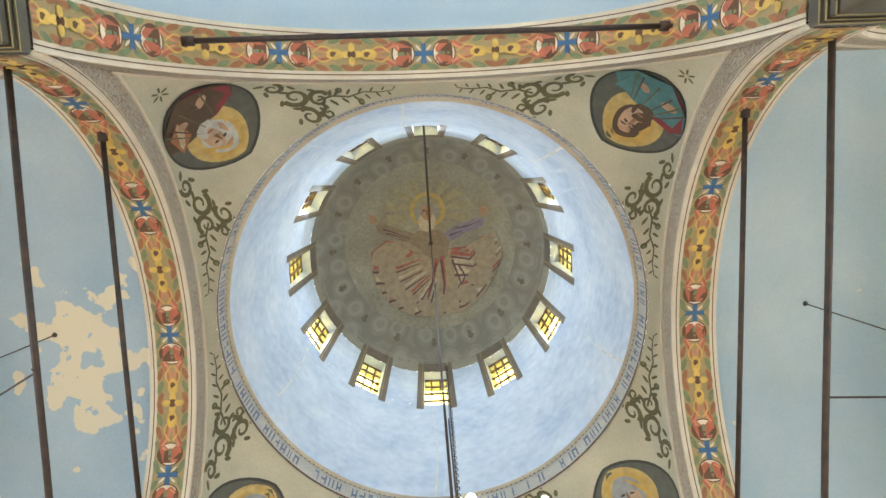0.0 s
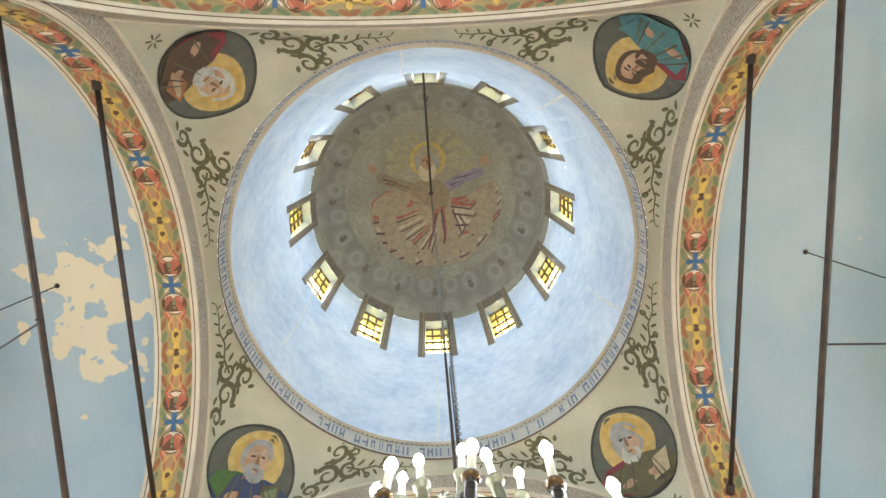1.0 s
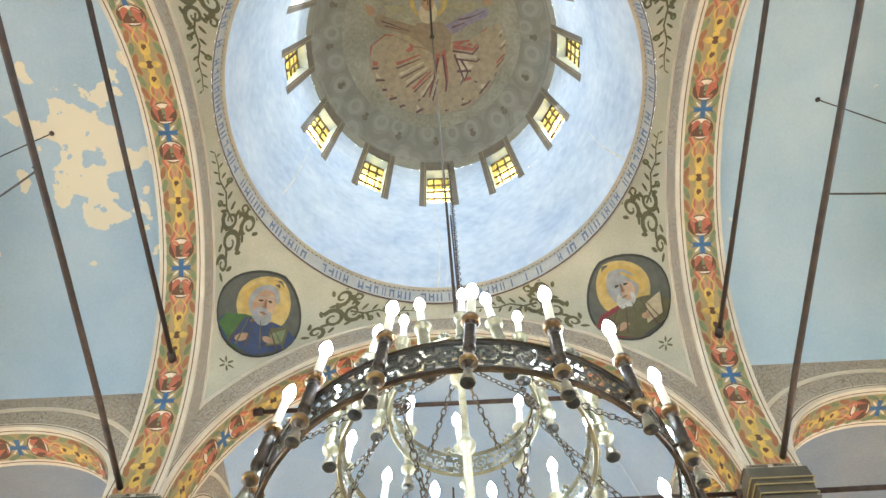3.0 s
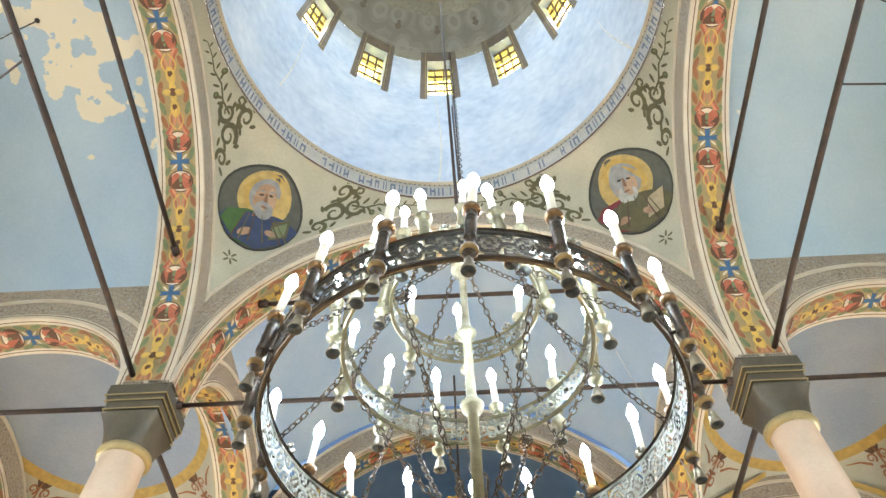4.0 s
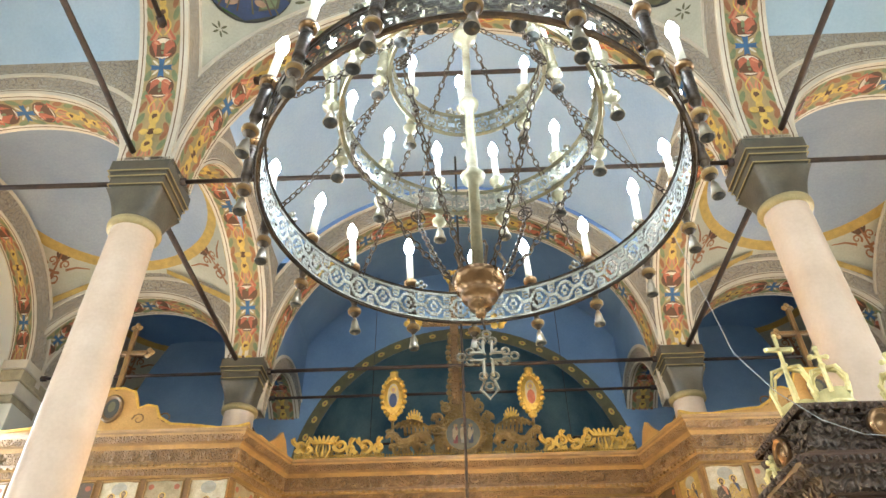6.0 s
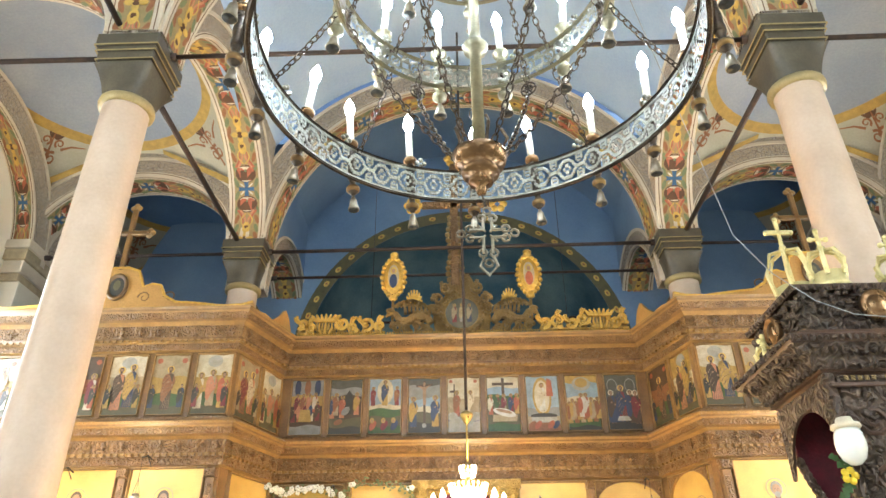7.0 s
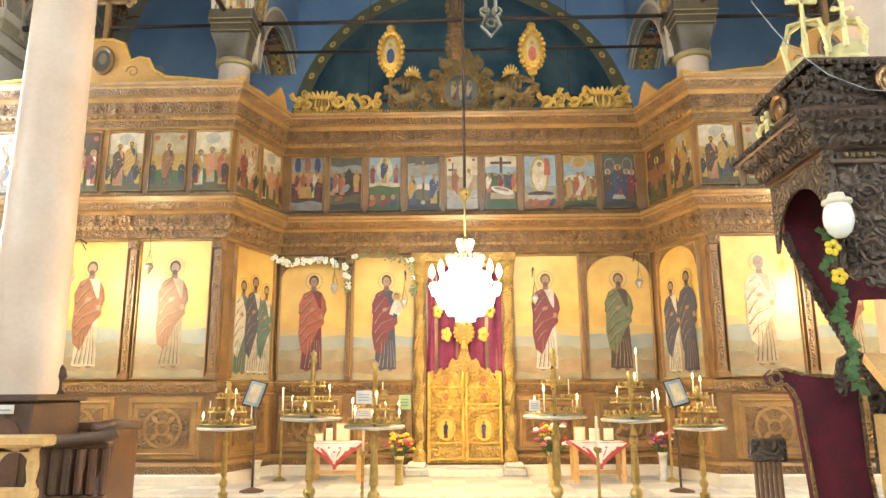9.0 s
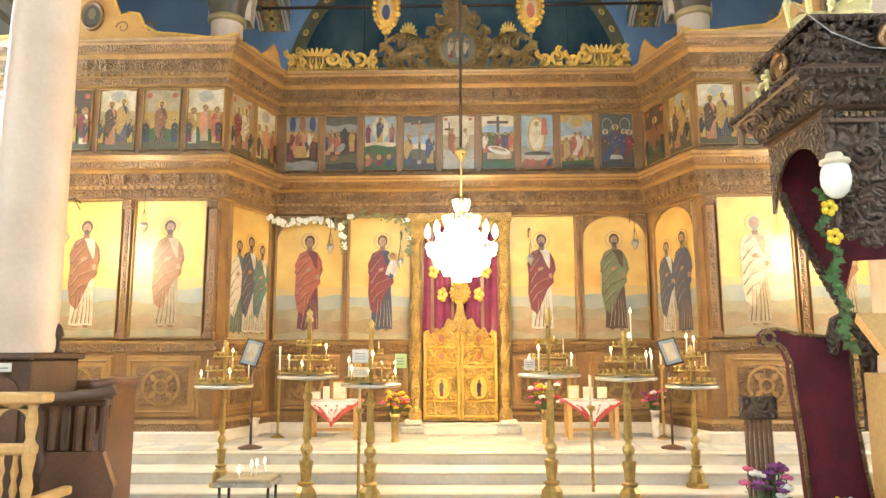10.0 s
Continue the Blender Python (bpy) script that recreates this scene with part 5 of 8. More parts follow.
    add([(-0.028, 0.80), (0.028, 0.80), (0.024, 0.87), (-0.024, 0.87)], "p_flesh_dark", 0.0052)
    add(ell(0, 0.897, 0.037, 0.048, 14), "p_skin", 0.0056)
    if not small:
        if beard and not child:
            add(ell(0, 0.857, 0.027, 0.026, 10), hair, 0.006)
        for x in (-0.012, 0.012):
            add(ell(x, 0.905, 0.006, 0.0035, 6), "p_dark", 0.0064)
        stroke([(0.0, 0.905), (0.003, 0.885)], 0.005, 0.004, "p_flesh_dark", 0.0064)
    add(ell(-0.012, 0.607, 0.030, 0.020, 9, 20), "p_skin", 0.0058)
    add(ell(0.088, 0.535, 0.021, 0.028, 9), "p_skin", 0.0058)
    if child:
        add(ell(0.105, 0.745, 0.05, 0.05, 14), halo, 0.0056)
        add([(0.03, 0.56), (0.12, 0.53), (0.165, 0.58), (0.155, 0.66), (0.125, 0.705), (0.085, 0.705), (0.055, 0.64)], "p_white", 0.0062)
        add([(0.06, 0.52), (0.10, 0.505), (0.12, 0.55), (0.08, 0.57)], "p_navy", 0.0066)
        add(ell(0.105, 0.748, 0.026, 0.032, 10), "p_hair", 0.0066)
        add(ell(0.105, 0.74, 0.021, 0.026, 10), "p_skin", 0.0070)


def big_icon(seg, s0, s1, z0, z1, robe, cloak, arched=False, people=1, child=False, beard=True, sky="icon_gold", label="gold-ground icon of a standing haloed figure", hair="p_hair"):
    put, L = plane(seg)
    b = Build()
    frame_round(b, put, s0, z0, s1, z1, 0.035, 0.045, "oak_gilt")
    fr = part("icon", b, screen, label)
    b = Build()
    mid, w = (s0 + s1) / 2, s1 - s0
    top = z1 - 0.02
    b.poly([put(s0, z0, 0.012), put(s1, z0, 0.012), put(s1, z1, 0.012), put(s0, z1, 0.012)], sky)
    h = z1 - z0
    for j, (t0, amp, m) in enumerate(((0.42, 0.008, "icon_haze"), (0.35, 0.010, "icon_mist"), (0.25, 0.014, "icon_field"), (0.155, 0.012, "icon_earth"), (0.05, 0.008, "icon_field"))):
        m = "i_" + m[2:] if m.startswith("p_") else m
        b.poly([put(x, z, 0.0135 + 0.0008 * j) for x, z in [(s0, z0), (s1, z0)] + [(s1 - w * t, z0 + h * (t0 + amp * math.sin(t * (6 + 2 * j) + s0 * 3 + j))) for t in lin(0, 1, 14)]], m)
    if people == 1:
        figure(b, put, mid, z0 + 0.08 * h, 0.80 * h, robe, cloak, 0.018, child=child, hair=hair, beard=beard)
    else:
        for k in range(people):
            figure(b, put, s0 + w * (k + 0.7) / (people + 0.4), z0 + 0.05 * h, (0.72 + 0.05 * (k % 2)) * h, (robe, cloak, "p_white")[k % 3], (cloak, "p_navy", robe)[k % 3], 0.018 + 0.008 * k, hair=hair)
    part("painting", b, fr)
    if arched:
        b = Build()
        n = 14
        for q in (-1, 1):
            arc = [(mid + q * w / 2 * math.cos(t), z1 - w / 2 * 0.72 + w / 2 * 0.72 * math.sin(t)) for t in lin(0, math.pi / 2, n)]
            b.poly([put(x, z, 0.05) for x, z in [(mid + q * w / 2, z1 + 0.0)] + arc], "walnut_carved")
            for i in range(n):
                (x0, za), (x1, zb) = arc[i], arc[i + 1]
                b.poly([put(x0, za, 0.05), put(x1, zb, 0.05), put(x1, zb, 0.014), put(x0, za, 0.014)], "oak_gilt")
        part("arched_head", b, fr, "carved arched head")
    return fr


def pilaster(seg, s0, s1, z0=1.68, z1=3.42):
    put, L = plane(seg)
    b = Build()
    panel_box(b, put, s0, z0, s1, z1, 0.0, 0.06, "walnut", 0.012)
    panel_box(b, put, s0 + 0.03, z0 + 0.12, s1 - 0.03, z1 - 0.2, 0.058, 0.072, "walnut_carved", 0.01)
    panel_box(b, put, s0 - 0.02, z1 - 0.14, s1 + 0.02, z1, 0.0, 0.11, "walnut_carved", 0.02)
    panel_box(b, put, s0 - 0.015, z0, s1 + 0.015, z0 + 0.09, 0.0, 0.085, "walnut", 0.012)
    part("pilaster", b, screen)


def dado(seg, s0, s1):
    put, L = plane(seg)
    b = Build()
    m, w, z0, z1 = (s0 + s1) / 2, s1 - s0, 0.76, 1.49
    panel_box(b, put, s0, z0, s1, z1, 0.0, 0.03, "oak_gilt", 0.015)
    frame_round(b, lambda s, z, d=0: put(s, z, d + 0.028), s0 + 0.08, z0 + 0.08, s1 - 0.08, z1 - 0.08, 0.03, 0.02, "oak_gilt")
    panel_box(b, put, s0 + 0.13, z0 + 0.13, s1 - 0.13, z1 - 0.13, 0.03, 0.04, "walnut_carved", 0.01)
    if w > 0.5:
        for r0, r1 in ((0.20, 0.235), (0.06, 0.09)):
            for t0, t1 in zip(lin(0, 2 * math.pi, 24)[:-1], lin(0, 2 * math.pi, 24)[1:]):
                b.poly([put(m + r * math.cos(t), (z0 + z1) / 2 + r * math.sin(t), 0.056) for r, t in ((r0, t0), (r0, t1), (r1, t1), (r1, t0))], "oak_gilt")
        for k in range(4):
            t = radians(45 + 90 * k)
            b.poly([put(m + 0.14 * math.cos(t) + x, (z0 + z1) / 2 + 0.14 * math.sin(t) + z, 0.052) for x, z in ell(0, 0, 0.055, 0.03, 10, 45 + 90 * k)], "oak_gilt")
    part("dado_panel", b, screen)


def scene_icon(seg, s0, s1, seed, z0=4.08, z1=4.86, style="saints"):
    """A small festival icon: each style lays out its own sky, ground, halos and little figures."""
    put, L = plane(seg)
    r = random.Random(seed)
    b = Build()
    frame_round(b, put, s0, z0, s1, z1, 0.022, 0.035, "oak_gilt")
    fr = part("festival_icon", b, screen)
    b = Build()
    w, h = s1 - s0, z1 - z0
    lay = [0.010]

    def add(pts, m):
        lay[0] += 0.0006
        b.poly([put(s0 + w * min(1, max(0, x)), z0 + h * min(1, max(0, y)), lay[0]) for x, y in pts], "i_" + m[2:])

    def bands(rows):
        for y, m in rows:
            add([(0, 0), (1, 0)] + [(1 - t, y + 0.02 * math.sin(t * 7 + seed + 9 * y)) for t in lin(0, 1, 10)], m)

    def oval(x, y, rx, ry, m, rot=0.0):
        add(ell(x, y, rx, ry, 16, rot), m)

    def saint(x, y, hh, robe, cloak, halo="p_amber"):
        lay[0] += 0.001
        figure(b, put, s0 + w * x, z0 + h * y, h * hh, robe, cloak, lay[0], halo)
        lay[0] += 0.0075
    cols = ("p_wine", "p_navy", "p_amber", "p_red", "p_rust", "p_cream", "p_hair", "p_salmon", "p_sand")
    if style == "crowd":         # a gathering under an arcade
        bands(((1.0, "p_grey"), (0.72, "p_amber"), (0.50, "p_hair"), (0.16, "p_grey")))
        for x in (0.18, 0.5, 0.82):
            oval(x, 0.86, 0.10, 0.16, "p_navy" if x != 0.5 else "p_rust")
        for k in range(9):
            saint(0.1 + 0.1 * k, 0.22 + 0.16 * (k % 2), 0.36, r.choice(cols), r.choice(cols))
        add([(0.3, 0.2), (0.72, 0.2), (0.66, 0.42), (0.36, 0.42)], "p_amber")
    elif style == "night":
        bands(((1.0, "p_medal"), (0.84, "p_grey"), (0.70, "p_hair"), (0.28, "p_olive"), (0.12, "p_dark")))
        add([(0.5, 0.35), (0.5, 0.72), (0.6, 0.8), (0.7, 0.72), (0.7, 0.35)], "p_dark")
        for k, x in enumerate((0.08, 0.2, 0.4, 0.86)):
            saint(x, 0.28 + 0.05 * (k % 2), 0.42, r.choice(cols), ("p_navy", "p_rust", "p_red", "p_amber")[k])
        oval(0.52, 0.40, 0.14, 0.07, "p_grey", 20)
        oval(0.3, 0.2, 0.14, 0.05, "p_rust", 10)
    elif style == "mount":       # a figure in glory over a hill, with others cast down below
        bands(((1.0, "p_sky"), (0.52, "p_cream"), (0.44, "p_leaf"), (0.30, "p_olive"), (0.12, "p_leaf")))
        oval(0.5, 0.76, 0.26, 0.24, "p_cream")
        saint(0.12, 0.50, 0.36, "p_wine", "p_wine")
        saint(0.88, 0.50, 0.36, "p_wine", "p_rust")
        saint(0.5, 0.50, 0.48, "p_amber", "p_navy")
        for x, c in ((0.14, "p_red"), (0.5, "p_wine"), (0.82, "p_navy")):
            oval(x, 0.13, 0.13, 0.07, c, 30)
            oval(x - 0.03, 0.22, 0.07, 0.05, "p_amber")
            oval(x - 0.03, 0.215, 0.03, 0.03, "p_skin")
    elif style == "cross":       # crucifixion
        bands(((1.0, "p_medal"), (0.86, "p_grey"), (0.62, "p_sky"), (0.46, "p_cream"), (0.36, "p_olive"), (0.18, "p_dark")))
        add([(0.47, 0.14), (0.54, 0.14), (0.54, 0.95), (0.47, 0.95)], "p_hair")
        add([(0.24, 0.83), (0.77, 0.86), (0.77, 0.90), (0.24, 0.87)], "p_hair")
        add([(0.46, 0.5), (0.55, 0.5), (0.56, 0.80), (0.72, 0.88), (0.56, 0.84), (0.46, 0.84), (0.28, 0.86), (0.45, 0.78)], "p_skin")
        oval(0.5, 0.885, 0.04, 0.04, "p_skin")
        saint(0.16, 0.10, 0.56, "p_navy", "p_amber")
        saint(0.85, 0.10, 0.58, "p_amber", "p_navy")
        oval(0.5, 0.12, 0.07, 0.04, "p_cloud")
    elif style == "clouds":
        bands(((1.0, "p_cream"), (0.62, "p_sand"), (0.34, "p_lilac"), (0.2, "p_cloud")))
        add([(0.18, 0.35), (0.22, 0.35), (0.22, 0.88), (0.18, 0.88)], "p_hair")
        add([(0.06, 0.72), (0.34, 0.72), (0.34, 0.76), (0.06, 0.76)], "p_hair")
        for x in (0.1, 0.88):
            oval(x, 0.93, 0.06, 0.03, "p_red")
        saint(0.28, 0.28, 0.48, "p_red", "p_rust")
        saint(0.72, 0.30, 0.46, "p_sand", "p_cream")
        for x in (0.15, 0.4, 0.65, 0.88):
            oval(x, 0.22 + 0.05 * math.sin(9 * x), 0.16, 0.08, "p_cloud")
    elif style == "tomb":        # laid out below the cross
        bands(((1.0, "p_cream"), (0.80, "p_sky"), (0.66, "p_leaf"), (0.5, "p_olive"), (0.14, "p_leaf")))
        add([(0.46, 0.5), (0.55, 0.5), (0.55, 0.98), (0.46, 0.98)], "p_hair")
        add([(0.16, 0.84), (0.84, 0.84), (0.84, 0.89), (0.16, 0.89)], "p_hair")
        for k, x in enumerate((0.1, 0.32, 0.52, 0.74, 0.92)):
            saint(x, 0.30, 0.38, r.choice(cols), ("p_cream", "p_leaf", "p_wine", "p_navy", "p_red")[k])
        add([(0.14, 0.16), (0.9, 0.16), (0.92, 0.28), (0.16, 0.28)], "p_sand")
        oval(0.52, 0.32, 0.36, 0.07, "p_white", -8)
        oval(0.5, 0.345, 0.26, 0.03, "p_skin", -8)
    elif style == "risen":
        bands(((1.0, "p_sky"), (0.4, "p_grey"), (0.26, "p_sand"), (0.14, "p_rust")))
        oval(0.48, 0.62, 0.30, 0.36, "p_amber")
        oval(0.48, 0.62, 0.24, 0.30, "p_cream")
        add([(0.62, 0.62), (0.84, 0.62), (0.80, 0.92), (0.66, 0.96)], "p_red")
        saint(0.48, 0.36, 0.52, "p_white", "p_cream")
        oval(0.5, 0.26, 0.42, 0.05, "p_dark")
        add([(0.12, 0.14), (0.88, 0.14), (0.9, 0.24), (0.1, 0.24)], "p_cloud")
        for x, c in ((0.12, "p_rust"), (0.86, "p_navy"), (0.3, "p_red"), (0.7, "p_red")):
            oval(x, 0.10, 0.12, 0.06, c, 25)
    elif style == "ascent":
        bands(((1.0, "p_amber"), (0.86, "p_sky"), (0.60, "p_cream"), (0.5, "p_amber"), (0.2, "p_leaf"), (0.07, "p_dark")))
        oval(0.5, 0.84, 0.30, 0.13, "p_cloud")
        oval(0.5, 0.86, 0.2, 0.09, "p_amber")
        for k in range(10):
            saint(0.07 + 0.095 * k, 0.12 + 0.05 * (k % 2), 0.40, ("p_amber", "p_sand", "p_rust")[k % 3], ("p_rust", "p_amber", "p_sand")[k % 3])
        saint(0.42, 0.2, 0.44, "p_white", "p_red")
        saint(0.56, 0.2, 0.44, "p_red", "p_white")
    elif style == "dim":
        bands(((1.0, "p_medal"), (0.6, "p_navy"), (0.15, "p_dark")))
        for x in (0.22, 0.78):
            oval(x, 0.8, 0.17, 0.13, "p_grey")
            oval(x, 0.79, 0.14, 0.12, "p_medal")
        saint(0.15, 0.12, 0.60, "p_navy", "p_hair", "p_cream")
        saint(0.74, 0.12, 0.60, "p_hair", "p_navy", "p_cream")
        saint(0.90, 0.10, 0.60, "p_hair", "p_wine", "p_cream")
        saint(0.46, 0.14, 0.66, "p_wine", "p_navy", "p_cream")
        add([(0.24, 0.14), (0.68, 0.14), (0.6, 0.22), (0.3, 0.22)], "p_cloud")
    else:                        # one to three large saints on a pale sky over green
        sky, mid = (("p_cream", "p_amber"), ("p_sand", "p_amber"), ("p_cream", "p_sand"), ("p_hair", "p_rust"), ("p_amber", "p_cream"))[seed % 5]
        bands(((1.0, sky), (0.62, mid), (0.34, "p_leaf"), (0.14, "p_olive")))
        if seed % 2:
            for x in (0.14, 0.86):
                oval(x, 0.90, 0.08, 0.045, "p_red")
        else:
            oval(0.5, 0.88, 0.22, 0.1, "p_cloud")
        n = 1 + seed % 3
        for k in range(n):
            saint(0.5 + (0.34 * (k - (n - 1) / 2) if n > 1 else 0.0), 0.08 + 0.04 * (k % 2), 0.74 if n < 3 else 0.62, cols[(seed + 3 * k) % 9], cols[(seed * 2 + 5 * k + 1) % 9])
        for x in (0.08, 0.92):
            saint(x, 0.1, 0.4, cols[(seed + 4) % 9], "p_dark")
    part("painting", b, fr)


# centre
for i in range(9):
    c = 2.60 - 2.235 + 0.5575 * i
    scene_icon(2, c - 0.222, c + 0.222, 10 + i, style=("crowd", "night", "mount", "cross", "clouds", "tomb", "risen", "ascent", "dim")[i])
big_icon(2, 0.06, 0.97, 1.70, 3.38, "p_wine", "p_red", True, beard=False, label="gold-ground icon of a haloed warrior in red")
big_icon(2, 1.08, 1.98, 1.70, 3.38, "p_navy", "p_wine", child=True, label="gold-ground icon of a mother in wine red holding a child")
big_icon(2, 3.28, 4.18, 1.70, 3.38, "p_white", "p_wine", label="gold-ground icon of a haloed figure in white and wine red")
big_icon(2, 4.30, 5.16, 1.70, 3.38, "p_hair", "p_green", True, label="gold-ground icon of a haloed figure in green and brown")
for s0, s1 in ((0.985, 1.06), (4.195, 4.285)):
    pilaster(2, s0, s1)
for s0, s1 in ((0.08, 0.96), (1.10, 1.96), (3.28, 4.16), (4.32, 5.12)):
    dado(2, s0, s1)
# returns
for seg, seeds in ((1, (31, 32)), (3, (33, 34))):
    put, L = plane(seg)
    for k in range(2):
        c = L * (0.27 + 0.47 * k)
        scene_icon(seg, c - 0.22, c + 0.22, seeds[k])
    big_icon(seg, 0.20, L - 0.14, 1.70, 3.38, "p_teal" if seg == 1 else "p_white", "p_white" if seg == 1 else "p_navy", seg == 3, 3 if seg == 1 else 2, label="gold-ground icon of a group of haloed monks" if seg == 1 else "arched gold-ground icon of two haloed monks", hair="p_dark")
    dado(seg, 0.16, L - 0.10)
# wings: positions measured outwards from the inner corner
WL = 3.63
for seg in (0, 4):
    def S(u0, u1, seg=seg):
        return (WL - u1, WL - u0) if seg == 0 else (u0, u1)
    for i in range(6):
        scene_icon(seg, *S(0.03 + 0.566 * i, 0.48 + 0.566 * i), 50 + i + seg * 5)
    robes = (("p_sand", "p_rust"), ("p_cream", "p_rust"), ("p_sand", "p_green")) if seg == 0 else (("p_sand", "p_cream"), ("p_sand", "p_rust"), ("p_white", "p_green"))
    for i, (u0, u1) in enumerate(((0.19, 1.05), (1.25, 2.08), (2.26, 3.1))):
        big_icon(seg, *S(u0, u1), 1.72, 3.40, *robes[i], label="gold-ground icon of a bearded saint in a red cloak" if seg == 0 else "gold-ground icon of a bishop in pale vestments", hair="p_hair" if seg == 0 else "p_grey")
        dado(seg, *S(u0 - 0.02, u1 + 0.02))
    for u0, u1 in ((0.02, 0.14), (1.09, 1.20), (2.12, 2.22)):
        pilaster(seg, *S(u0, u1))


# royal doors
b = Build()
putc, LC = plane(2)
for s in (-1, 1):
    x = s * 0.60
    b.lathe([(0.09, 0.60), (0.09, 0.72), (0.065, 0.78)] + [(0.055 + 0.012 * math.sin(z * 14), z) for z in lin(0.8, 3.0, 44)] + [(0.08, 3.05), (0.095, 3.15), (0.10, 3.3)], "gold_carved", (x, 9.50, 0), 14)
    b.tube([(x + 0.062 * math.cos(t * 16), 9.50 + 0.062 * math.sin(t * 16), 0.82 + 2.15 * t) for t in lin(0, 1, 90)], 0.017, "gold_carved", 6)
    b.box(x - 0.085, 9.48, 0.60, x + 0.085, 9.60, 3.42, "gold_dull", 0.01)
b.box(-0.72, 9.44, 3.30, 0.72, 9.60, 3.42, "gold_carved", 0.015)
for s in (-1, 1):
    b.poly([(s * 0.52, 9.50, 3.30), (s * 0.52, 9.50, 2.95)] + [(s * 0.52 * math.cos(t), 9.50, 2.95 + 0.33 * math.sin(t)) for t in lin(0, math.pi / 2, 10)], "gold_carved")
part("door_frame", b, screen, "gilded twisted colonnettes and lintel")
for s in (-1, 1):
    leaf = None
    b = Build()
    n = 16
    prof = [(s * 0.5 * t, 1.86 + 0.13 * math.cos(t * 3.1) + (0.30 * math.exp(-((t) / 0.12) ** 2)) + 0.05 * math.cos(t * 19)) for t in lin(0, 1, n)]
    for i in range(n):
        (x0, za), (x1, zb) = prof[i], prof[i + 1]
        b.poly([(x0, 9.50, 0.62), (x1, 9.50, 0.62), (x1, 9.50, zb), (x0, 9.50, za)], "gold_carved")
        b.poly([(x0, 9.50, za), (x1, 9.50, zb), (x1, 9.55, zb), (x0, 9.55, za)], "gold")
    leaf = part("door_leaf", b, screen, "pierced and gilded royal door leaf")
    b = Build()
    for z in (0.66, 0.86, 1.30, 1.36, 1.58):
        b.box(min(s * 0.02, s * 0.49), 9.475, z, max(s * 0.02, s * 0.49), 9.50, z + 0.03, "gold", 0.008)
    for x in (0.025, 0.475):
        b.box(min(s * (x - 0.02), s * (x + 0.02)), 9.475, 0.64, max(s * (x - 0.02), s * (x + 0.02)), 9.50, 1.8, "gold", 0.008)
    rr = random.Random(5)
    for k in range(110):         # carved foliage bosses
        x, z = s * rr.uniform(0.06, 0.45), rr.uniform(0.90, 1.82)
        b.ball((x, 9.493, z), rr.uniform(0.016, 0.034), "gold" if k % 3 else "gold_carved", 7, 5, (1, 0.7, 1))
    for k in range(12):          # leafy scrolls
        x, z = s * (0.13 + 0.24 * (k % 2)), 0.94 + 0.155 * (k // 2)
        b.tube([(u, 9.485, v) for u, v in spiral(x, z, 0.085, 1.4 if k % 3 else -1.4, 50 * k, 12)], 0.011, "gold", 5)
    part("carving", b, leaf)
    for z, r in ((1.06, 0.15), (1.47, 0.055), (1.70, 0.06)):
        b = Build()
        b.lathe([(r * 0.8, -0.012), (r * 0.86, -0.03), (r * 0.95, -0.034), (r * 1.02, -0.02), (r * 1.02, 0.0)], "gold", (s * 0.25, 9.49, z), 24, axis="y", matrix=Matrix.Diagonal((0.85, 1, 1.1, 1)))
        b.poly([(s * 0.25 + x, 9.474, z + y) for x, y in ell(0, 0, r * 0.70, r * 0.9, 20)], "p_halo" if r > 0.1 else "p_rust")
        if r > 0.1:
            figure(b, lambda q, w, d=0: (q, 9.472 - d, w), s * 0.25, z - 0.12, 0.22, "p_wine", "p_navy", 0.0)
        part("oval_icon", b, leaf)
b = Build()
n = 40
b.sheet(lambda u, z: (u, 9.585 + 0.018 * math.sin(u * 46) + 0.008 * math.sin(u * 17 + z), z), lin(-0.52, 0.52, 60), lin(1.5, 3.35, 6), "velvet_purple")
cur = part("curtain", b, screen, "purple velvet curtain with gold emblems")
for x, z in ((-0.36, 2.62), (0.36, 2.62), (-0.24, 2.30), (0.26, 2.30)):
    b = Build()
    for k in range(5):
        t = 2 * math.pi * k / 5
        b.ball((x + 0.04 * math.cos(t), 9.55, z + 0.06 * math.sin(t)), 0.04, "gold", 8, 5, (1, 0.35, 1.1))
    part("emblem", b, cur)
b = Build()
b.ball((0, 9.47, 2.32), 0.11, "gold_carved", 16, 8, (1, 0.35, 1.15))
for a in lin(0, 2 * math.pi, 16)[:-1]:
    b.ball((0.12 * math.cos(a), 9.47, 2.32 + 0.14 * math.sin(a)), 0.028, "gold", 6, 4)
for dx, dz in ((0.13, 0), (-0.13, 0), (0, 0.1), (0, -0.04)):
    b.ball((dx, 9.47, 2.60 + dz), 0.06, "gold", 10, 6, (1.1, 0.4, 0.9))
b.box(-0.025, 9.45, 2.1, 0.025, 9.49, 2.7, "gold", 0.008)
part("door_cross", b, screen, "gilded cross with an oval boss")
b = Build()
for s in (-1, 1):
    b.box(s * 0.63 - 0.16, 9.30, 0.47, s * 0.63 + 0.16, 9.60, 0.57, "marble_grey", 0.02)
    b.box(s * 0.63 - 0.12, 9.34, 0.57, s * 0.63 + 0.12, 9.58, 0.64, "marble", 0.02)
b.box(-0.48, 9.22, 0.47, 0.48, 9.58, 0.56, "marble", 0.015)
part("threshold", b, screen, "marble threshold step")


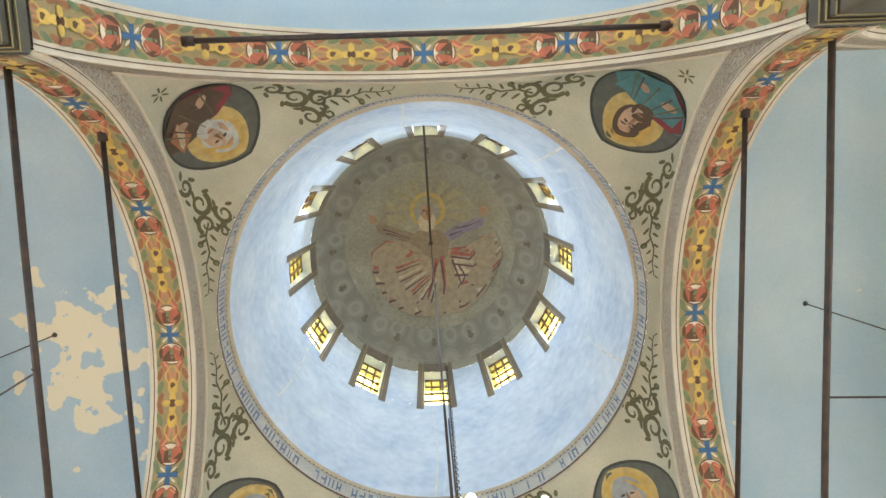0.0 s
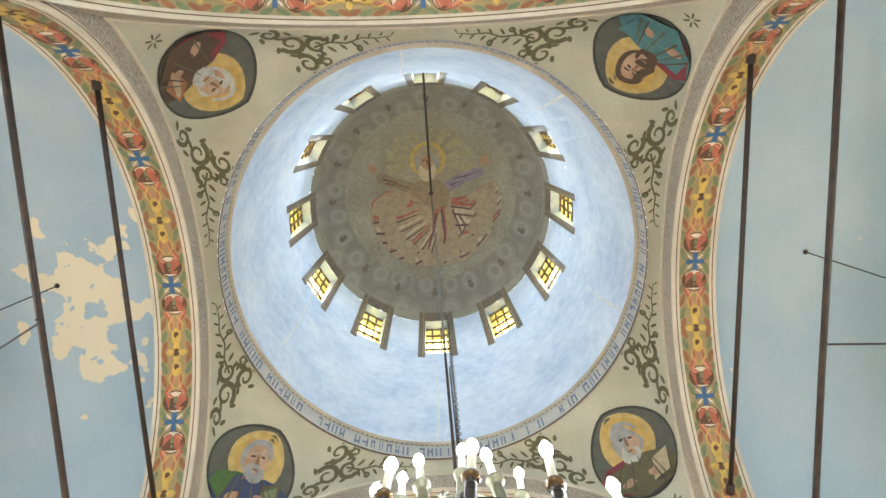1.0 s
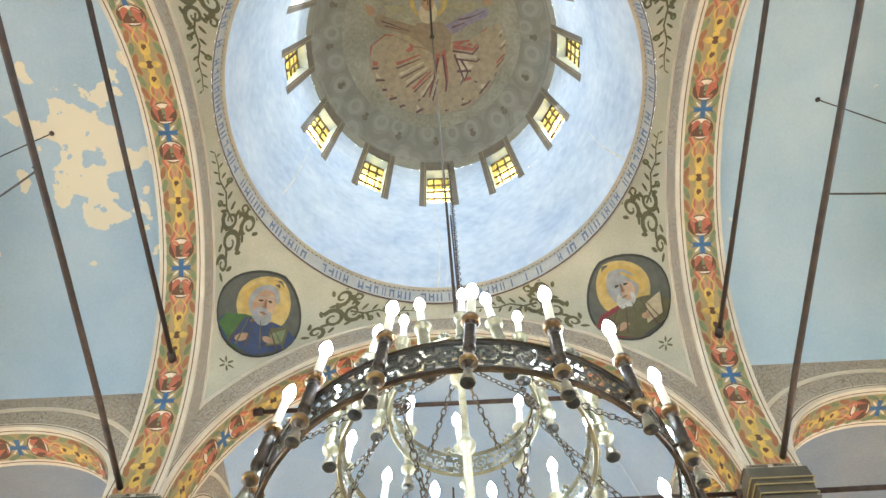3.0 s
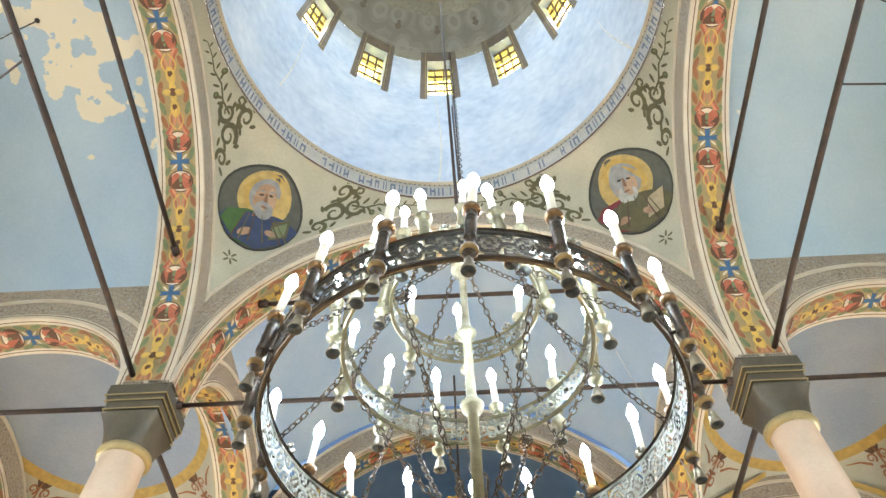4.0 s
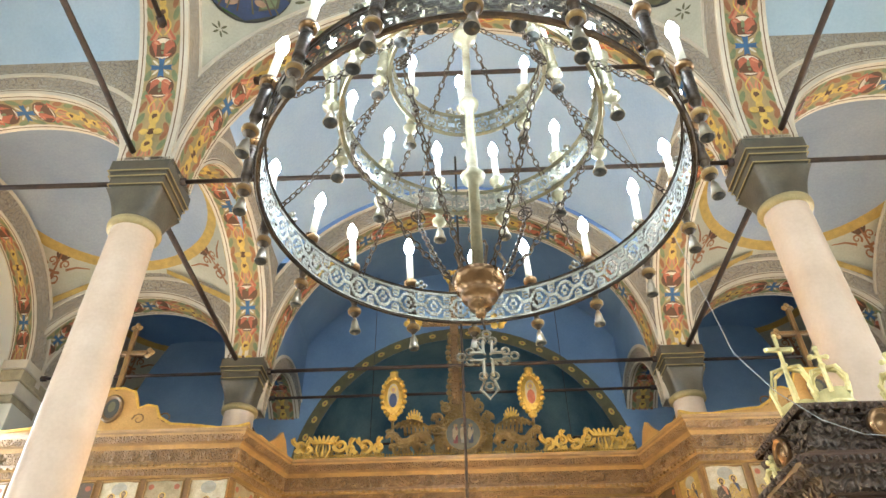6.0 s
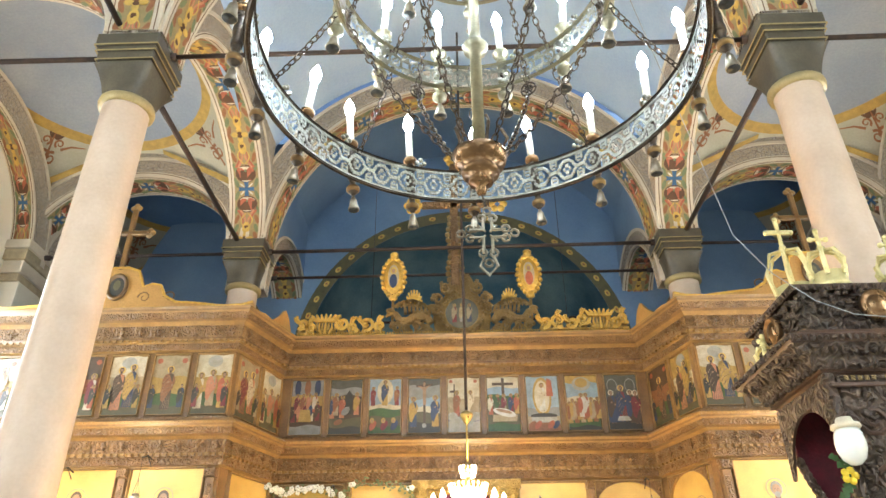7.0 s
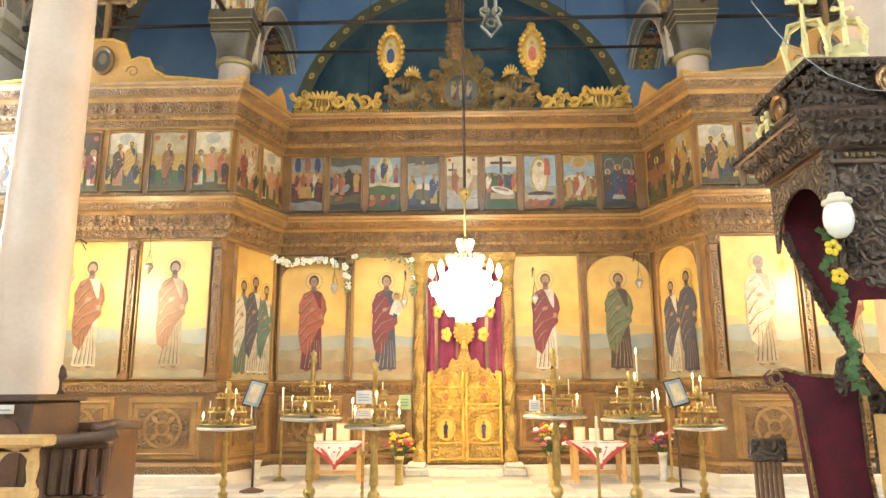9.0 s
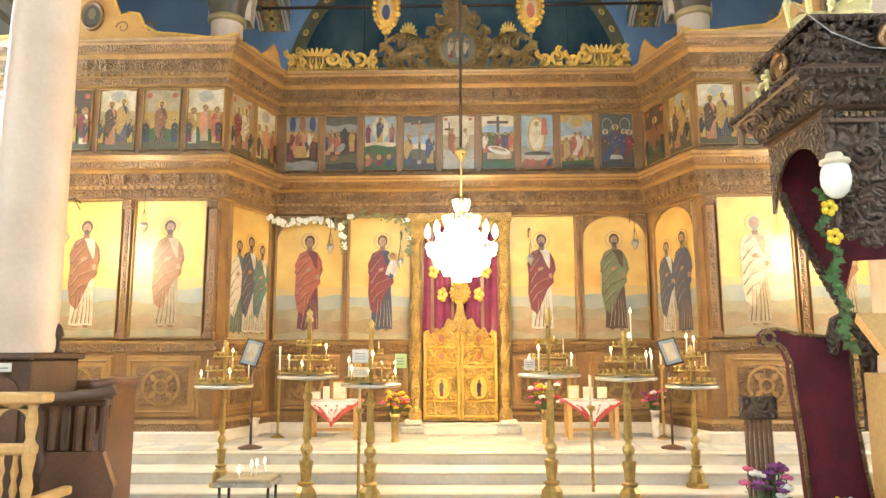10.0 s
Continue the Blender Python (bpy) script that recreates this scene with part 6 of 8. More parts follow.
# crests above the cornice
def scrollwork(b, put, pts, w, m, thick=0.05):
    """A carved scroll with depth: front, back and sides."""
    for q in ribbon(pts, w, w * 0.35):
        f, k = [put(x, z, thick) for x, z in q], [put(x, z, 0) for x, z in q]
        b.poly(f, m)
        b.poly(k[::-1], m)
        for i in range(4):
            b.poly([f[i], f[(i + 1) % 4], k[(i + 1) % 4], k[i]], m)


def flat_board(b, put, outline, m, thick=0.05):
    f, k = [put(x, z, thick) for x, z in outline], [put(x, z, 0) for x, z in outline]
    b.poly(f, m)
    b.poly(k[::-1], m)
    n = len(outline)
    for i in range(n):
        b.poly([f[i], f[(i + 1) % n], k[(i + 1) % n], k[i]], m)


CZ = 5.47


def putcrest(x, z, d=0.0):
    return (x, 9.52 - d, z)


def leaf_curl(b, x, z, dx, dz, size, m, depth=0.06):
    """An acanthus leaf: a curling rib with lobes, growing from (x, z) towards (dx, dz)."""
    k = math.hypot(dx, dz)
    ux, uz = dx / k, dz / k
    rib = [(x + ux * size * t - uz * size * 0.35 * math.sin(t * 2.6), z + uz * size * t + ux * size * 0.35 * math.sin(t * 2.6)) for t in lin(0, 1, 6)]
    scrollwork(b, putcrest, rib, size * 0.34, m, depth)
    for i in (2, 3, 4, 5):
        px, pz = rib[i]
        for sd in (-1, 1):
            b.ball((px - uz * sd * size * 0.14, 9.50 - depth * 0.9, pz + ux * sd * size * 0.14), size * 0.10, m, 6, 4, (1, 0.6, 1))


for s in (-1, 1):
    b = Build()
    b.box(min(s * 1.13, s * 2.45), 9.44, CZ - 0.02, max(s * 1.13, s * 2.45), 9.54, CZ + 0.035, "gold", 0.01)
    for k in range(34):          # bead row
        b.ball((s * (1.15 + 0.0385 * k), 9.435, CZ + 0.045), 0.016, "gold", 6, 4)
    for z in (0.08,):
        b.box(min(s * 1.14, s * 2.44), 9.47, CZ + z - 0.012, max(s * 1.14, s * 2.44), 9.52, CZ + z + 0.012, "gold_carved", 0.006)
    for k, (cx, cz, r, turn, st) in enumerate(((1.22, 0.17, 0.085, 1.3, 250), (1.42, 0.20, 0.115, -1.3, -60), (1.62, 0.16, 0.085, 1.3, 200), (1.78, 0.22, 0.10, -1.3, 0), (2.24, 0.16, 0.085, 1.3, 240), (2.37, 0.22, 0.085, -1.3, -40))):
        scrollwork(b, putcrest, spiral(s * cx, CZ + cz, r, turn * s, st if s > 0 else 180 - st, 16), 0.062, "gold", 0.07)
        leaf_curl(b, s * cx, CZ + cz, s * (0.5 if k % 2 else -0.5), 1.0, 0.17, "gold")
        leaf_curl(b, s * (cx - 0.07), CZ + 0.07, s * 1.0, 0.5, 0.14, "gold_carved")
        b.ball((s * cx, 9.45, CZ + cz), 0.028, "gold", 8, 5)
    vx = s * 2.03                # fluted cup with a leafy crown
    for k in range(7):
        u = (k - 3) / 3.0
        scrollwork(b, putcrest, [(vx + u * 0.07, CZ + 0.05), (vx + u * 0.15, CZ + 0.15), (vx + u * 0.13, CZ + 0.25)], 0.045, "gold" if k % 2 else "gold_carved", 0.09 - 0.03 * abs(u))
        scrollwork(b, putcrest, [(vx + u * 0.15, CZ + 0.27), (vx + u * 0.19, CZ + 0.33), (vx + u * 0.22, CZ + 0.375 - 0.02 * abs(u))], 0.055, "gold", 0.08)
    b.box(vx - 0.17, 9.43, CZ + 0.245, vx + 0.17, 9.50, CZ + 0.275, "gold", 0.008)
    part("crest", b, screen, "bright gilded acanthus cresting")
b = Build()
b.box(-1.12, 9.44, CZ - 0.02, 1.12, 9.54, CZ + 0.035, "gold_dull", 0.01)
for k in range(56):
    b.ball((-1.10 + 0.04 * k, 9.435, CZ + 0.045), 0.015, "gold", 6, 4)
top = [(-0.40, CZ + 0.02), (0.40, CZ + 0.02), (0.43, CZ + 0.30), (0.38, CZ + 0.50), (0.26, CZ + 0.64), (0.20, CZ + 0.86), (0.12, CZ + 1.02), (-0.12, CZ + 1.02), (-0.20, CZ + 0.86), (-0.26, CZ + 0.64), (-0.38, CZ + 0.50), (-0.43, CZ + 0.30)]
flat_board(b, putcrest, top, "gold_dull", 0.03)
for s in (-1, 1):
    # dragon: arched body, head turned outwards, ribbed wing, and scrolls beneath
    body = [(s * 0.46, CZ + 0.20), (s * 0.55, CZ + 0.33), (s * 0.68, CZ + 0.32), (s * 0.80, CZ + 0.24), (s * 0.92, CZ + 0.25), (s * 1.00, CZ + 0.36), (s * 1.08, CZ + 0.38), (s * 1.13, CZ + 0.31)]
    b.tube([putcrest(x, z, 0.05) for x, z in body], 0.075, "gold_dull", 8, taper=[0.7, 1.1, 1.15, 0.95, 0.8, 0.7, 0.75, 0.25])
    b.ball(putcrest(s * 1.07, CZ + 0.41, 0.06), 0.055, "gold_dull", 8, 6, (1.3, 0.8, 0.8))
    for k in range(7):
        t = k / 6
        x0, z0 = s * (0.48 + 0.06 * k), CZ + 0.36 + 0.02 * math.sin(t * 3)
        scrollwork(b, putcrest, [(x0, z0), (x0 + s * 0.02, z0 + 0.10 + 0.08 * math.sin(t * 2.6)), (x0 + s * 0.10, z0 + 0.15 + 0.06 * math.sin(t * 2.6)), (x0 + s * 0.20, z0 + 0.10)], 0.05, "gold_dull", 0.07)
    for cx, cz, r, st in ((0.98, 0.13, 0.085, 10), (0.82, 0.12, 0.075, 200), (0.66, 0.13, 0.085, 30), (0.52, 0.12, 0.07, 190), (0.36, 0.58, 0.09, 0), (0.24, 0.78, 0.09, 190), (0.40, 0.40, 0.08, 40)):
        scrollwork(b, putcrest, spiral(s * cx, CZ + cz, r, 1.3 * s, st if s > 0 else 180 - st, 14), 0.05, "gold_dull", 0.085)
        leaf_curl(b, s * cx, CZ + cz, s * 0.4, 1.0, 0.12, "gold_dull", 0.07)
for r, m in ((0.30, "gold_dull"), (0.235, "p_medal")):
    b.lathe([(0.001, -0.03), (r, -0.02), (r + 0.03, 0.03)], m, (0, 9.42 - (0.02 if r < 0.3 else 0), CZ + 0.32), 26, axis="y")
for x, c in ((-0.11, "p_wine"), (0.11, "p_navy"), (0.0, "p_grey")):
    figure(b, lambda q, w, d=0: (q, 9.366 - d, w), x, CZ + 0.16, 0.30, c, "p_sand", 0.004 + 0.01 * (x == 0))
for a in lin(0, 2 * math.pi, 26)[:-1]:
    b.ball((0.31 * math.cos(a), 9.40, CZ + 0.32 + 0.31 * math.sin(a)), 0.030, "gold_dull", 7, 5)
for s in (-1, 1):                # gilded palmettes
    for k in range(9):
        a = radians(10 + 20 * k)
        scrollwork(b, putcrest, [(s * 0.72, CZ + 0.52), (s * 0.72 + 0.10 * math.cos(a), CZ + 0.54 + 0.14 * math.sin(a)), (s * 0.72 + 0.13 * math.cos(a), CZ + 0.54 + 0.22 * math.sin(a))], 0.045, "gold", 0.05)
part("centre_crest", b, screen, "dull gilt carved centrepiece with dragons and a round boss")
for s in (-1, 1):
    b = Build()
    x, z = s * 1.04, 6.46
    b.tube([(x, 9.5, CZ + 0.25), (x, 9.5, 6.1)], 0.022, "gold_dull", 8)
    b.lathe([(0.001, -0.03), (0.17, -0.02), (0.20, 0.03)], "gold", (x, 9.5, z), 24, axis="y", matrix=Matrix.Diagonal((0.85, 1, 1.6, 1)))
    for k in range(22):
        a = 2 * math.pi * k / 22
        b.ball((x + 0.175 * math.cos(a), 9.5, z + 0.32 * math.sin(a)), 0.042 if k % 2 else 0.034, "gold", 7, 5)
    for dz in (0.35, -0.36, 0.40):
        b.ball((x, 9.5, z + dz), 0.06, "gold", 8, 5, (1.2, 0.6, 0.8))
    for p, m in ((ell(0, 0, 0.085, 0.20, 18), "p_sand"), (ell(0, -0.08, 0.06, 0.12, 12), "p_red" if s > 0 else "p_navy"), (ell(0, 0.10, 0.05, 0.06, 12), "p_halo"), (ell(0, 0.09, 0.03, 0.04, 10), "p_skin")):
        b.poly([(x + q, 9.462 - 0.002 * len(b.names), z + w) for q, w in p], m)
    part("oval_panel", b, screen, "oval gilt-framed icon on a post")
# great cross of the screen
b = Build()
b.box(-0.16, 9.47, 6.3, -0.02, 9.53, 8.6, "walnut_carved", 0.02)
b.box(-0.62, 9.47, 7.7, 0.50, 9.53, 7.84, "walnut_carved", 0.02)
for x, z in ((-0.75, 7.77), (0.62, 7.77), (-0.09, 8.7)):
    for k in range(6):
        a = 2 * math.pi * k / 6
        b.ball((x + 0.10 * math.cos(a), 9.5, z + 0.10 * math.sin(a)), 0.065, "gold", 8, 5, (1, 0.5, 1))
for k in range(12):
    for s in (-1, 1):
        b.ball((-0.09 + s * (0.09 + 0.02 * math.sin(k)), 9.5, 6.4 + 0.1 * k), 0.045, "gold_dull", 7, 5)
part("great_cross", b, screen, "carved crucifix with gilded leaf ends")
# wing tops: curved boards with an oval and a cross
for s in (-1, 1):
    b = Build()

    def putw(x, z, d=0.0, s=s):
        return (s * x, 8.42 - d, z)
    out = [(2.78, CZ), (2.80, CZ + 0.10), (2.95, CZ + 0.06), (3.2, CZ + 0.05), (3.6, CZ + 0.10), (3.85, CZ + 0.12), (4.02, CZ + 0.22), (4.10, CZ + 0.38), (4.22, CZ + 0.40), (4.34, CZ + 0.36), (4.44, CZ + 0.60), (4.60, CZ + 0.66), (4.80, CZ + 0.66),
           (4.95, CZ + 0.60), (5.05, CZ + 0.36), (5.17, CZ + 0.40), (5.30, CZ + 0.38), (5.38, CZ + 0.22), (5.6, CZ + 0.12), (6.0, CZ + 0.08), (6.6, CZ + 0.06), (6.6, CZ)]
    flat_board(b, putw, out, "honey_oak", 0.06)
    for q in ribbon([(x, z - 0.02) for x, z in out[1:-1]], 0.035):
        b.poly([putw(x, z, 0.075) for x, z in q], "gold")
    for cx in (4.30, 5.10, 3.95, 5.45):
        for q in ribbon(spiral(cx, CZ + 0.18, 0.09, 1.2 if cx < 4.7 else -1.2, 0, 12), 0.022, 0.01):
            b.poly([putw(x, z, 0.066) for x, z in q], "walnut")
    b.lathe([(0.001, 0.0), (0.13, 0.0), (0.15, -0.03), (0.18, -0.03), (0.19, 0.03)], "walnut", (s * 4.70, 8.35, CZ + 0.34), 22, axis="y", matrix=Matrix.Diagonal((0.8, 1, 1.1, 1)))
    b.poly([(s * 4.70 + x, 8.335, CZ + 0.34 + z) for x, z in ell(0, 0, 0.10, 0.14, 18)], "p_dark")
    b.poly([(s * 4.70 + x, 8.332, CZ + 0.34 + z) for x, z in ell(0, 0.02, 0.05, 0.08, 14)], "p_olive")
    part("wing_crest", b, screen, "honey-coloured scalloped board with an oval icon")
    b = Build()
    x = s * 4.72
    b.box(x - 0.035, 8.36, CZ + 0.60, x + 0.035, 8.42, CZ + 1.62, "walnut", 0.01)
    b.box(x - 0.26, 8.36, CZ + 1.18, x + 0.26, 8.42, CZ + 1.25, "walnut", 0.01)
    for dx, dz in ((-0.28, 1.215), (0.28, 1.215), (0, 1.64)):
        for k in range(3):
            a = radians(90 * k + (0 if dz > 1.5 else 90 if dx < 0 else -90))
            b.ball((x + dx + 0.045 * math.cos(a), 8.39, CZ + dz + 0.045 * math.sin(a)), 0.045, "oak_gilt", 8, 5, (1, 0.5, 1))
    part("wing_cross", b, screen, "wooden cross with trefoil ends")
    b = Build()                  # sloping scalloped board over the return
    put, L = plane(1 if s < 0 else 3)
    o = [(0.0, CZ), (0.02, CZ + 0.14), (0.2, CZ + 0.10), (0.42, CZ + 0.14), (0.62, CZ + 0.12), (0.80, CZ + 0.26), (0.92, CZ + 0.40), (1.02, CZ + 0.30), (1.1, CZ + 0.12), (L, CZ)]
    if s > 0:
        o = [(L - q, z) for q, z in o]
    flat_board(b, lambda q, z, d=0: put(q, z, d + 0.02), o, "honey_oak", 0.05)
    part("return_crest", b, screen)


# ---- great chandelier ----
CX, CY = 0.055, 1.95
chand = thing("chandelier", "great tiered brass chandelier with filigree rings, lit candle bulbs and chains", "chandelier")


def circ(r, z, n=64, a0=0.0):
    return [(CX + r * math.cos(2 * math.pi * k / n + a0), CY + r * math.sin(2 * math.pi * k / n + a0), z) for k in range(n)]


def lace(u, v):
    """Whether the pierced band has metal at u (repeats along it) and v (0 to 1 across): rings with a four-leaf heart, scrolls between."""
    if v < 0.10 or v > 0.90:
        return True
    x, y = (u % 1.0) - 0.5, (v - 0.5) * 1.05
    q = math.hypot(x, y)
    if 0.26 < q < 0.35:
        return True
    if q <= 0.26:
        return abs(math.cos(2 * math.atan2(y, x))) * 0.19 > q
    x = 0.5 - abs(x)
    for cy in (-0.27, 0.27):
        p = math.hypot(x - 0.02, y - cy)
        if 0.085 < p < 0.145 or p < 0.03:
            return True
    return abs(x) < 0.03 or abs(y) < 0.035


def filigree(r, z0, z1, n, mname, rail, inner, cols=6, rows=9):
    """A pierced band with a dark outer and a pale inner face between two rails, and trefoils on the upper rail."""
    b = Build()
    for z in (z0, z1):
        b.tube(circ(r, z, 72), 0.0085, rail, 5, True)
        b.sheet(lambda a, d: (CX + (r + d) * math.cos(a), CY + (r + d) * math.sin(a), z), lin(0, 2 * math.pi, 72), [-0.012, 0.012], rail)
    cols = n * cols
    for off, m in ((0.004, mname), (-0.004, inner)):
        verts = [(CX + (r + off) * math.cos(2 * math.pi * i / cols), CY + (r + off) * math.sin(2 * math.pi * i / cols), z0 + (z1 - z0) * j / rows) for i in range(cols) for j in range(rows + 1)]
        fs = []
        for i in range(cols):
            k = (i + 1) % cols
            for j in range(rows):
                if lace((i + 0.5) * n / cols, (j + 0.5) / rows):
                    fs.append((i * (rows + 1) + j, k * (rows + 1) + j, k * (rows + 1) + j + 1, i * (rows + 1) + j + 1))
        b.faces(verts, fs, m)
    for k in range(0, n, 3):     # cross-shaped finials on the upper rail
        a = 2 * math.pi * k / n
        t = Vector((-math.sin(a), math.cos(a), 0))
        o = Vector((CX + r * math.cos(a), CY + r * math.sin(a), z1))
        for dx, dz in ((0, 0.05), (-0.018, 0.032), (0.018, 0.032), (0, 0.014)):
            b.ball(o + t * dx + Vector((0, 0, dz)), 0.0125, inner, 5, 4)
    return b


# great ring: backlit shade coloured into its outer face, bulb light into its inner
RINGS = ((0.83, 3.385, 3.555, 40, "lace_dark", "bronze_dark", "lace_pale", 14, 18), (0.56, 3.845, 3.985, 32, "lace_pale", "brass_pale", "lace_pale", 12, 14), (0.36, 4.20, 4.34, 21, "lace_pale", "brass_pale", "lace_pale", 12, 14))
for ring_sizes in RINGS:
    part("filigree_ring", filigree(*ring_sizes), chand)
b = Build()
BZ = 2.86
b.lathe([(0.001, BZ), (0.014, BZ + 0.004), (0.02, BZ + 0.02), (0.016, BZ + 0.035), (0.04, BZ + 0.045), (0.044, BZ + 0.06), (0.038, BZ + 0.068), (0.062, BZ + 0.08), (0.068, BZ + 0.097), (0.06, BZ + 0.106), (0.084, BZ + 0.12), (0.093, BZ + 0.145), (0.096, BZ + 0.165),
         (0.086, BZ + 0.172), (0.07, BZ + 0.185), (0.03, BZ + 0.195)], "copper", (CX, CY, 0), 36)
part("bowl", b, chand, "turned copper bowl")
b = Build()
b.lathe([(0.022, BZ + 0.19), (0.022, 3.50), (0.045, 3.52), (0.05, 3.545), (0.03, 3.57), (0.022, 3.6), (0.02, 3.95), (0.04, 3.97), (0.045, 4.0), (0.025, 4.03), (0.018, 4.1), (0.018, 4.45), (0.05, 4.48), (0.06, 4.52), (0.03, 4.58), (0.015, 4.65), (0.012, 4.9)], "brass_pale", (CX, CY, 0), 16)
part("shaft", b, chand, "turned pale brass shaft")
for k in range(5):
    a = 2 * math.pi * k / 5
    b = Build()
    b.tube([(CX + 0.07 * math.cos(a), CY + 0.07 * math.sin(a), BZ + 0.17), (CX + 0.10 * math.cos(a), CY + 0.10 * math.sin(a), BZ + 0.24), (CX + 0.08 * math.cos(a), CY + 0.08 * math.sin(a), BZ + 0.28)], 0.007, "bronze_dark", 5)
    part("tendril", b, chand)


def candle_holder(long_one):
    """A turned holder with a bell below, a white candle sleeve and a glowing bulb; local origin where it meets the ring."""
    b = Build()
    m = "bronze_dark" if long_one else "brass_pale"
    # dark disc across the bell's mouth, painted for the shade of its hollow
    b.lathe([(0.001, -0.168), (0.0285, -0.1735)], "p_dark", seg=12)
    b.lathe([(0.030, -0.173), (0.032, -0.168), (0.022, -0.14), (0.019, -0.118), (0.010, -0.105), (0.008, -0.095)], "bell_metal", seg=12)
    b.lathe([(0.006, -0.10), (0.012, -0.09), (0.034, -0.07), (0.036, -0.05), (0.020, -0.04), (0.016, -0.02), (0.024, 0.0), (0.026, 0.10), (0.022, 0.16), (0.030, 0.175), (0.040, 0.19), (0.040, 0.205), (0.020, 0.21)], m, seg=14)
    if long_one:
        b.lathe([(0.03, -0.075), (0.038, -0.065), (0.038, -0.052), (0.022, -0.042)], "bobbin", seg=14)
        b.lathe([(0.03, 0.172), (0.042, 0.19), (0.042, 0.206), (0.018, 0.212)], "copper", seg=14)
    b.tube([(-0.05, 0, 0.03), (0, 0, 0.03)], 0.008, "bronze_dark", 5)
    b.lathe([(0.0255, 0.0), (0.028, 0.02), (0.024, 0.05), (0.028, 0.08), (0.0245, 0.11), (0.027, 0.14), (0.023, 0.16)], m, seg=14)
    if long_one:
        b.v = [(x * 0.82, y * 0.82, z) if abs(x) < 0.049 else (x, y, z) for x, y, z in b.v]
    hold = new("candle_holder", b.mesh("candle_holder"))
    hold.parent = chand
    c = Build()
    c.lathe([(0.017, 0.205), (0.017, 0.365), (0.014, 0.37), (0.001, 0.371)], "wax", seg=12)
    o = new("candle_sleeve", c.mesh("candle_sleeve"))
    o.parent = hold
    c = Build()
    c.lathe([(0.008, 0.371), (0.021, 0.393), (0.026, 0.42), (0.018, 0.452), (0.001, 0.485)], "bulb", seg=10)
    o = new("bulb", c.mesh("bulb"))
    o.parent = hold
    return hold


protos = {True: candle_holder(True), False: candle_holder(False)}
rnd = random.Random(11)
first = {True: True, False: True}
for (r, z, n, off, lng) in ((0.875, 3.42, 18, 10, True), (0.60, 3.88, 12, 15, False), (0.40, 4.24, 8, 0, False)):
    for k in range(n):
        a = radians(360 * k / n + off)
        m = Matrix.Translation((CX + r * math.cos(a), CY + r * math.sin(a), z)) @ pose(0, 0, 0, rnd.uniform(-5, 5), rnd.uniform(-5, 5), math.degrees(a))
        if first[lng]:
            protos[lng].matrix_basis = m
            first[lng] = False
        else:
            copy_thing(protos[lng], m)

def chain(b, p, q, sag, mname="bronze_dark", link=0.034, r=0.0036):
    """Oval links along a hanging line."""
    p, q = Vector(p), Vector(q)
    L = (q - p).length
    n = max(4, int(L / link))
    pts = [p.lerp(q, t) - Vector((0, 0, sag * 4 * t * (1 - t))) for t in lin(0, 1, n)]
    for i in range(n):
        d = (pts[i + 1] - pts[i]).normalized()
        up = Vector((0, 0, 1)) if abs(d.z) < 0.9 else Vector((1, 0, 0))
        s = d.cross(up).normalized()
        if i % 2:
            s = s.cross(d)
        c = (pts[i] + pts[i + 1]) / 2
        h = (pts[i + 1] - pts[i]).length * 0.68
        b.tube([c + d * h * math.cos(t) + s * h * 0.55 * math.sin(t) for t in lin(0, 2 * math.pi, 7)[:-1]], r, mname, 4, True)


for k in range(9):
    a = radians(40 * k + 10)
    c, s = math.cos(a), math.sin(a)
    b = Build()
    chain(b, (CX + 0.83 * c, CY + 0.83 * s, 3.54), (CX + 0.57 * c, CY + 0.57 * s, 3.88), 0.02)
    part("chain", b, chand)
    b = Build()
    chain(b, (CX + 0.56 * c, CY + 0.56 * s, 3.96), (CX + 0.36 * c, CY + 0.36 * s, 4.24), 0.02)
    part("chain", b, chand)
for k in range(6):
    a = radians(60 * k)
    c, s = math.cos(a), math.sin(a)
    b = Build()
    chain(b, (CX + 0.09 * c, CY + 0.09 * s, BZ + 0.16), (CX + 0.50 * c, CY + 0.50 * s, 3.69), 0.05)
    part("chain", b, chand)
    b = Build()
    chain(b, (CX + 0.50 * c, CY + 0.50 * s, 3.72), (CX + 0.36 * c, CY + 0.36 * s, 4.22), -0.01)
    o = Vector((CX + 0.50 * c, CY + 0.50 * s, 3.72))
    t = Vector((-s, c, 0))
    for rr in (0.036, 0.018):    # spoked rosettes on the chains
        b.tube([o + t * rr * math.cos(q) + Vector((0, 0, rr * math.sin(q))) for q in lin(0, 2 * math.pi, 12)[:-1]], 0.005, "bronze_dark", 4, True)
    for q in lin(0, math.pi, 3)[:-1]:
        b.tube([o + t * 0.036 * math.cos(q) + Vector((0, 0, 0.036 * math.sin(q))), o - t * 0.036 * math.cos(q) - Vector((0, 0, 0.036 * math.sin(q)))], 0.004, "bronze_dark", 4)
    part("rosette_chain", b, chand)
    b = Build()
    chain(b, (CX + 0.36 * c, CY + 0.36 * s, 4.32), (CX + 0.03 * c, CY + 0.03 * s, 4.62), 0.01)
    part("chain", b, chand)
# pierced pendant cross under the bowl
b = Build()


def cross_at(x, z):
    return (CX + 0.015 + x * 0.80, CY, 2.71 + z * 0.80)


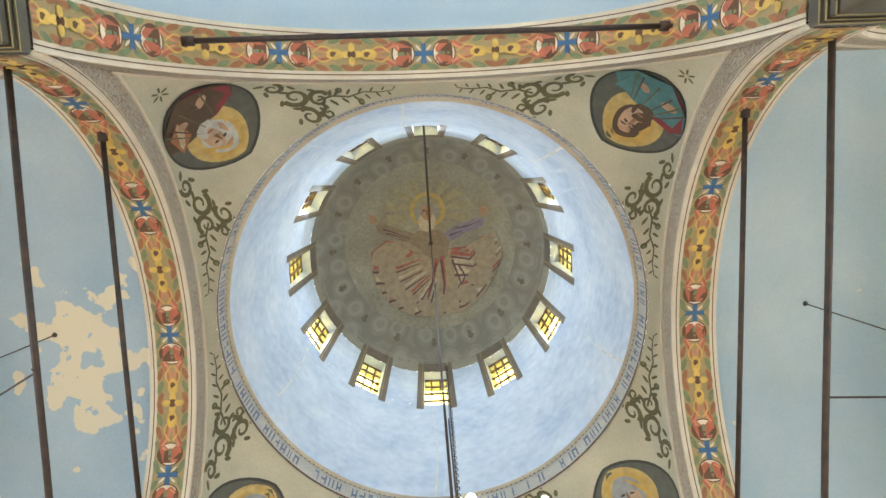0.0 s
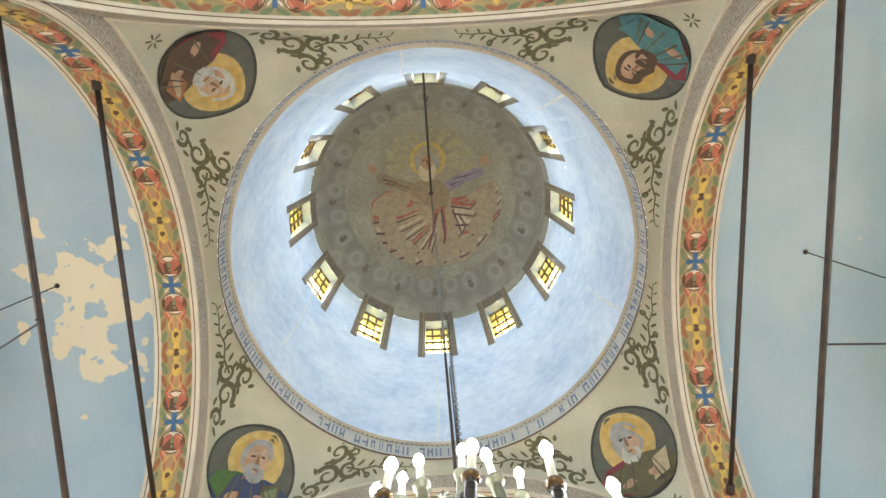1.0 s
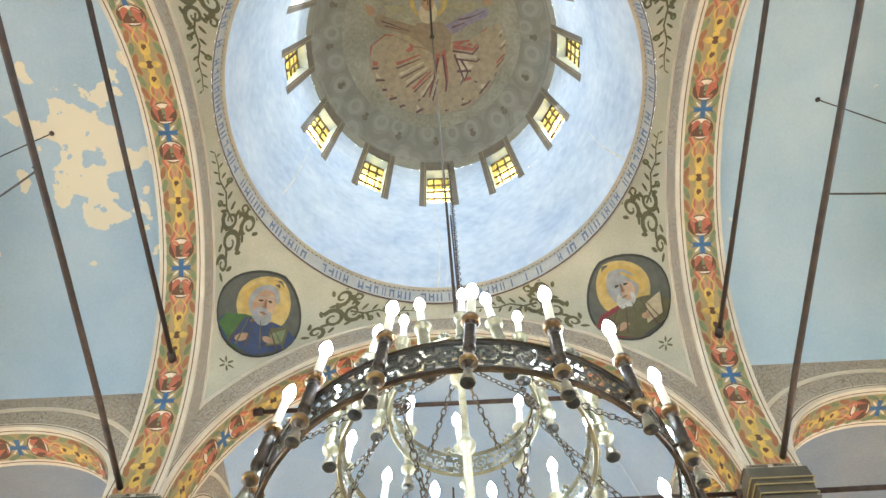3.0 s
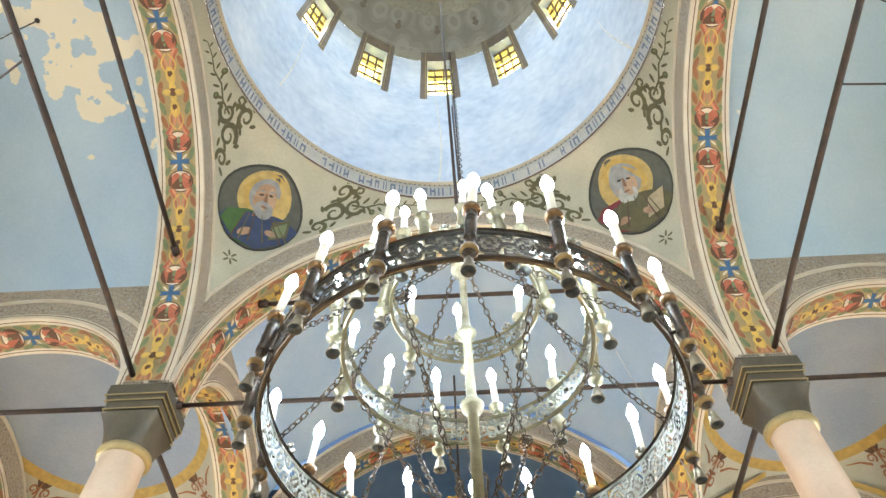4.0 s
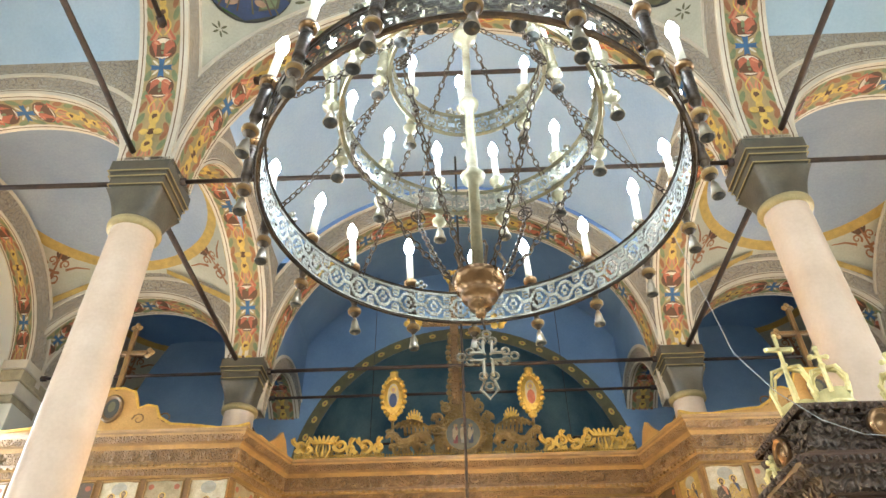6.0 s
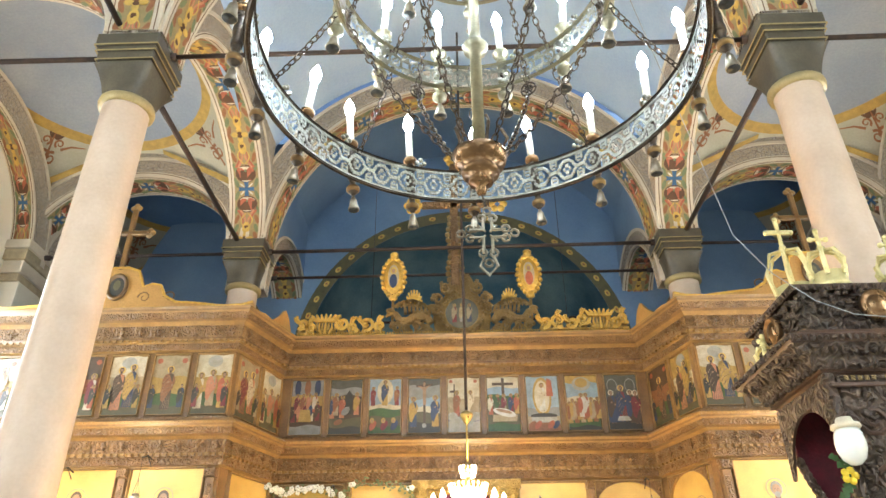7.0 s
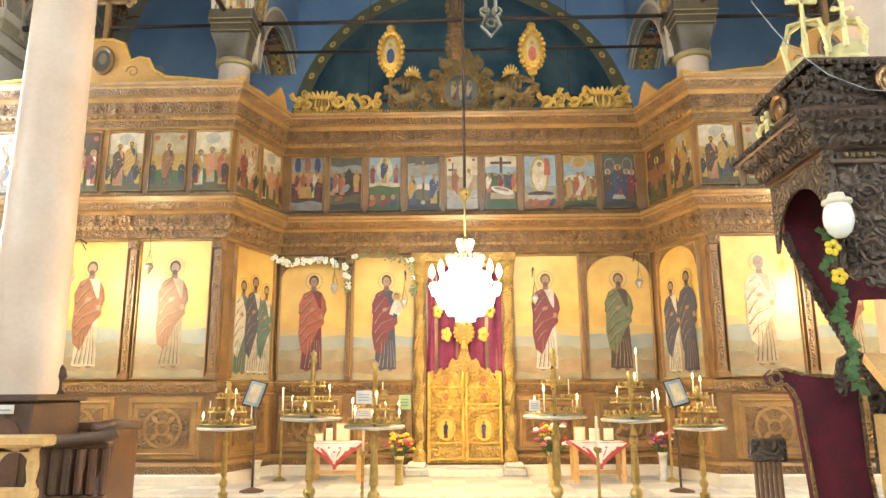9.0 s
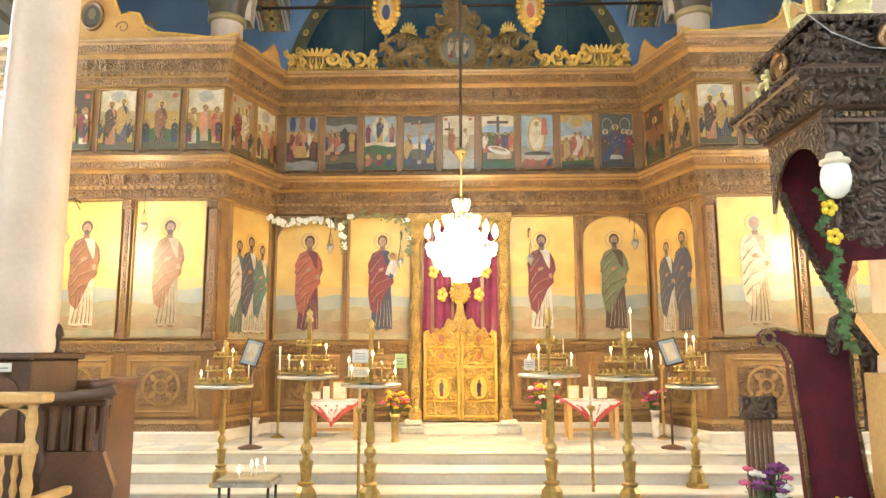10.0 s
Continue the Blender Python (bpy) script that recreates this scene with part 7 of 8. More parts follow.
for dx, dz in ((1, 0), (-1, 0), (0, 1), (0, -1.25)):
    for t in (-0.018, 0.018):
        b.tube([cross_at(dx * 0.015 + (t if dx == 0 else 0), dz * 0.015 + (t if dz == 0 else 0)), cross_at(dx * 0.075 + (t if dx == 0 else 0), dz * 0.075 + (t if dz == 0 else 0))], 0.0055, "filigree", 5)
    for ox, oz in ((0.024, 0), (-0.012, 0.022), (-0.012, -0.022)):
        vx, vz = dx * (0.085 + ox) - (oz if dx == 0 else 0), dz * (0.085 + ox) + (oz if dx != 0 else 0)
        b.tube([cross_at(vx + 0.016 * math.cos(q), vz + 0.016 * math.sin(q)) for q in lin(0, 2 * math.pi, 9)[:-1]], 0.005, "filigree", 4, True)
for q in lin(0, 2 * math.pi, 4)[:-1]:
    b.tube([cross_at(0.012 * math.cos(q + 0.78), 0.012 * math.sin(q + 0.78)), cross_at(0.055 * math.cos(q + 0.78), 0.055 * math.sin(q + 0.78))], 0.0045, "filigree", 4)
b.tube([cross_at(0.02, -0.11), cross_at(0.035, -0.15), cross_at(0.0, -0.19), cross_at(-0.035, -0.15), cross_at(-0.02, -0.11)], 0.006, "filigree", 5)
b.tube([(CX, CY, 2.87), (CX + 0.012, CY, 2.81)], 0.004, "bronze_dark", 5)
part("pendant_cross", b, chand, "pierced pale brass pendant cross")
b = Build()
b.tube([(CX, CY, 4.88), (CX - 0.01, CY, 8.0), (0.02, YC, 17.6)], 0.012, "iron", 6)
b.ball((0.02, YC, 17.55), 0.05, "iron", 8, 6)
b.tube([(CX + 0.03, CY, 4.85), (CX + 0.02, CY, 6.8)], 0.007, "iron", 5)
chain(b, (CX + 0.035, CY, 4.85), (CX + 0.045, CY, 8.2), 0.0, "iron", 0.045, 0.004)
part("hanging_cable", b, chand, "dark suspension cable and chain")
b = Build()
b.tube([(0.02, YC, 17.5), (-0.05, -1.25, 13.1), (-0.10, -3.8, 9.5), (-0.1, -6.9, 5.2)], 0.022, "iron", 6)
solid("hoist_cable", b, "dark hoist cable running from the dome to the west wall", "cable")

# ---- crystal chandelier before the doors ----
crys = thing("crystal_chandelier", "blazing crystal chandelier hanging on a long dark rod", "chandelier")
QX, QY = 0.02, 8.2
b = Build()
b.tube([(QX, QY, 3.85), (QX, QY, 10.3)], 0.018, "iron", 8)
part("rod", b, crys)
b = Build()
b.lathe([(0.012, 3.35), (0.012, 3.8), (0.03, 3.82), (0.075, 3.90), (0.08, 3.93), (0.03, 3.96), (0.012, 3.98)], "brass", (QX, QY, 0), 14)
b.lathe([(0.02, 2.50), (0.05, 2.6), (0.03, 2.7), (0.03, 3.2), (0.06, 3.3), (0.02, 3.36)], "brass", (QX, QY, 0), 12)
for k in range(8):
    a = radians(45 * k)
    b.tube([(QX + r * math.cos(a), QY + r * math.sin(a), z) for r, z in ((0.03, 2.75), (0.18, 2.65), (0.34, 2.72), (0.40, 2.84))], 0.010, "brass", 5)
part("frame", b, crys, "brass arms and stem")
rnd = random.Random(8)
for k in range(8):
    a = radians(45 * k)
    b = Build()
    b.lathe([(0.012, 2.86), (0.03, 2.90), (0.034, 2.94), (0.02, 2.99), (0.001, 3.03)], "crystal_bulb", (QX + 0.40 * math.cos(a), QY + 0.40 * math.sin(a), 0), 10)
    part("bulb", b, crys)
# drops glow by their own emission, imitating the glare of the bulbs on glass
b = Build()
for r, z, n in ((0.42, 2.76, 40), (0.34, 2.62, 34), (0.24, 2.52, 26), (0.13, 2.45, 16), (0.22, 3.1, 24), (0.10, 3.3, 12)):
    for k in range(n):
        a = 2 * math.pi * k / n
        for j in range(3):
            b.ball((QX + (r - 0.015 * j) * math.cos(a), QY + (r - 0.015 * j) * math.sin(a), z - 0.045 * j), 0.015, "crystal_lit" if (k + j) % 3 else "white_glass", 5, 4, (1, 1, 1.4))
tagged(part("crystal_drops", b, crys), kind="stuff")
# added emissive body that fills the chandelier with glare
b = Build()
b.lathe([(0.001, 2.48), (0.16, 2.54), (0.27, 2.68), (0.25, 2.88), (0.12, 3.06), (0.001, 3.1)], "crystal_bulb", (QX, QY, 0), 16)
part("glowing_core", b, crys, "glowing inner lamp cluster")

for sx in (-1, 1):               # the same lamps hang in the aisles
    copy_thing(crys, pose(sx * 4.6, -1.2, 0.05))


# ---- things before the screen ----
def candle(ob, x, y, z, h, lit):
    b = Build()
    b.tube([(x, y, z), (x, y, z + h)], 0.006, "wax", 6)
    c = part("candle", b, ob)
    if lit:
        b = Build()
        b.lathe([(0.001, 0), (0.009, 0.012), (0.007, 0.028), (0.001, 0.055)], "flame", (x, y, z + h), 8)
        part("flame", b, c)


def candle_stand(x, y, z0, tray, top, rad, heavy, seed, label):
    """A brass floor stand: turned stem, wide glass tray, tiers of candle cups and a finial."""
    ob = thing("candle_stand", label, "candle stand", "brass candle stands")
    b = Build()
    k = 1.0 if heavy else 0.6
    H = tray - z0
    prof = [(0.15, 0.0), (0.15, 0.03), (0.11, 0.05), (0.095, 0.15), (0.075, 0.17), (0.06, 0.19), (0.078, 0.20), (0.078, 0.215), (0.045, 0.225), (0.05, 0.26), (0.06, 0.33), (0.066, 0.36), (0.066, 0.375), (0.036, 0.385), (0.034, 0.42),
            (0.052, 0.44), (0.060, 0.465), (0.052, 0.49), (0.030, 0.51), (0.028, 0.53), (0.044, 0.55), (0.040, 0.62), (0.031, 0.80), (0.029, 0.83), (0.044, 0.845), (0.044, 0.875), (0.030, 0.89), (0.033, 0.905), (0.017, 0.97), (0.016, 1.0)]
    b.lathe([(r_ * (0.35 + 0.65 * k), z0 + H * t) for r_, t in prof], "brass", (x, y, 0), 10, smooth=False)
    part("stem", b, ob, "turned brass stem")
    b = Build()
    b.lathe([(0.03, tray - 0.02), (rad, tray), (rad + 0.01, tray + 0.012), (rad + 0.005, tray + 0.03), (rad - 0.02, tray + 0.018), (0.03, tray + 0.012)], "silver", (x, y, 0), 28)
    part("tray", b, ob, "round glass and metal drip tray")
    r = random.Random(seed)
    levels = ((tray + 0.05, rad * 0.86, 22), (tray + 0.17, rad * 0.62, 14), (tray + 0.31, rad * 0.36, 8))
    for z, q, n in levels:
        if z > top - 0.08:
            continue
        b = Build()
        b.lathe([(0.012, z - 0.008), (q + 0.02, z - 0.004), (q + 0.022, z + 0.01), (0.012, z + 0.006)], "brass", (x, y, 0), 24)
        for i in range(n):
            a = 2 * math.pi * i / n + 0.1
            cx, cy = x + q * math.cos(a), y + q * math.sin(a)
            b.lathe([(0.012, z), (0.014, z + 0.035), (0.018, z + 0.05), (0.012, z + 0.05)], "brass", (cx, cy, 0), 7)
            if r.random() < 0.16:
                candle(ob, cx, cy, z + 0.04, r.uniform(0.03, 0.16), r.random() < 0.6)
        part("candle_tier", b, ob, "tier of brass candle cups")
    b = Build()
    b.lathe([(0.014, tray), (0.02, tray + 0.1), (0.014, tray + 0.2), (0.028, tray + 0.3), (0.02, top - 0.14), (0.04, top - 0.11), (0.02, top - 0.07), (0.03, top - 0.04), (0.008, top - 0.01), (0.001, top)], "brass", (x, y, 0), 12)
    part("finial", b, ob)
    return ob


candle_stand(-2.42, 7.25, 0.20, 1.17, 1.66, 0.28, False, 1, "slim brass candle stand with a round drip tray")
candle_stand(-1.45, 6.75, FLOOR, 1.28, 1.94, 0.28, True, 2, "heavy brass candle stand with three tiers of cups")
candle_stand(-0.86, 6.80, FLOOR, 1.20, 1.84, 0.28, True, 7, "heavy brass candle stand with a few lit candles")
candle_stand(0.84, 6.80, FLOOR, 1.29, 1.95, 0.29, True, 4, "heavy brass candle stand with a few lit candles")
candle_stand(1.55, 6.75, FLOOR, 1.26, 1.73, 0.28, True, 15, "heavy brass candle stand with one tall candle")
candle_stand(2.33, 7.25, 0.20, 1.16, 1.60, 0.25, False, 6, "slim brass candle stand with a round drip tray")
for x, y, z0, z1 in ((-2.28, 8.9, 0.47, 1.30), (-0.98, 6.9, FLOOR, 0.98), (1.26, 7.0, FLOOR, 1.0), (2.47, 8.8, 0.47, 1.35)):
    ob = thing("candle_post", "thin twisted brass candle post with a tall white candle", "candle post", "candle posts")
    b = Build()
    n = 30
    b.lathe([(0.09, z0), (0.08, z0 + 0.02), (0.02, z0 + 0.05)] + [(0.013 + 0.005 * (k % 2), z0 + 0.06 + (z1 - z0 - 0.08) * k / n) for k in range(n)] + [(0.045, z1 - 0.01), (0.045, z1), (0.012, z1 + 0.01)], "brass", (x, y, 0), 10)
    part("post", b, ob)
    b = Build()
    b.tube([(x, y, z1), (x, y, z1 + 0.3)], 0.013, "wax", 8)
    part("candle", b, ob)
# lit candle on the right stand
c = thing("lit_candles", "thin lit beeswax candles in brass cups", "candles")
candle(c, 1.60, 6.68, 1.62, 0.26, True)
candle(c, 1.75, 6.6, 1.34, 0.16, True)
candle(c, 0.72, 6.6, 1.34, 0.20, True)
candle(c, 0.64, 6.68, 1.34, 0.10, True)
candle(c, -0.82, 6.6, 1.42, 0.07, True)
candle(c, -1.02, 6.62, 1.26, 0.10, True)
# notices on the stand
for x, z, w, h, m in ((-0.93, 1.43, 0.15, 0.12, "p_white"), (-0.93, 1.30, 0.14, 0.09, "p_cream"), (-0.555, 1.38, 0.105, 0.13, "note_green"), (0.63, 1.36, 0.10, 0.10, "p_white")):
    b = Build()
    b.box(x - w / 2, 6.56, z, x + w / 2, 6.565, z + h, m)
    for j in range(3):
        b.box(x - w * 0.35, 6.557, z + h * (0.25 + 0.2 * j), x + w * 0.3, 6.559, z + h * (0.31 + 0.2 * j), "p_grey")
    solid("paper_notice", b, "small paper notice propped on a candle stand", "notice")


def flowers(name, at, n, spread, height, colours, seed, label, vase=None):
    ob = thing(name, label, "flowers")
    r = random.Random(seed)
    x, y, z = at
    if vase:
        b = Build()
        b.lathe([(0.05, z), (0.05, z + 0.02), (0.04, z + 0.06), (0.05, z + height * 0.5), (0.065, z + height * 0.6), (0.06, z + height * 0.6), (0.03, z + 0.1)], vase, (x, y, 0), 16)
        part("vase", b, ob)
    b, g = Build(), Build()
    for k in range(n):
        a, q = r.uniform(0, 6.28), spread * math.sqrt(r.random())
        p = Vector((x + q * math.cos(a), y + q * math.sin(a) * 0.8, z + height * r.uniform(0.72, 1.05)))
        g.tube([(x, y, z + height * 0.35), p], 0.004, "p_leaf", 4)
        for j in range(2):
            d = Vector((r.uniform(-1, 1), r.uniform(-1, 1), r.uniform(-0.4, 0.4))) * 0.05
            e = Vector((-d.y, d.x, 0.01)) * 0.45
            m = p - Vector((0, 0, 0.05))
            g.poly([m, m + d * 0.5 + e, m + d, m + d * 0.5 - e], "p_leaf")
        col = r.choice(colours)
        for j in range(7):
            t = 6.28 * j / 7
            b.ball(p + Vector((0.022 * math.cos(t), 0.022 * math.sin(t), 0.004 * (j % 2))), 0.019, col, 6, 4, (1, 1, 0.7))
        b.ball(p + Vector((0, 0, 0.012)), 0.016, col, 6, 4)
    part("foliage", g, ob)
    part("blossoms", b, ob)
    return ob


for nm, c in {"f_pink": (0.62, 0.12, 0.22), "f_red": (0.55, 0.03, 0.04), "f_yellow": (0.75, 0.52, 0.03), "f_white": (0.75, 0.74, 0.68), "f_violet": (0.22, 0.05, 0.20)}.items():
    mat(nm, c, tuple(q * 0.75 for q in c), 30.0, 0.7, 0, 0.1, 90, 0.3)
flowers("bouquet", (-0.78, 8.5, 0.47), 26, 0.16, 0.55, ("f_red", "f_yellow", "f_pink", "f_yellow"), 1, "bouquet of red and yellow flowers in a tall vase", "brass")
flowers("bouquet", (0.98, 8.3, 0.47), 34, 0.19, 0.66, ("f_pink", "f_red", "f_white", "f_yellow", "f_pink"), 2, "large mixed bouquet of pink, white and red flowers in wicker", "pine")
flowers("bouquet", (2.40, 8.9, 0.47), 22, 0.15, 0.56, ("f_white", "f_violet", "f_red", "f_pink"), 3, "bouquet of white and violet flowers in a white vase", "p_white")
flowers("bouquet", (1.90, 4.6, FLOOR), 26, 0.14, 0.72, ("f_violet", "f_violet", "f_white", "f_pink"), 4, "purple and white flowers beside the throne", "p_white")
flowers("bouquet", (2.10, 4.0, FLOOR), 26, 0.15, 0.62, ("f_white", "f_white", "f_yellow"), 6, "white flowers beside the throne", "p_white")
b = Build()
b.lathe([(0.055, 0.47), (0.05, 0.5), (0.045, 0.6), (0.065, 0.68), (0.075, 0.70), (0.06, 0.69), (0.03, 0.55)], "p_white", (-2.62, 9.05, 0), 16)
solid("vase", b, "plain white vase standing on the marble", "vase")


def table(x, y, label, books):
    ob = thing("small_table", label, "table")
    b = Build()
    b.box(x - 0.34, y - 0.2, 0.90, x + 0.34, y + 0.2, 0.93, "pine", 0.006)
    part("tabletop", b, ob)
    for sx in (-1, 1):
        for sy in (-1, 1):
            b = Build()
            b.box(x + sx * 0.28 - 0.025, y + sy * 0.15 - 0.025, 0.47, x + sx * 0.28 + 0.025, y + sy * 0.15 + 0.025, 0.90, "pine", 0.004)
            part("leg", b, ob)
    b = Build()
    b.box(x - 0.3, y - 0.02, 0.56, x + 0.3, y + 0.02, 0.60, "pine", 0.004)
    part("stretcher", b, ob)
    cl = thing("tablecloth", "white and red embroidered cloth draped over a small table", "tablecloth")
    b = Build()
    for m, g, d in (("red_cloth", 0.0, 0.0), ("white_cloth", 0.045, 0.004)):
        def fall(u, v, g=g, d=d):
            """Hanging corner of the cloth: u across, v down, gathered in soft folds."""
            half = (0.36 - g) * (1 - v)
            return (x + u * half + 0.02 * v * math.sin(9 * u), y - 0.215 - d - 0.018 * math.sin(11 * u + 2 * v) * v - 0.01, 0.934 - (0.30 - g * 1.5) * v * (1 - 0.12 * abs(u)))
        b.sheet(fall, lin(-1, 1, 18), lin(0, 1, 6), m)
        b.sheet(lambda u, v, g=g, d=d: (x + u * (0.36 - g), y + v * 0.21, 0.934 + d + 0.003 * math.sin(8 * u) * math.sin(5 * v)), lin(-1, 1, 10), lin(-1, 0.95, 6), m)
    for k in range(7):           # printed sprigs
        px, pz = x - 0.20 + 0.066 * k, 0.885 - 0.05 * (k % 2)
        b.poly([(px + q, y - 0.246, pz + w) for q, w in ell(0, 0, 0.016, 0.012, 7)], "red_cloth")
    part("cloth", b, cl)
    for dx, w, h, m in books:
        b = Build()
        b.box(x + dx - w / 2, y + 0.02, 0.94, x + dx + w / 2, y + 0.05, 0.94 + h, m, 0.004)
        b.box(x + dx - w / 2 + 0.012, y + 0.016, 0.952, x + dx + w / 2 - 0.012, y + 0.02, 0.94 + h - 0.012, "p_cream")
        solid("small_icon", b, "small framed card standing on a cloth-covered table", "picture")


table(-1.56, 8.85, "small pine table by the screen", ((0.05, 0.17, 0.22, "pine"), (-0.12, 0.08, 0.16, "p_white"), (-0.25, 0.12, 0.10, "p_sand")))
table(1.60, 8.85, "small pine table by the screen", ((-0.2, 0.14, 0.17, "p_halo"), (-0.02, 0.12, 0.15, "p_white"), (0.15, 0.14, 0.16, "p_green")))
for x, m in ((-2.34, "i_sky"), (2.32, "i_sky")):       # icons leaning on stands
    b = Build()
    mt = Matrix.Translation((x, 7.9, 1.52)) @ pose(0, 0, 0, -18, 14 if x < 0 else -14, 0)
    for (w, h, y, mm) in ((0.10, 0.15, 0.0, "iron"), (0.085, 0.135, -0.012, m), (0.055, 0.10, -0.016, "i_cream")):
        b.faces([mt @ Vector(p) for p in ((-w, y, -h), (w, y, -h), (w, y, h), (-w, y, h), (-w, y + 0.02, -h), (w, y + 0.02, -h), (w, y + 0.02, h), (-w, y + 0.02, h))], [(0, 1, 2, 3), (4, 7, 6, 5), (0, 4, 5, 1), (1, 5, 6, 2), (2, 6, 7, 3), (3, 7, 4, 0)], mm)
    b.tube([(x, 7.97, 0.47), (x, 7.97, 1.5)], 0.014, "dark_wood", 6)
    b.lathe([(0.14, 0.47), (0.13, 0.49), (0.02, 0.52)], "dark_wood", (x, 7.95, 0), 14)
    solid("icon_on_stand", b, "small dark framed icon leaning on a thin wooden stand", "icon")
# low tray of votive candles
ob = thing("candle_tray", "low grey metal sand tray with lit votive candles", "candle tray")
b = Build()
b.box(-1.95, 5.75, 0.50, -1.52, 6.05, 0.53, "p_sand", 0.006)
b.box(-1.97, 5.73, 0.47, -1.50, 6.07, 0.50, "silver", 0.006)
part("tray", b, ob)
for x, y in ((-1.93, 5.78), (-1.54, 5.78), (-1.93, 6.02), (-1.54, 6.02)):
    b = Build()
    b.tube([(x, y, FLOOR), (x, y, 0.48)], 0.012, "iron", 6)
    part("leg", b, ob)
for x, y, h in ((-1.80, 5.85, 0.04), (-1.72, 5.92, 0.07), (-1.66, 5.86, 0.09), (-1.62, 5.95, 0.09)):
    candle(ob, x, y, 0.53, h, True)


# hanging oil lamps on brackets
def oil_lamp(x, y, z, hang, label):
    ob = thing("oil_lamp", label, "oil lamp", "hanging oil lamps")
    b = Build()
    b.tube([(x, y + 0.30, z + hang + 0.02), (x, y + 0.15, z + hang + 0.05), (x, y, z + hang)], 0.009, "bronze_dark", 5)
    b.tube([(x, y + 0.28, z + hang - 0.06), (x, y + 0.2, z + hang + 0.0), (x, y + 0.12, z + hang + 0.05)], 0.006, "bronze_dark", 5)
    part("bracket", b, ob)
    b = Build()
    for k in range(3):
        a = 2.094 * k
        b.tube([(x, y, z + hang), (x, y, z + 0.22), (x + 0.05 * math.cos(a), y + 0.05 * math.sin(a), z + 0.02)], 0.003, "bronze_dark", 4)
    part("chains", b, ob)
    b = Build()
    b.lathe([(0.005, z - 0.09), (0.012, z - 0.07), (0.03, z - 0.04), (0.052, z), (0.055, z + 0.015), (0.04, z + 0.02), (0.035, z + 0.05)], "silver", (x, y, 0), 14)
    part("bowl", b, ob)


for x, y, z in ((-3.80, 8.2, 3.02), (-4.75, 8.2, 2.9), (4.0, 8.2, 3.02), (-1.75, 9.3, 2.92), (-0.80, 9.3, 2.72), (0.95, 9.3, 2.75), (2.35, 9.3, 2.95)):
    oil_lamp(x, y, z, 0.46 if abs(x) > 3 else 0.40, "small silver oil lamp hanging on chains from a bracket")
# garland over two icons
b, w = Build(), Build()
rnd = random.Random(21)
line = [(-2.62, 3.36), (-2.45, 3.28), (-2.2, 3.33), (-1.85, 3.32), (-1.62, 3.22), (-1.58, 2.85), (-1.60, 3.3), (-1.3, 3.42), (-1.0, 3.36), (-0.72, 3.30), (-0.66, 3.0), (-0.72, 2.82)]
for i in range(len(line) - 1):
    for k in range(26):
        t = rnd.random()
        p = Vector((line[i][0] + (line[i + 1][0] - line[i][0]) * t + rnd.uniform(-0.03, 0.03), 9.44 + rnd.uniform(-0.03, 0.03), line[i][1] + (line[i + 1][1] - line[i][1]) * t + rnd.uniform(-0.04, 0.04)))
        d = Vector((rnd.uniform(-1, 1), rnd.uniform(-0.5, 0.3), rnd.uniform(-1, 1))).normalized() * 0.05
        e = d.cross(Vector((0, 1, 0))) * 0.35
        b.poly([p, p + d * 0.5 + e, p + d, p + d * 0.5 - e], "p_green")
        if rnd.random() < (0.35 if i < 5 else 0.06):
            for j in range(5):
                a = 6.28 * j / 5
                w.ball(p + Vector((0.02 * math.cos(a), -0.02, 0.02 * math.sin(a))), 0.017, "f_white", 6, 4)
g = thing("garland", "leafy garland with white blossoms draped over two icons", "garland")
part("leaves", b, g)
part("blossoms", w, g)


# ---- bishop's throne by the south column ----
throne = thing("bishop_throne", "dark carved bishop's throne with crowned canopy and red velvet", "throne")
TX, TY = 3.04, 4.72          # middle of the canopy
HALF = [(-0.80, 0.30), (-0.80, -0.48), (0.62, -0.48), (0.72, 0.30)]


def tier(b, z0, g0, z1, g1, m):
    p = [(TX + x * g0, TY + y * g0, z0) for x, y in HALF]
    q = [(TX + x * g1, TY + y * g1, z1) for x, y in HALF]
    for i in range(len(p)):
        j = (i + 1) % len(p)
        b.poly([p[i], p[j], q[j], q[i]], m)


b = Build()
for z0, g0, z1, g1, m in ((2.98, 0.98, 3.02, 1.04, "dark_wood"), (3.02, 1.04, 3.06, 1.10, "dark_carved"), (3.06, 1.10, 3.10, 1.12, "dark_carved"), (3.10, 1.12, 3.16, 1.26, "dark_carved"), (3.16, 1.26, 3.21, 1.30, "dark_wood"), (3.21, 1.30, 3.24, 1.20, "dark_wood"),
                          (3.24, 1.20, 3.27, 1.12, "dark_wood"), (3.27, 1.05, 3.56, 0.98, "dark_carved"), (3.56, 1.08, 3.60, 1.10, "dark_wood"), (3.60, 1.10, 3.62, 1.0, "dark_wood")):
    tier(b, z0, g0, z1, g1, m)
b.poly([(TX + x, TY + y, 3.62) for x, y in HALF], "dark_wood")
b.poly([(TX + x * 1.05, TY + y * 1.05, 3.0) for x, y in HALF][::-1], "dark_wood")
part("canopy", b, throne, "stepped dark wood canopy with carved crest")
b = Build()
rnd = random.Random(3)
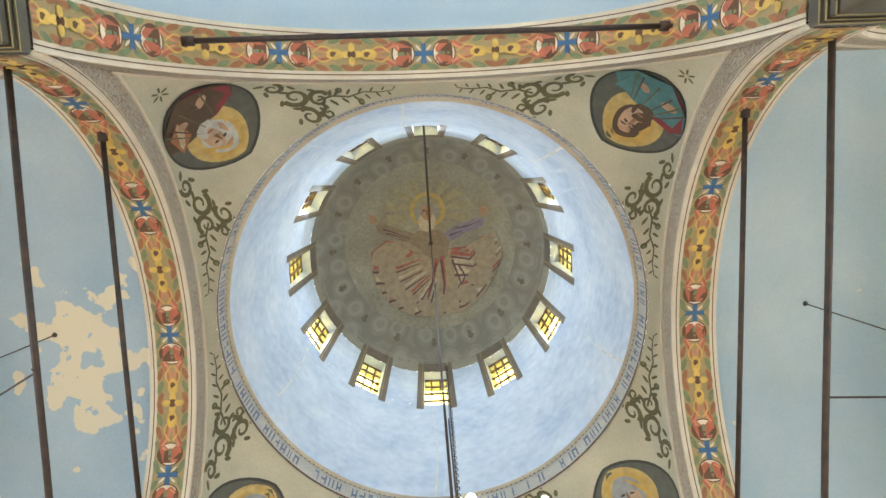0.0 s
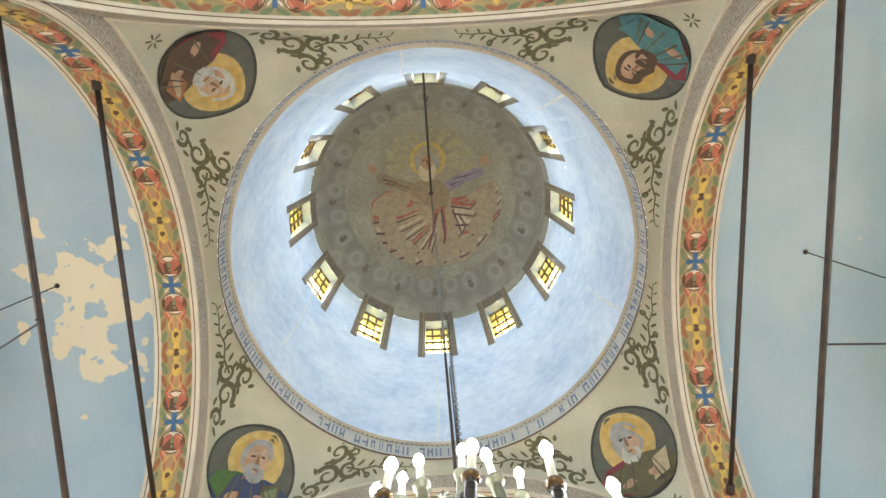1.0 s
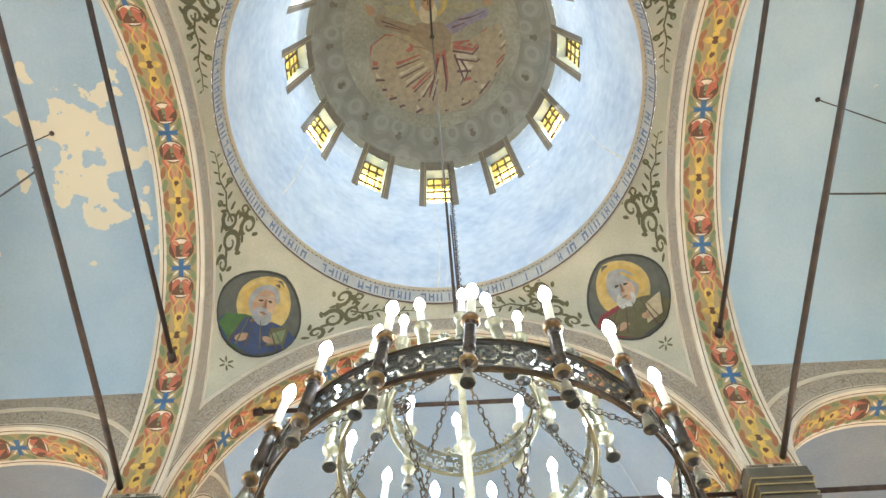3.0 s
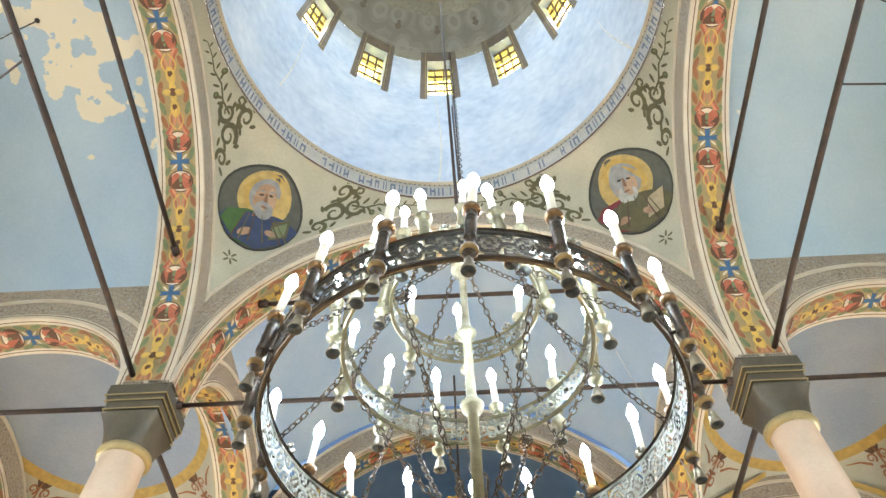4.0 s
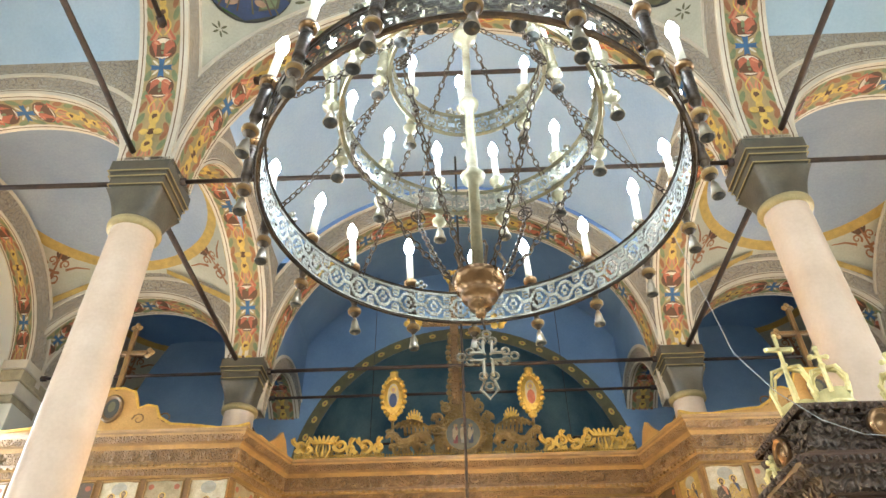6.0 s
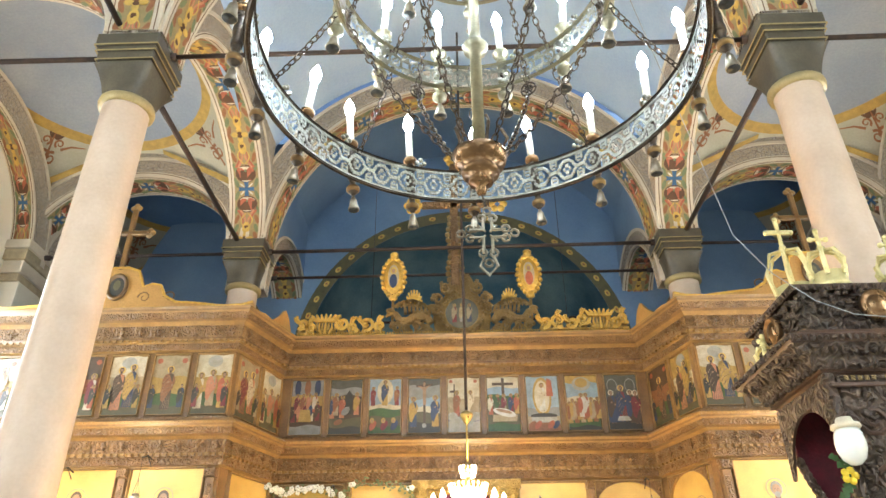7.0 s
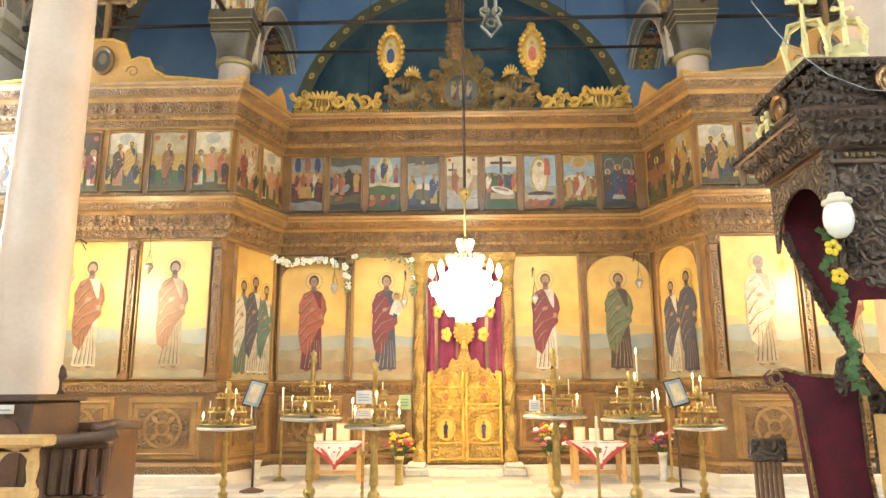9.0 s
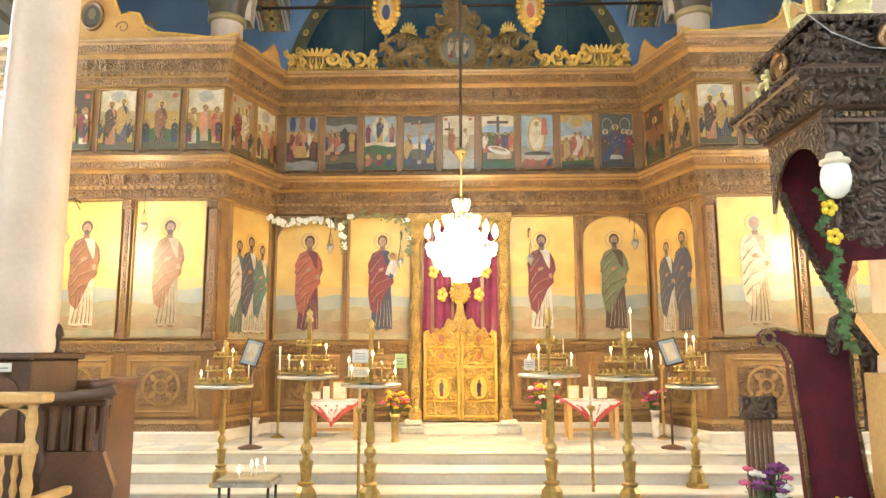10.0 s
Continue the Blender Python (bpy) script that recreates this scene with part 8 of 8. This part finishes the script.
for i in range(3):
    p, q = HALF[i], HALF[i + 1]
    L = math.hypot(q[0] - p[0], q[1] - p[1])
    for k in range(int(L / 0.045)):
        t = (k + 0.5) / int(L / 0.045)
        for z in (3.33, 3.40, 3.47, 3.53):
            b.ball((TX + (p[0] + (q[0] - p[0]) * t) * 1.04, TY + (p[1] + (q[1] - p[1]) * t) * 1.04, z + rnd.uniform(-0.02, 0.02)), rnd.uniform(0.018, 0.034), "dark_carved", 6, 4)
for x, y in ((-0.80, -0.1), (-0.35, -0.48), (0.25, -0.48)):
    b.lathe([(0.001, -0.055), (0.06, -0.04), (0.085, -0.025), (0.09, -0.05), (0.11, -0.04), (0.11, 0.0)], "copper", (TX + x * 1.06, TY + y * 1.1, 3.43), 18, axis="y" if y < -0.3 else "x")
part("crest_carving", b, throne, "knotted foliage carving with round bosses")
b = Build()
for i in range(3):
    p, q = HALF[i], HALF[i + 1]
    for g, z, step, rr in ((1.07, 3.04, 0.05, 0.020), (1.19, 3.125, 0.06, 0.026), (1.30, 3.185, 0.045, 0.017), (1.09, 3.58, 0.05, 0.018)):
        n = int(math.hypot(q[0] - p[0], q[1] - p[1]) * g / step)
        for k in range(n):
            t = (k + 0.5) / n
            b.ball((TX + (p[0] + (q[0] - p[0]) * t) * g, TY + (p[1] + (q[1] - p[1]) * t) * g, z), rr * rnd.uniform(0.85, 1.15), "dark_carved", 6, 4, (1, 1, 1.25))
tagged(part("cornice_beads", b, throne, "rows of carved beads and leaves"), kind="stuff")
b = Build()                      # carved fascia with arches on the two open sides, lettered frieze bars


def fascia(p, q, zt, zb, arch_h):
    n = 26
    for i in range(n):
        t0, t1 = i / n, (i + 1) / n

        def low(t):
            u = abs(2 * t - 1)
            return zb + arch_h * math.sqrt(max(0, 1 - min(1, (u / 0.86)) ** 2)) if u < 0.86 else zb
        pts = [(TX + p[0] + (q[0] - p[0]) * t, TY + p[1] + (q[1] - p[1]) * t) for t in (t0, t1)]
        b.poly([(*pts[0], low(t0)), (*pts[1], low(t1)), (*pts[1], zt), (*pts[0], zt)], "dark_carved")
        m = [(x + 0.03, y + 0.03) for x, y in pts]
        b.poly([(*pts[0], low(t0)), (*pts[1], low(t1)), (*m[1], low(t1)), (*m[0], low(t0))], "dark_wood")


fascia(HALF[1], HALF[0], 2.98, 2.50, 0.36)
part("fascia", b, throne, "pierced carved arch under the canopy")
b = Build()
b.box(TX - 0.74, TY - 0.50, 2.20, TX + 0.66, TY - 0.46, 2.98, "dark_carved", 0.006)
for k in range(230):
    x, z = rnd.uniform(-0.72, 0.62), rnd.uniform(2.16, 2.9)
    b.ball((TX + x, TY - 0.50, z), rnd.uniform(0.018, 0.045), "dark_carved", 7, 5, (1, 0.6, 1))
for k in range(10):
    x, z = TX - 0.6 + 0.25 * (k % 5), 2.36 + 0.34 * (k // 5)
    b.tube([(u, TY - 0.505, v) for u, v in spiral(x, z, 0.10, 1.4 if k % 2 else -1.4, 40 * k, 12)], 0.016, "dark_wood", 5)
b.box(TX - 0.80, TY - 0.525, 2.90, TX + 0.66, TY - 0.49, 2.93, "dark_wood", 0.006)
part("carved_panel", b, throne, "side panel of knotted carved foliage")
for k in range(32):
    x = TX - 0.70 + 0.042 * k
    if k % 6 != 5:
        b = Build()
        b.box(x, TY - 0.512, 2.945, x + 0.026, TY - 0.504, 2.975, "gold_dull", 0.002)
        part("letter", b, throne)
b = Build()
for i, (x, y) in enumerate(HALF):
    if i == 1:
        b.box(TX + x - 0.02, TY + y - 0.02, 2.25, TX + x + 0.05, TY + y + 0.06, 3.0, "dark_carved", 0.01)
part("corner_post", b, throne)
b = Build()
flat_board(b, lambda x, z, d=0: (x, TY + 0.34 - d, z), [(TX - 0.72, 2.98), (TX - 0.72, 2.62), (TX - 0.60, 2.36), (TX - 0.45, 2.02), (TX - 0.36, 1.84), (TX - 0.26, 2.16), (TX + 0.6, 2.20), (TX + 0.6, 2.98)], "velvet", 0.03)
part("velvet_lining", b, throne, "dark red velvet lining")
b = Build()
for k in range(22):              # ragged carved edge
    t = k / 21
    b.ball((TX - 0.72 + 0.42 * t ** 1.15, TY + 0.30, 2.62 - 0.92 * t), 0.034, "dark_carved", 7, 5, (1, 1, 1.2))
part("ragged_edge", b, throne)


def crown(x, y, z, r, h):
    b = Build()
    b.lathe([(r, z), (r, z + 0.03), (r * 0.9, z + 0.035), (r * 0.9, z + h * 0.28)], "pale_gilt", (x, y, 0), 12)
    for k in range(6):
        a = 6.28 * k / 6
        b.tube([(x + r * q * math.cos(a), y + r * q * math.sin(a), z + v * h) for q, v in ((0.92, 0.2), (1.12, 0.45), (0.75, 0.68), (0.12, 0.72))], 0.017, "pale_gilt", 5)
        b.ball((x + r * math.cos(a), y + r * math.sin(a), z + h * 0.3), 0.02, "pale_gilt", 6, 4)
    zt = z + h * 0.72
    b.ball((x, y, zt + 0.02), 0.03, "pale_gilt", 8, 6)
    s = h * 0.24
    b.box(x - 0.014, y - 0.01, zt, x + 0.014, y + 0.01, zt + s * 1.6, "pale_gilt", 0.004)
    b.box(x - s * 0.5, y - 0.01, zt + s * 0.85, x + s * 0.5, y + 0.01, zt + s * 1.08, "pale_gilt", 0.004)
    for dx, dz in ((-s * 0.55, s * 0.96), (s * 0.55, s * 0.96), (0, s * 1.65)):
        b.ball((x + dx, y, zt + dz), 0.022, "pale_gilt", 6, 4)
    part("crown", b, throne, "pale gilt open crown with a cross")


crown(TX - 0.58, TY + 0.0, 3.62, 0.15, 0.72)
crown(TX - 0.52, TY - 0.38, 3.62, 0.12, 0.42)
crown(TX - 0.05, TY - 0.38, 3.62, 0.12, 0.36)
crown(TX - 0.86, TY + 0.10, 3.24, 0.07, 0.22)
# seat
b = Build()
SX, SY = 2.26, 4.62
outl = [(SX - 0.14, 0.55), (SX - 0.16, 0.95), (SX - 0.19, 1.30), (SX - 0.20, 1.46), (SX - 0.235, 1.54), (SX - 0.27, 1.575), (SX - 0.33, 1.56), (SX - 0.365, 1.585), (SX - 0.37, 1.63), (SX - 0.33, 1.665), (SX - 0.26, 1.665), (SX - 0.16, 1.635), (SX + 0.0, 1.62), (SX + 0.12, 1.63), (SX + 0.17, 1.66),
        (SX + 0.18, 1.40), (SX + 0.18, 1.10), (SX + 0.21, 0.80), (SX + 0.25, 0.55)]
flat_board(b, lambda x, z, d=0: (x, SY - d, z), outl, "velvet", 0.08)
part("seat_back", b, throne, "dark red velvet seat back")
b = Build()
b.tube([(x, SY - 0.085, z) for x, z in outl], 0.012, "gold_dull", 6)
b.tube([(SX - 0.325 + 0.035 * math.cos(t), SY - 0.085, 1.61 + 0.035 * math.sin(t)) for t in lin(0, 6, 12)], 0.012, "gold_dull", 6)
part("gilt_cord", b, throne, "gilt cord along the velvet edge")
b = Build()
wing = [(SX + 0.02, 1.62), (SX + 0.02, 1.52), (SX + 0.06, 1.50), (SX + 0.09, 1.60), (SX + 0.15, 1.67), (SX + 0.21, 1.60), (SX + 0.22, 1.30), (SX + 0.21, 1.05), (SX + 0.26, 1.05), (SX + 0.28, 1.30), (SX + 0.30, 1.50), (SX + 0.44, 1.52), (SX + 0.46, 1.62), (SX + 0.30, 1.74), (SX + 0.14, 1.775), (SX + 0.05, 1.73)]
flat_board(b, lambda x, z, d=0: (x, SY - 0.10 - d, z), wing, "dark_carved", 0.05)
for k in range(7):
    t = k / 6
    b.ball((SX + 0.10 + 0.32 * t, SY - 0.155, 1.745 - 0.16 * t * t), 0.024, "dark_carved", 7, 5, (1, 0.6, 1))
b.tube([(SX + 0.13 + 0.045 * math.cos(t) * (1 - t / 14), SY - 0.155, 1.69 + 0.045 * math.sin(t) * (1 - t / 14)) for t in lin(0, 10, 24)], 0.010, "gold_dull", 6)
part("seat_wing", b, throne, "carved scrolled wing of the seat with gilt edge")
b = Build()
b.box(SX - 0.26, SY - 0.55, 0.50, SX + 0.28, SY, 0.60, "velvet", 0.03)
b.box(SX - 0.28, SY - 0.56, FLOOR, SX + 0.30, SY - 0.02, 0.50, "dark_wood", 0.012)
part("seat", b, throne, "red velvet seat on a dark base")
b = Build()
for k in range(6):
    b.box(SX - 0.46 + 0.03 * k, SY + 0.02, 0.5, SX - 0.445 + 0.03 * k, SY + 0.06, 1.1, "red_wood", 0.004)
b.box(SX - 0.48, SY, 1.1, SX - 0.26, SY + 0.08, 1.24, "dark_carved", 0.01)
b.box(SX - 0.48, SY, FLOOR, SX - 0.26, SY + 0.08, 0.5, "dark_wood", 0.01)
part("side_grille", b, throne, "slatted wooden side")
# globe lamp, cable and vine on the throne
gl = thing("globe_lamp", "white opal glass lamp on a carved bracket", "lamp")
b = Build()
b.lathe([(0.001, 2.415), (0.03, 2.42), (0.062, 2.45), (0.082, 2.50), (0.085, 2.545), (0.078, 2.59), (0.068, 2.62)], "white_glass", (2.22, 4.14, 0), 26)
part("globe", b, gl, "opal glass bowl")
b = Build()
b.lathe([(0.070, 2.62), (0.084, 2.63), (0.080, 2.65), (0.055, 2.655), (0.042, 2.69), (0.001, 2.695)], "p_cream", (2.22, 4.14, 0), 22)
b.tube([(2.22, 4.14, 2.69), (2.26, 4.17, 2.73), (2.34, 4.22, 2.70)], 0.014, "dark_wood", 6)
part("holder", b, gl)
b = Build()
b.tube([(1.92, 4.30, 4.05), (2.06, 4.18, 3.68), (2.22, 4.06, 3.42), (2.42, 4.02, 3.30), (2.8, 4.02, 3.26), (3.4, 4.2, 3.5)], 0.0035, "p_grey", 6)
b.tube([(1.92, 4.30, 4.05), (1.2, 3.6, 6.2), (0.8, 3.2, 7.0)], 0.003, "p_grey", 5)
solid("lamp_cable", b, "thin grey cable drooping across the canopy", "cable")
b, w = Build(), Build()
rnd = random.Random(13)
for k in range(60):
    t = k / 60
    p = Vector((2.15 + 0.10 * t + 0.03 * math.sin(t * 20), 4.20, 2.48 - 0.95 * t))
    for j in range(2):
        d = Vector((rnd.uniform(-1, 1), rnd.uniform(-0.6, 0.1), rnd.uniform(-1, 0.4))).normalized() * rnd.uniform(0.035, 0.065)
        e = d.cross(Vector((0, 1, 0))) * 0.42
        b.poly([p, p + d * 0.35 + e, p + d, p + d * 0.35 - e], "p_leaf")
b.tube([(2.15 + 0.10 * t + 0.03 * math.sin(t * 20), 4.205, 2.48 - 0.95 * t) for t in lin(0, 1, 24)], 0.006, "p_leaf", 5)
for t in (0.12, 0.3):
    for j in range(5):
        a = 6.28 * j / 5
        w.ball((2.17 + 0.10 * t + 0.03 * math.cos(a), 4.17, 2.48 - 0.95 * t + 0.03 * math.sin(a)), 0.024, "f_yellow", 6, 4, (1, 0.5, 1))
v = thing("vine", "artificial ivy with yellow blossoms trailing down the throne", "vine")
part("leaves", b, v)
part("blossoms", w, v)

# pine lectern beside the throne
lec = thing("lectern", "light pine lectern with a sloping top", "lectern")
b = Build()
b.box(2.40, 3.95, FLOOR, 2.93, 4.02, 1.45, "pine", 0.008)
part("front_panel", b, lec)
b = Build()
b.faces([(2.36, 3.90, 1.40), (2.96, 3.90, 1.40), (2.96, 4.30, 1.75), (2.36, 4.30, 1.75), (2.36, 3.92, 1.34), (2.96, 3.92, 1.34), (2.96, 4.33, 1.70), (2.36, 4.33, 1.70)], [(0, 1, 2, 3), (4, 7, 6, 5), (0, 4, 5, 1), (1, 5, 6, 2), (2, 6, 7, 3), (3, 7, 4, 0)], "pine")
part("top", b, lec)
for x in (2.40, 2.88):
    b = Build()
    b.box(x, 4.0, FLOOR, x + 0.05, 4.36, 1.40, "pine", 0.008)
    part("side_panel", b, lec)
# framed icon on the column behind the throne
b = Build()
b.box(3.05, 5.00, 1.75, 3.6, 5.05, 2.75, "oak_gilt", 0.015)
b.box(3.09, 4.99, 1.79, 3.56, 5.0, 2.71, "icon_gold")
solid("column_icon", b, "gold-ground icon fixed to the column", "icon")


# ---- choir stalls by the north column ----
def stall(x, y, w, m, label, top=1.28):
    ob = thing("choir_stall", label, "choir stall", "choir stalls")
    for s in (0, 1):
        b = Build()
        xx = x + s * w
        o = [(y - 0.28, FLOOR), (y + 0.30, FLOOR), (y + 0.30, top), (y - 0.05, top), (y - 0.10, top - 0.25), (y - 0.20, top - 0.36), (y - 0.28, top - 0.52), (y - 0.22, top - 0.62)]
        flat_board(b, lambda q, z, d=0: (xx + d, q, z), o, m, 0.045)
        part("side_board", b, ob)
    b = Build()
    b.box(x, y + 0.26, FLOOR, x + w, y + 0.30, top - 0.32, m, 0.006)
    for k in range(6):
        xx = x + 0.05 + (w - 0.1) * k / 5
        b.lathe([(0.012, top - 0.32), (0.02, top - 0.24), (0.013, top - 0.17), (0.02, top - 0.10), (0.012, top - 0.04)], m, (xx, y + 0.28, 0), 8)
    part("back", b, ob, "back with turned spindles")
    b = Build()
    b.tube([(x - 0.02, y - 0.30, top), (x - 0.02, y - 0.1, top + 0.02), (x - 0.02, y + 0.30, top)], 0.035, m, 8)
    part("armrest", b, ob)
    b = Build()
    b.tube([(x + w + 0.04, y - 0.34, top), (x + w + 0.04, y - 0.1, top + 0.02), (x + w + 0.04, y + 0.30, top)], 0.035, m, 8)
    part("armrest", b, ob)
    b = Build()
    b.box(x - 0.02, y + 0.24, top - 0.05, x + w + 0.04, y + 0.33, top + 0.02, m, 0.01)
    for k in range(4):
        xx = x + w * (0.15 + 0.23 * k)
        b.box(xx - 0.028, y + 0.22, 0.75, xx + 0.028, y + 0.262, top - 0.06, m, 0.012)
    part("top_rail", b, ob)
    b = Build()
    b.box(x + 0.04, y - 0.18, 0.50, x + w, y + 0.26, 0.54, m, 0.008)
    part("seat", b, ob)


stall(-3.16, 5.28, 0.56, "red_wood", "dark red-brown choir stall with a slatted back", 1.30)
slat = thing("choir_stall", "dark red-brown choir stall with slatted sides and scrolled arms", "choir stall", "choir stalls")
b = Build()
flat_board(b, lambda x, z, d=0: (x, 4.78 - d, z), [(-2.86, FLOOR), (-2.34, FLOOR), (-2.30, 0.5), (-2.27, 0.66), (-2.32, 0.78), (-2.36, 0.88), (-2.86, 0.88)], "red_wood", 0.05)
part("lower_panel", b, slat)
for k in range(6):
    x = -2.80 + 0.085 * k
    b = Build()
    b.box(x - 0.024, 4.73, 0.88, x + 0.024, 4.78, 1.20, "dark_wood" if k < 3 else "red_wood", 0.014)
    part("slat", b, slat)
b = Build()
b.tube([(-2.90, 4.70, 1.22), (-2.6, 4.68, 1.235), (-2.36, 4.66, 1.26), (-2.27, 4.66, 1.29)], 0.04, "dark_wood", 10)
b.box(-2.88, 4.70, 1.18, -2.34, 4.80, 1.22, "dark_wood", 0.01)
part("armrest", b, slat, "worn rounded armrest")
b = Build()
b.tube([(-2.70, 4.60, 0.62), (-2.66, 4.50, 0.72), (-2.60, 4.46, 0.86), (-2.66, 4.50, 1.0), (-2.70, 4.56, 1.15)], 0.03, "dark_wood", 8)
b.box(-2.88, 4.40, 0.52, -2.40, 4.74, 0.56, "red_wood", 0.01)
part("seat", b, slat)
bench = thing("pine_bench", "light pine bench end with arched openings and turned spindles", "bench")
for x in (-2.40, -3.10):
    b = Build()
    b.lathe([(0.035, FLOOR), (0.035, 0.68), (0.022, 0.72), (0.034, 0.80), (0.022, 0.86), (0.036, 0.95), (0.036, 1.02), (0.022, 1.06), (0.034, 1.14), (0.024, 1.22), (0.036, 1.26)], "pine", (x, 4.0, 0), 14)
    part("post", b, bench)
for z0, z1, d in ((1.25, 1.31, 0.06), (0.97, 1.03, 0.03), (0.67, 0.73, 0.03), (0.2, 0.28, 0.03)):
    b = Build()
    b.box(-3.2, 4.0 - d, z0, -2.36 + (0.05 if d > 0.05 else 0), 4.0 + d, z1, "pine", 0.012)
    part("rail", b, bench)
for k in range(3):
    c = -2.96 + 0.23 * k
    b = Build()
    for q in (-1, 1):
        b.poly([(c + q * 0.115, 3.985, 1.25)] + [(c + q * 0.085 * math.cos(t), 3.985, 1.13 + 0.09 * math.sin(t)) for t in lin(math.pi / 2, 0, 8)] + [(c + q * 0.085, 3.985, 1.03), (c + q * 0.115, 3.985, 1.03)], "pine")
    b.box(c - 0.115, 3.985, 1.22, c + 0.115, 4.01, 1.25, "pine")
    part("arched_panel", b, bench)
for k in range(8):
    b = Build()
    b.lathe([(0.012, 0.73), (0.022, 0.78), (0.012, 0.83), (0.022, 0.88), (0.012, 0.93), (0.014, 0.97)], "pine", (-3.02 + 0.078 * k, 4.0, 0), 9)
    part("spindle", b, bench)
for x in (-2.40, -3.10):
    b = Build()
    b.box(x - 0.03, 4.0, 0.68, x + 0.03, 4.42, 0.73, "pine", 0.008)
    part("arm_bracket", b, bench)
cab = thing("wooden_cabinet", "dark wooden cabinet built round the foot of the column", "cabinet")
b = Build()
b.box(-3.66, 4.88, FLOOR, -2.98, 5.5, 1.48, "dark_wood", 0.012)
part("body", b, cab)
b = Build()
b.box(-3.70, 4.84, 1.48, -2.94, 5.52, 1.53, "dark_wood", 0.012)
part("top", b, cab)
for c in (-3.40, -3.14):
    b = Build()
    o = [(c - 0.11, 0.9), (c + 0.11, 0.9)] + ell(c, 1.22, 0.11, 0.14, 12, 0, 0, 180)
    flat_board(b, lambda x, z, d=0: (x, 4.878 - d, z), o, "red_wood", 0.012)
    part("arched_panel", b, cab, "arched inlay panel")
b = Build()
b.box(-3.22, 4.83, 1.40, -3.08, 4.835, 1.46, "p_white")
b.box(-3.20, 4.826, 1.42, -3.10, 4.829, 1.43, "p_grey")
solid("label_card", b, "small white card pinned to the dark cabinet", "card")
b = Build()
b.lathe([(0.05, 1.53), (0.02, 1.56), (0.015, 1.62), (0.045, 1.66), (0.03, 1.72), (0.001, 1.75)], "iron", (-3.05, 5.3, 0), 12)
solid("small_censer", b, "small dark metal finial standing on the cabinet", "ornament")
b = Build()
b.box(1.9, 5.6, FLOOR, 2.9, 6.8, FLOOR + 0.012, "red_cloth")
b.box(2.0, 5.7, FLOOR + 0.012, 2.8, 6.7, FLOOR + 0.017, "velvet")
solid("carpet", b, "red patterned carpet on the marble floor", "carpet")

# ---- marble slabs of the platform ----
slab_me = {}
for i in range(22):
    for j in range(4):
        m = "marble_grey" if (i + j) % 2 else "marble"
        if m not in slab_me:
            s = Build()
            s.box(-0.195, -0.195, 0, 0.195, 0.195, 0.006, m, 0.003)
            slab_me[m] = s.mesh("slab")
        o = new("slab", slab_me[m])
        o.parent = steps
        o.location = (-4.2 + 0.4 * i, 7.98 + 0.4 * j, 0.47)
